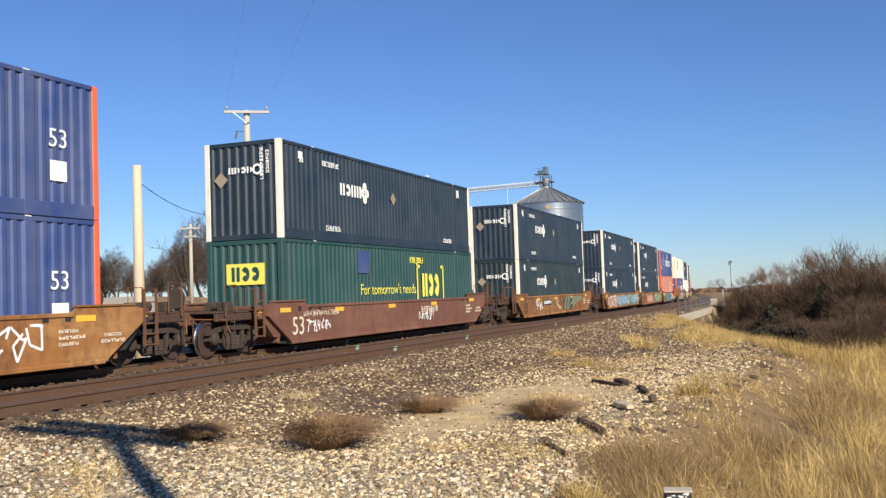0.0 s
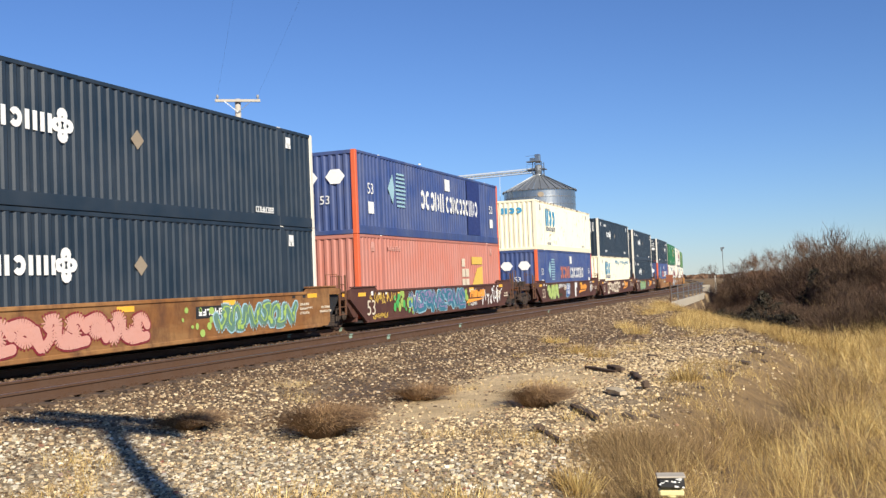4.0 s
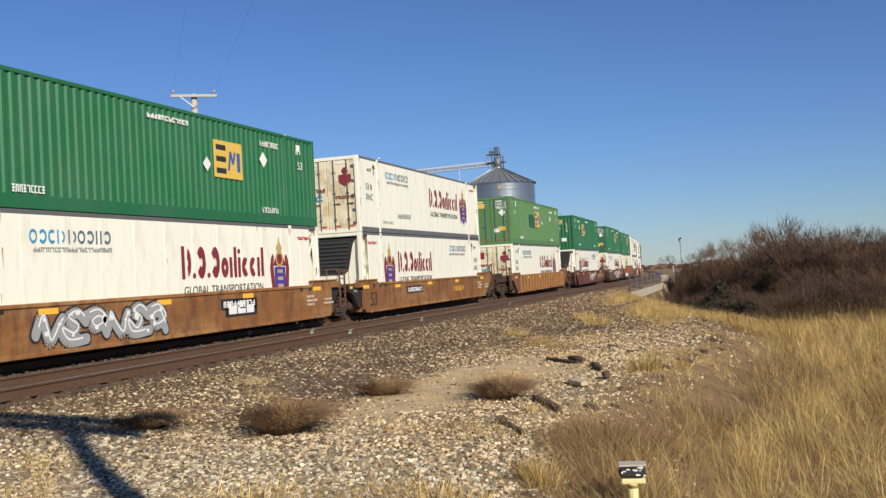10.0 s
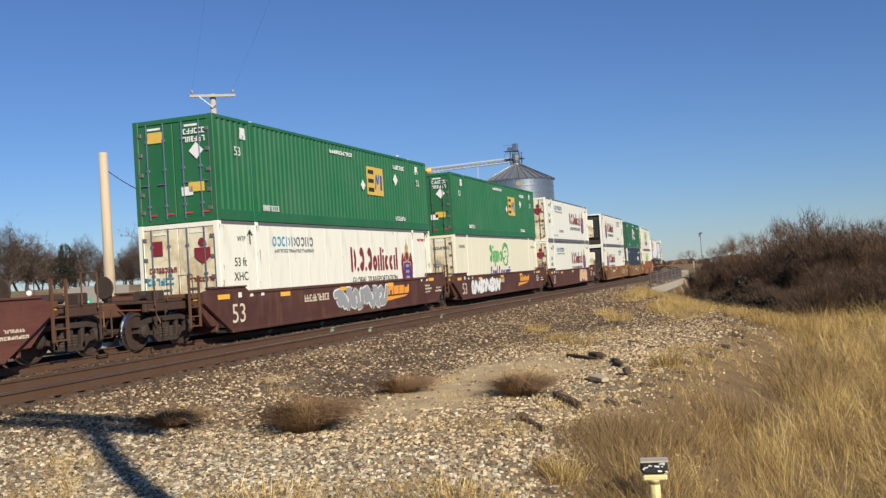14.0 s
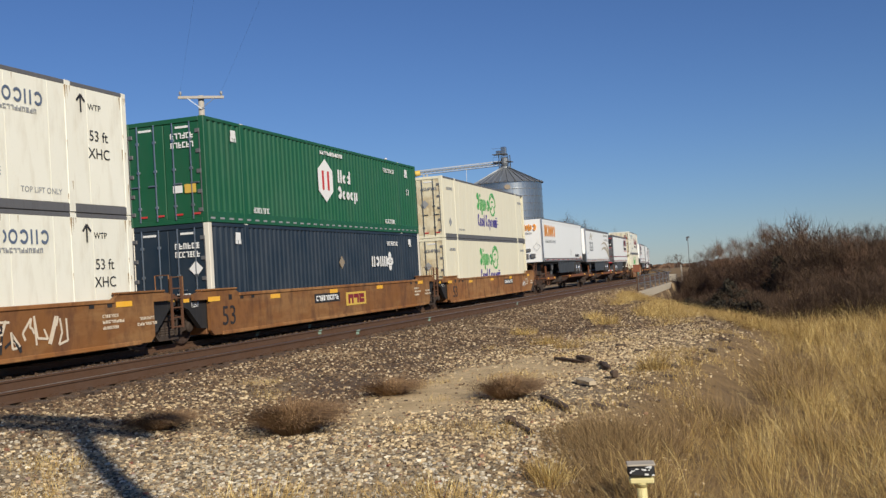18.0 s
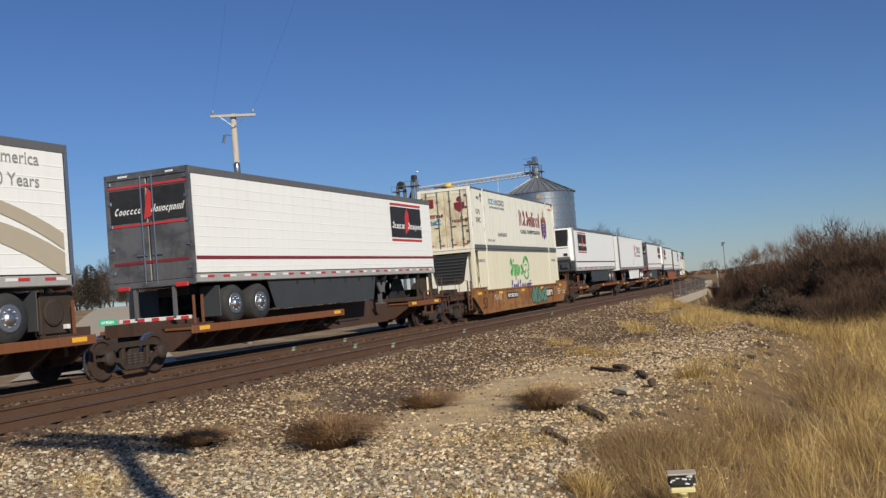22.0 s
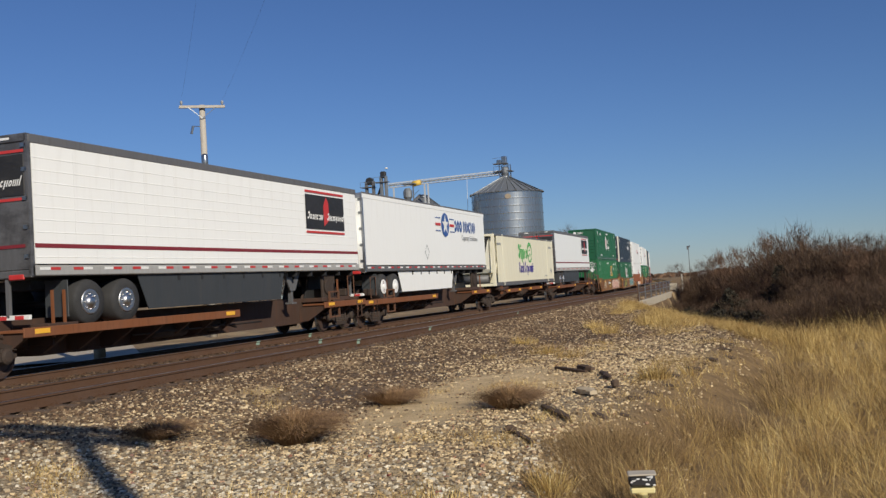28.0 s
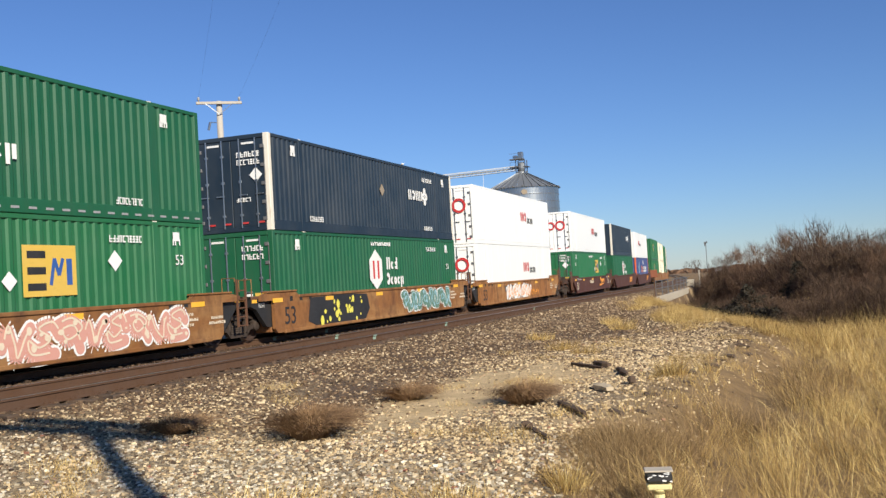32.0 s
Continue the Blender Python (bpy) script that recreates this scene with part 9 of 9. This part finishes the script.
def cedar(x, y, h, r, label="dark evergreen cedar among the bare shrubs"):
    t = thing("cedar_tree" if h > 1.9 else "juniper", label, "tree" if h > 1.9 else "shrub", "cedars" if h > 1.9 else "junipers")
    z = ground_z(x, y)
    part("trunk", Geo().tube([(x, y, z - 0.1), (x, y, z + h * 0.8)], [0.12, 0.03], 7), "bark", t)
    n = 7000 if h > 1.9 else 3000
    g = np.zeros((n, 3, 3))
    u = rng.random(n) ** 0.8
    a = rng.random(n) * 6.283
    lump = 0.75 + 0.25 * np.sin(a * 3 + u * 9 + x) + 0.25 * rng.random(n)
    rad = r * np.sqrt(np.maximum(0.02, 1 - u ** 1.6)) * lump * rng.random(n) ** 0.4
    c = np.stack([x + rad * np.cos(a), y + rad * np.sin(a), z + 0.05 + h * u * (0.85 + 0.25 * np.sin(a * 2 + y))], 1)
    for k in range(3):
        g[:, k] = c + rng.normal(0, 0.06, (n, 3))
    f = np.arange(n * 3).reshape(-1, 3)
    part("crown", fast_mesh("crown", g, f, "cedar"), "cedar", t, "dark dense sprays", kind="stuff")


for az, d, h, r in ((0.15, 63, 2.9, 1.3), (0.75, 65, 2.6, 1.5), (-2.75, 56, 1.95, 1.2)):
    cedar(*at_az(az, d), h, r)
for az, d, h, r in ((-5.5, 70, 1.0, 1.9), (-5.0, 62, 1.0, 2.0), (-4.3, 57, 1.0, 2.0), (-3.6, 54, 1.05, 2.0), (-2.9, 51, 1.1, 2.0), (-2.2, 48, 1.1, 1.9), (-1.5, 47, 1.2, 1.9), (-4.6, 68, 1.2, 2.2), (-3.3, 63, 1.2, 2.2), (-1.9, 56, 1.3, 2.2)):
    cedar(*at_az(az, d), h, r, "low dark evergreen juniper on the bank")

TREES = [plant_maker("bare_tree", "tall bare deciduous tree beyond the tracks", "tree", "bare trees", sd, 9.0, 0.7, 3, 3, 9000, ang=0.5, thin=0.05, trunk=0.2, leaf="twig_tree", fans=(620, 11, 3.6, 10.6, 1.4, 1.15, 0.016)) for sd in (11, 12)]
TREES.append(plant_maker("bare_tree", "bare brown deciduous tree with a dense rounded crown", "tree", "bare trees", 13, 8.0, 1.0, 4, 3, 9000, ang=0.6, thin=0.05, trunk=0.25, leaf="twig_tree", fans=(700, 11, 4.4, 10.4, 1.6, 1.2, 0.02)))
# bearing, distance and height of the crown's top over the eye, in degrees
spots = [(-35.4, 112, 5.9), (-34.1, 116, 5.7), (-36.6, 110, 5.2), (-33.0, 120, 5.2), (-37.6, 114, 3.8), (-38.6, 116, 2.7), (-39.6, 122, 2.7), (-40.6, 124, 3.8), (-43.0, 120, 3.5), (-43.9, 118, 4.2), (-44.8, 116, 4.7), (-45.9, 118, 4.5), (-47.2, 120, 4.6), (-38.2, 126, 3.0), (-41.2, 128, 3.0), (-42.2, 124, 3.2), (-32.0, 124, 4.8), (-30.6, 130, 4.3), (-28.6, 136, 3.9), (-26.6, 140, 3.4),
         (-12.3, 206, 2.7), (-11.5, 208, 3.45), (-10.8, 206, 3.0), (-11.9, 212, 3.2), (-9.0, 210, 2.3)]
seen = set()
for i, (az, d, el) in enumerate(spots):
    x, y = at_az(az, d)
    k = 2 if d > 200 or i % 3 == 0 else i % 2
    put(TREES[k], k not in seen, x, y, (EYE[2] + d * math.tan(radians(el)) - ground_z(x, y)) / 10.8, 67.0 * i)
    seen.add(k)
cx, cy = at_az(-41.7, 108)
cedar(cx, cy, 4.3, 1.8, "dark evergreen cedar beyond the tracks")
far = plant_maker("far_tree", "small distant bare tree on the horizon", "tree", "far trees", 21, 14.0, 0.0, 1, 3, 4000, ang=0.5, thin=0.12, trunk=0.4)
for i, (az, d, sc) in enumerate(((-5.95, 520, 0.55), (-5.65, 530, 0.62), (-5.35, 515, 0.58), (-5.5, 540, 0.6), (-8.6, 640, 0.5), (-9.2, 640, 0.5))):
    x, y = at_az(az, d)
    put(far, i == 0, x, y, sc, 80.0 * i)
woods = Geo()
rw = random.Random(41)
for i in range(900):
    az, d = rw.uniform(-17.0, 14.0), rw.uniform(900, 1100)
    x, y = at_az(az, d)
    h, w = rw.uniform(2.5, 6.5) * (0.8 + 0.6 * noise.noise((az * 0.8, 0.0, 5.0))), rw.uniform(2, 6)
    z = ground_z(x, y)
    woods.add([(x - w, y, z - 1), (x + w, y, z - 1), (x + w * rw.uniform(0.2, 0.9), y, z + h * 0.8), (x + w * rw.uniform(-0.3, 0.3), y + 1, z + h), (x - w * rw.uniform(0.2, 0.9), y, z + h * 0.75)], [(0, 1, 2, 3, 4)])
tagged(part("far_woods", woods, "twig_red"), "low brown line of bare woods on the horizon", "woods", kind="stuff")
edge = plant_maker("bare_tree", "bare tree whose thin limbs reach in beside the field", "tree", "bare trees", 31, 11.0, 0.0, 1, 4, 9000, ang=0.5, thin=0.02, trunk=0.2)
x, y = at_az(15.3, 34)
scaled(edge, 1.0, x, y, 40)

for i, (az, d, w, h, mat) in enumerate(((-4.1, 600, 5, 2.4, "m_white"), (-3.8, 610, 4, 2.2, "grey_rail"))):
    x, y = at_az(az, d)
    zb = ground_z(x, y)
    t = thing("farm_shed", "small pale farm shed far across the fields", "shed", "far sheds")
    part("wall", Geo().box((x, y, zb + h / 2), (w, 6, h)), mat, t)
    part("roof", Geo().prism([(x - w / 2 - 0.3, zb + h), (x + w / 2 + 0.3, zb + h), (x, zb + h + 1.4)], 1, y - 3.3, y + 3.3), "grey_rail", t)


# ---------------------------------------------------------------- the lane across the line
def lane():
    """A pale lane that climbs away from the crossing between dry verges."""
    vs, fs = [], []
    n = 26
    for i in range(n + 1):
        d = 34.0 + 76.0 * i / n
        az = -41.6 + 1.9 * (i / n) ** 0.8
        x, y = at_az(az, d)
        for k in (-2.7, -0.9, 0.9, 2.7):
            px, py = x + k * math.cos(radians(az)), y - k * math.sin(radians(az))
            vs.append((px, py, ground_z(px, py) + 0.05 + 0.04 * (abs(k) < 1)))
    for i in range(n):
        fs += [(4 * i + k, 4 * i + k + 1, 4 * i + k + 5, 4 * i + k + 4) for k in range(3)]
    ob = part("lane", Geo().add(vs, fs), paint("pale_packed_gravel", (0.46, 0.39, 0.29), 0.95, wear=(0.3, 0.24, 0.17), amount=0.6, scale=0.8, streak=False, bump=0.5))
    tagged(ob, "pale packed-gravel lane climbing away from the line", "road", kind="structure")
    x, y = at_az(-40.85, 50.0)
    z = ground_z(x, y)
    s = thing("street_sign", "small green street sign on a steel post", "sign")
    part("post", Geo().beam((x, y, z - 0.1), (x, y, 1.15), 0.06), "galv", s)
    board = part("board", Geo().box((0, 0, 0), (0.85, 0.03, 0.32), 0.01), "sign_green", s, m=pose(x, y - 0.05, 0.98, 0, 0, 38))
    part("sign_line", glyphs(0.6, 0.13, 7, 901), "m_white", board, m=pose(0, -0.017, 0, 90, 0, 0))
    x, y = at_az(-43.6, 44.0)
    z = ground_z(x, y)
    s = thing("road_sign", "small round white road sign on a thin post", "sign")
    part("post", Geo().beam((x, y, z - 0.1), (x, y, 1.75), 0.05), "galv", s)
    part("board", Geo().lathe([(0.10, -0.01), (0.11, 0.0), (0.10, 0.01)], 1, (0, 0, 0), 16), "m_white", s, m=pose(x, y - 0.04, 1.55, 0, 0, 40))


lane()


# ---------------------------------------------------------------- motion of the train
WHEEL_R = 0.457


def motions():
    place = {}
    for ob, y, z, flip in ROLLING:
        walk(ob, [(float(t), line_pose(y - gone(t), flip, 0.0, z)) for t in range(33)])
        place[ob] = y
    # the wheels roll while their car is near enough for it to be seen
    for w in AXLES:
        y = place[w.parent.parent]
        at = w.matrix_basis.translation.copy()
        ts = [k / 30 for k in range(961) if -8.0 < y - gone(k / 30) < 62.0]
        if ts:
            turns = [(t, math.degrees(gone(t) / WHEEL_R)) for t in ts]
            rows = ([(0.0, turns[0][1])] if ts[0] > 0 else []) + turns + ([(32.0, turns[-1][1])] if ts[-1] < 32 else [])
            walk(w, [(t, pose(at.x, at.y, at.z, a)) for t, a in rows])


motions()
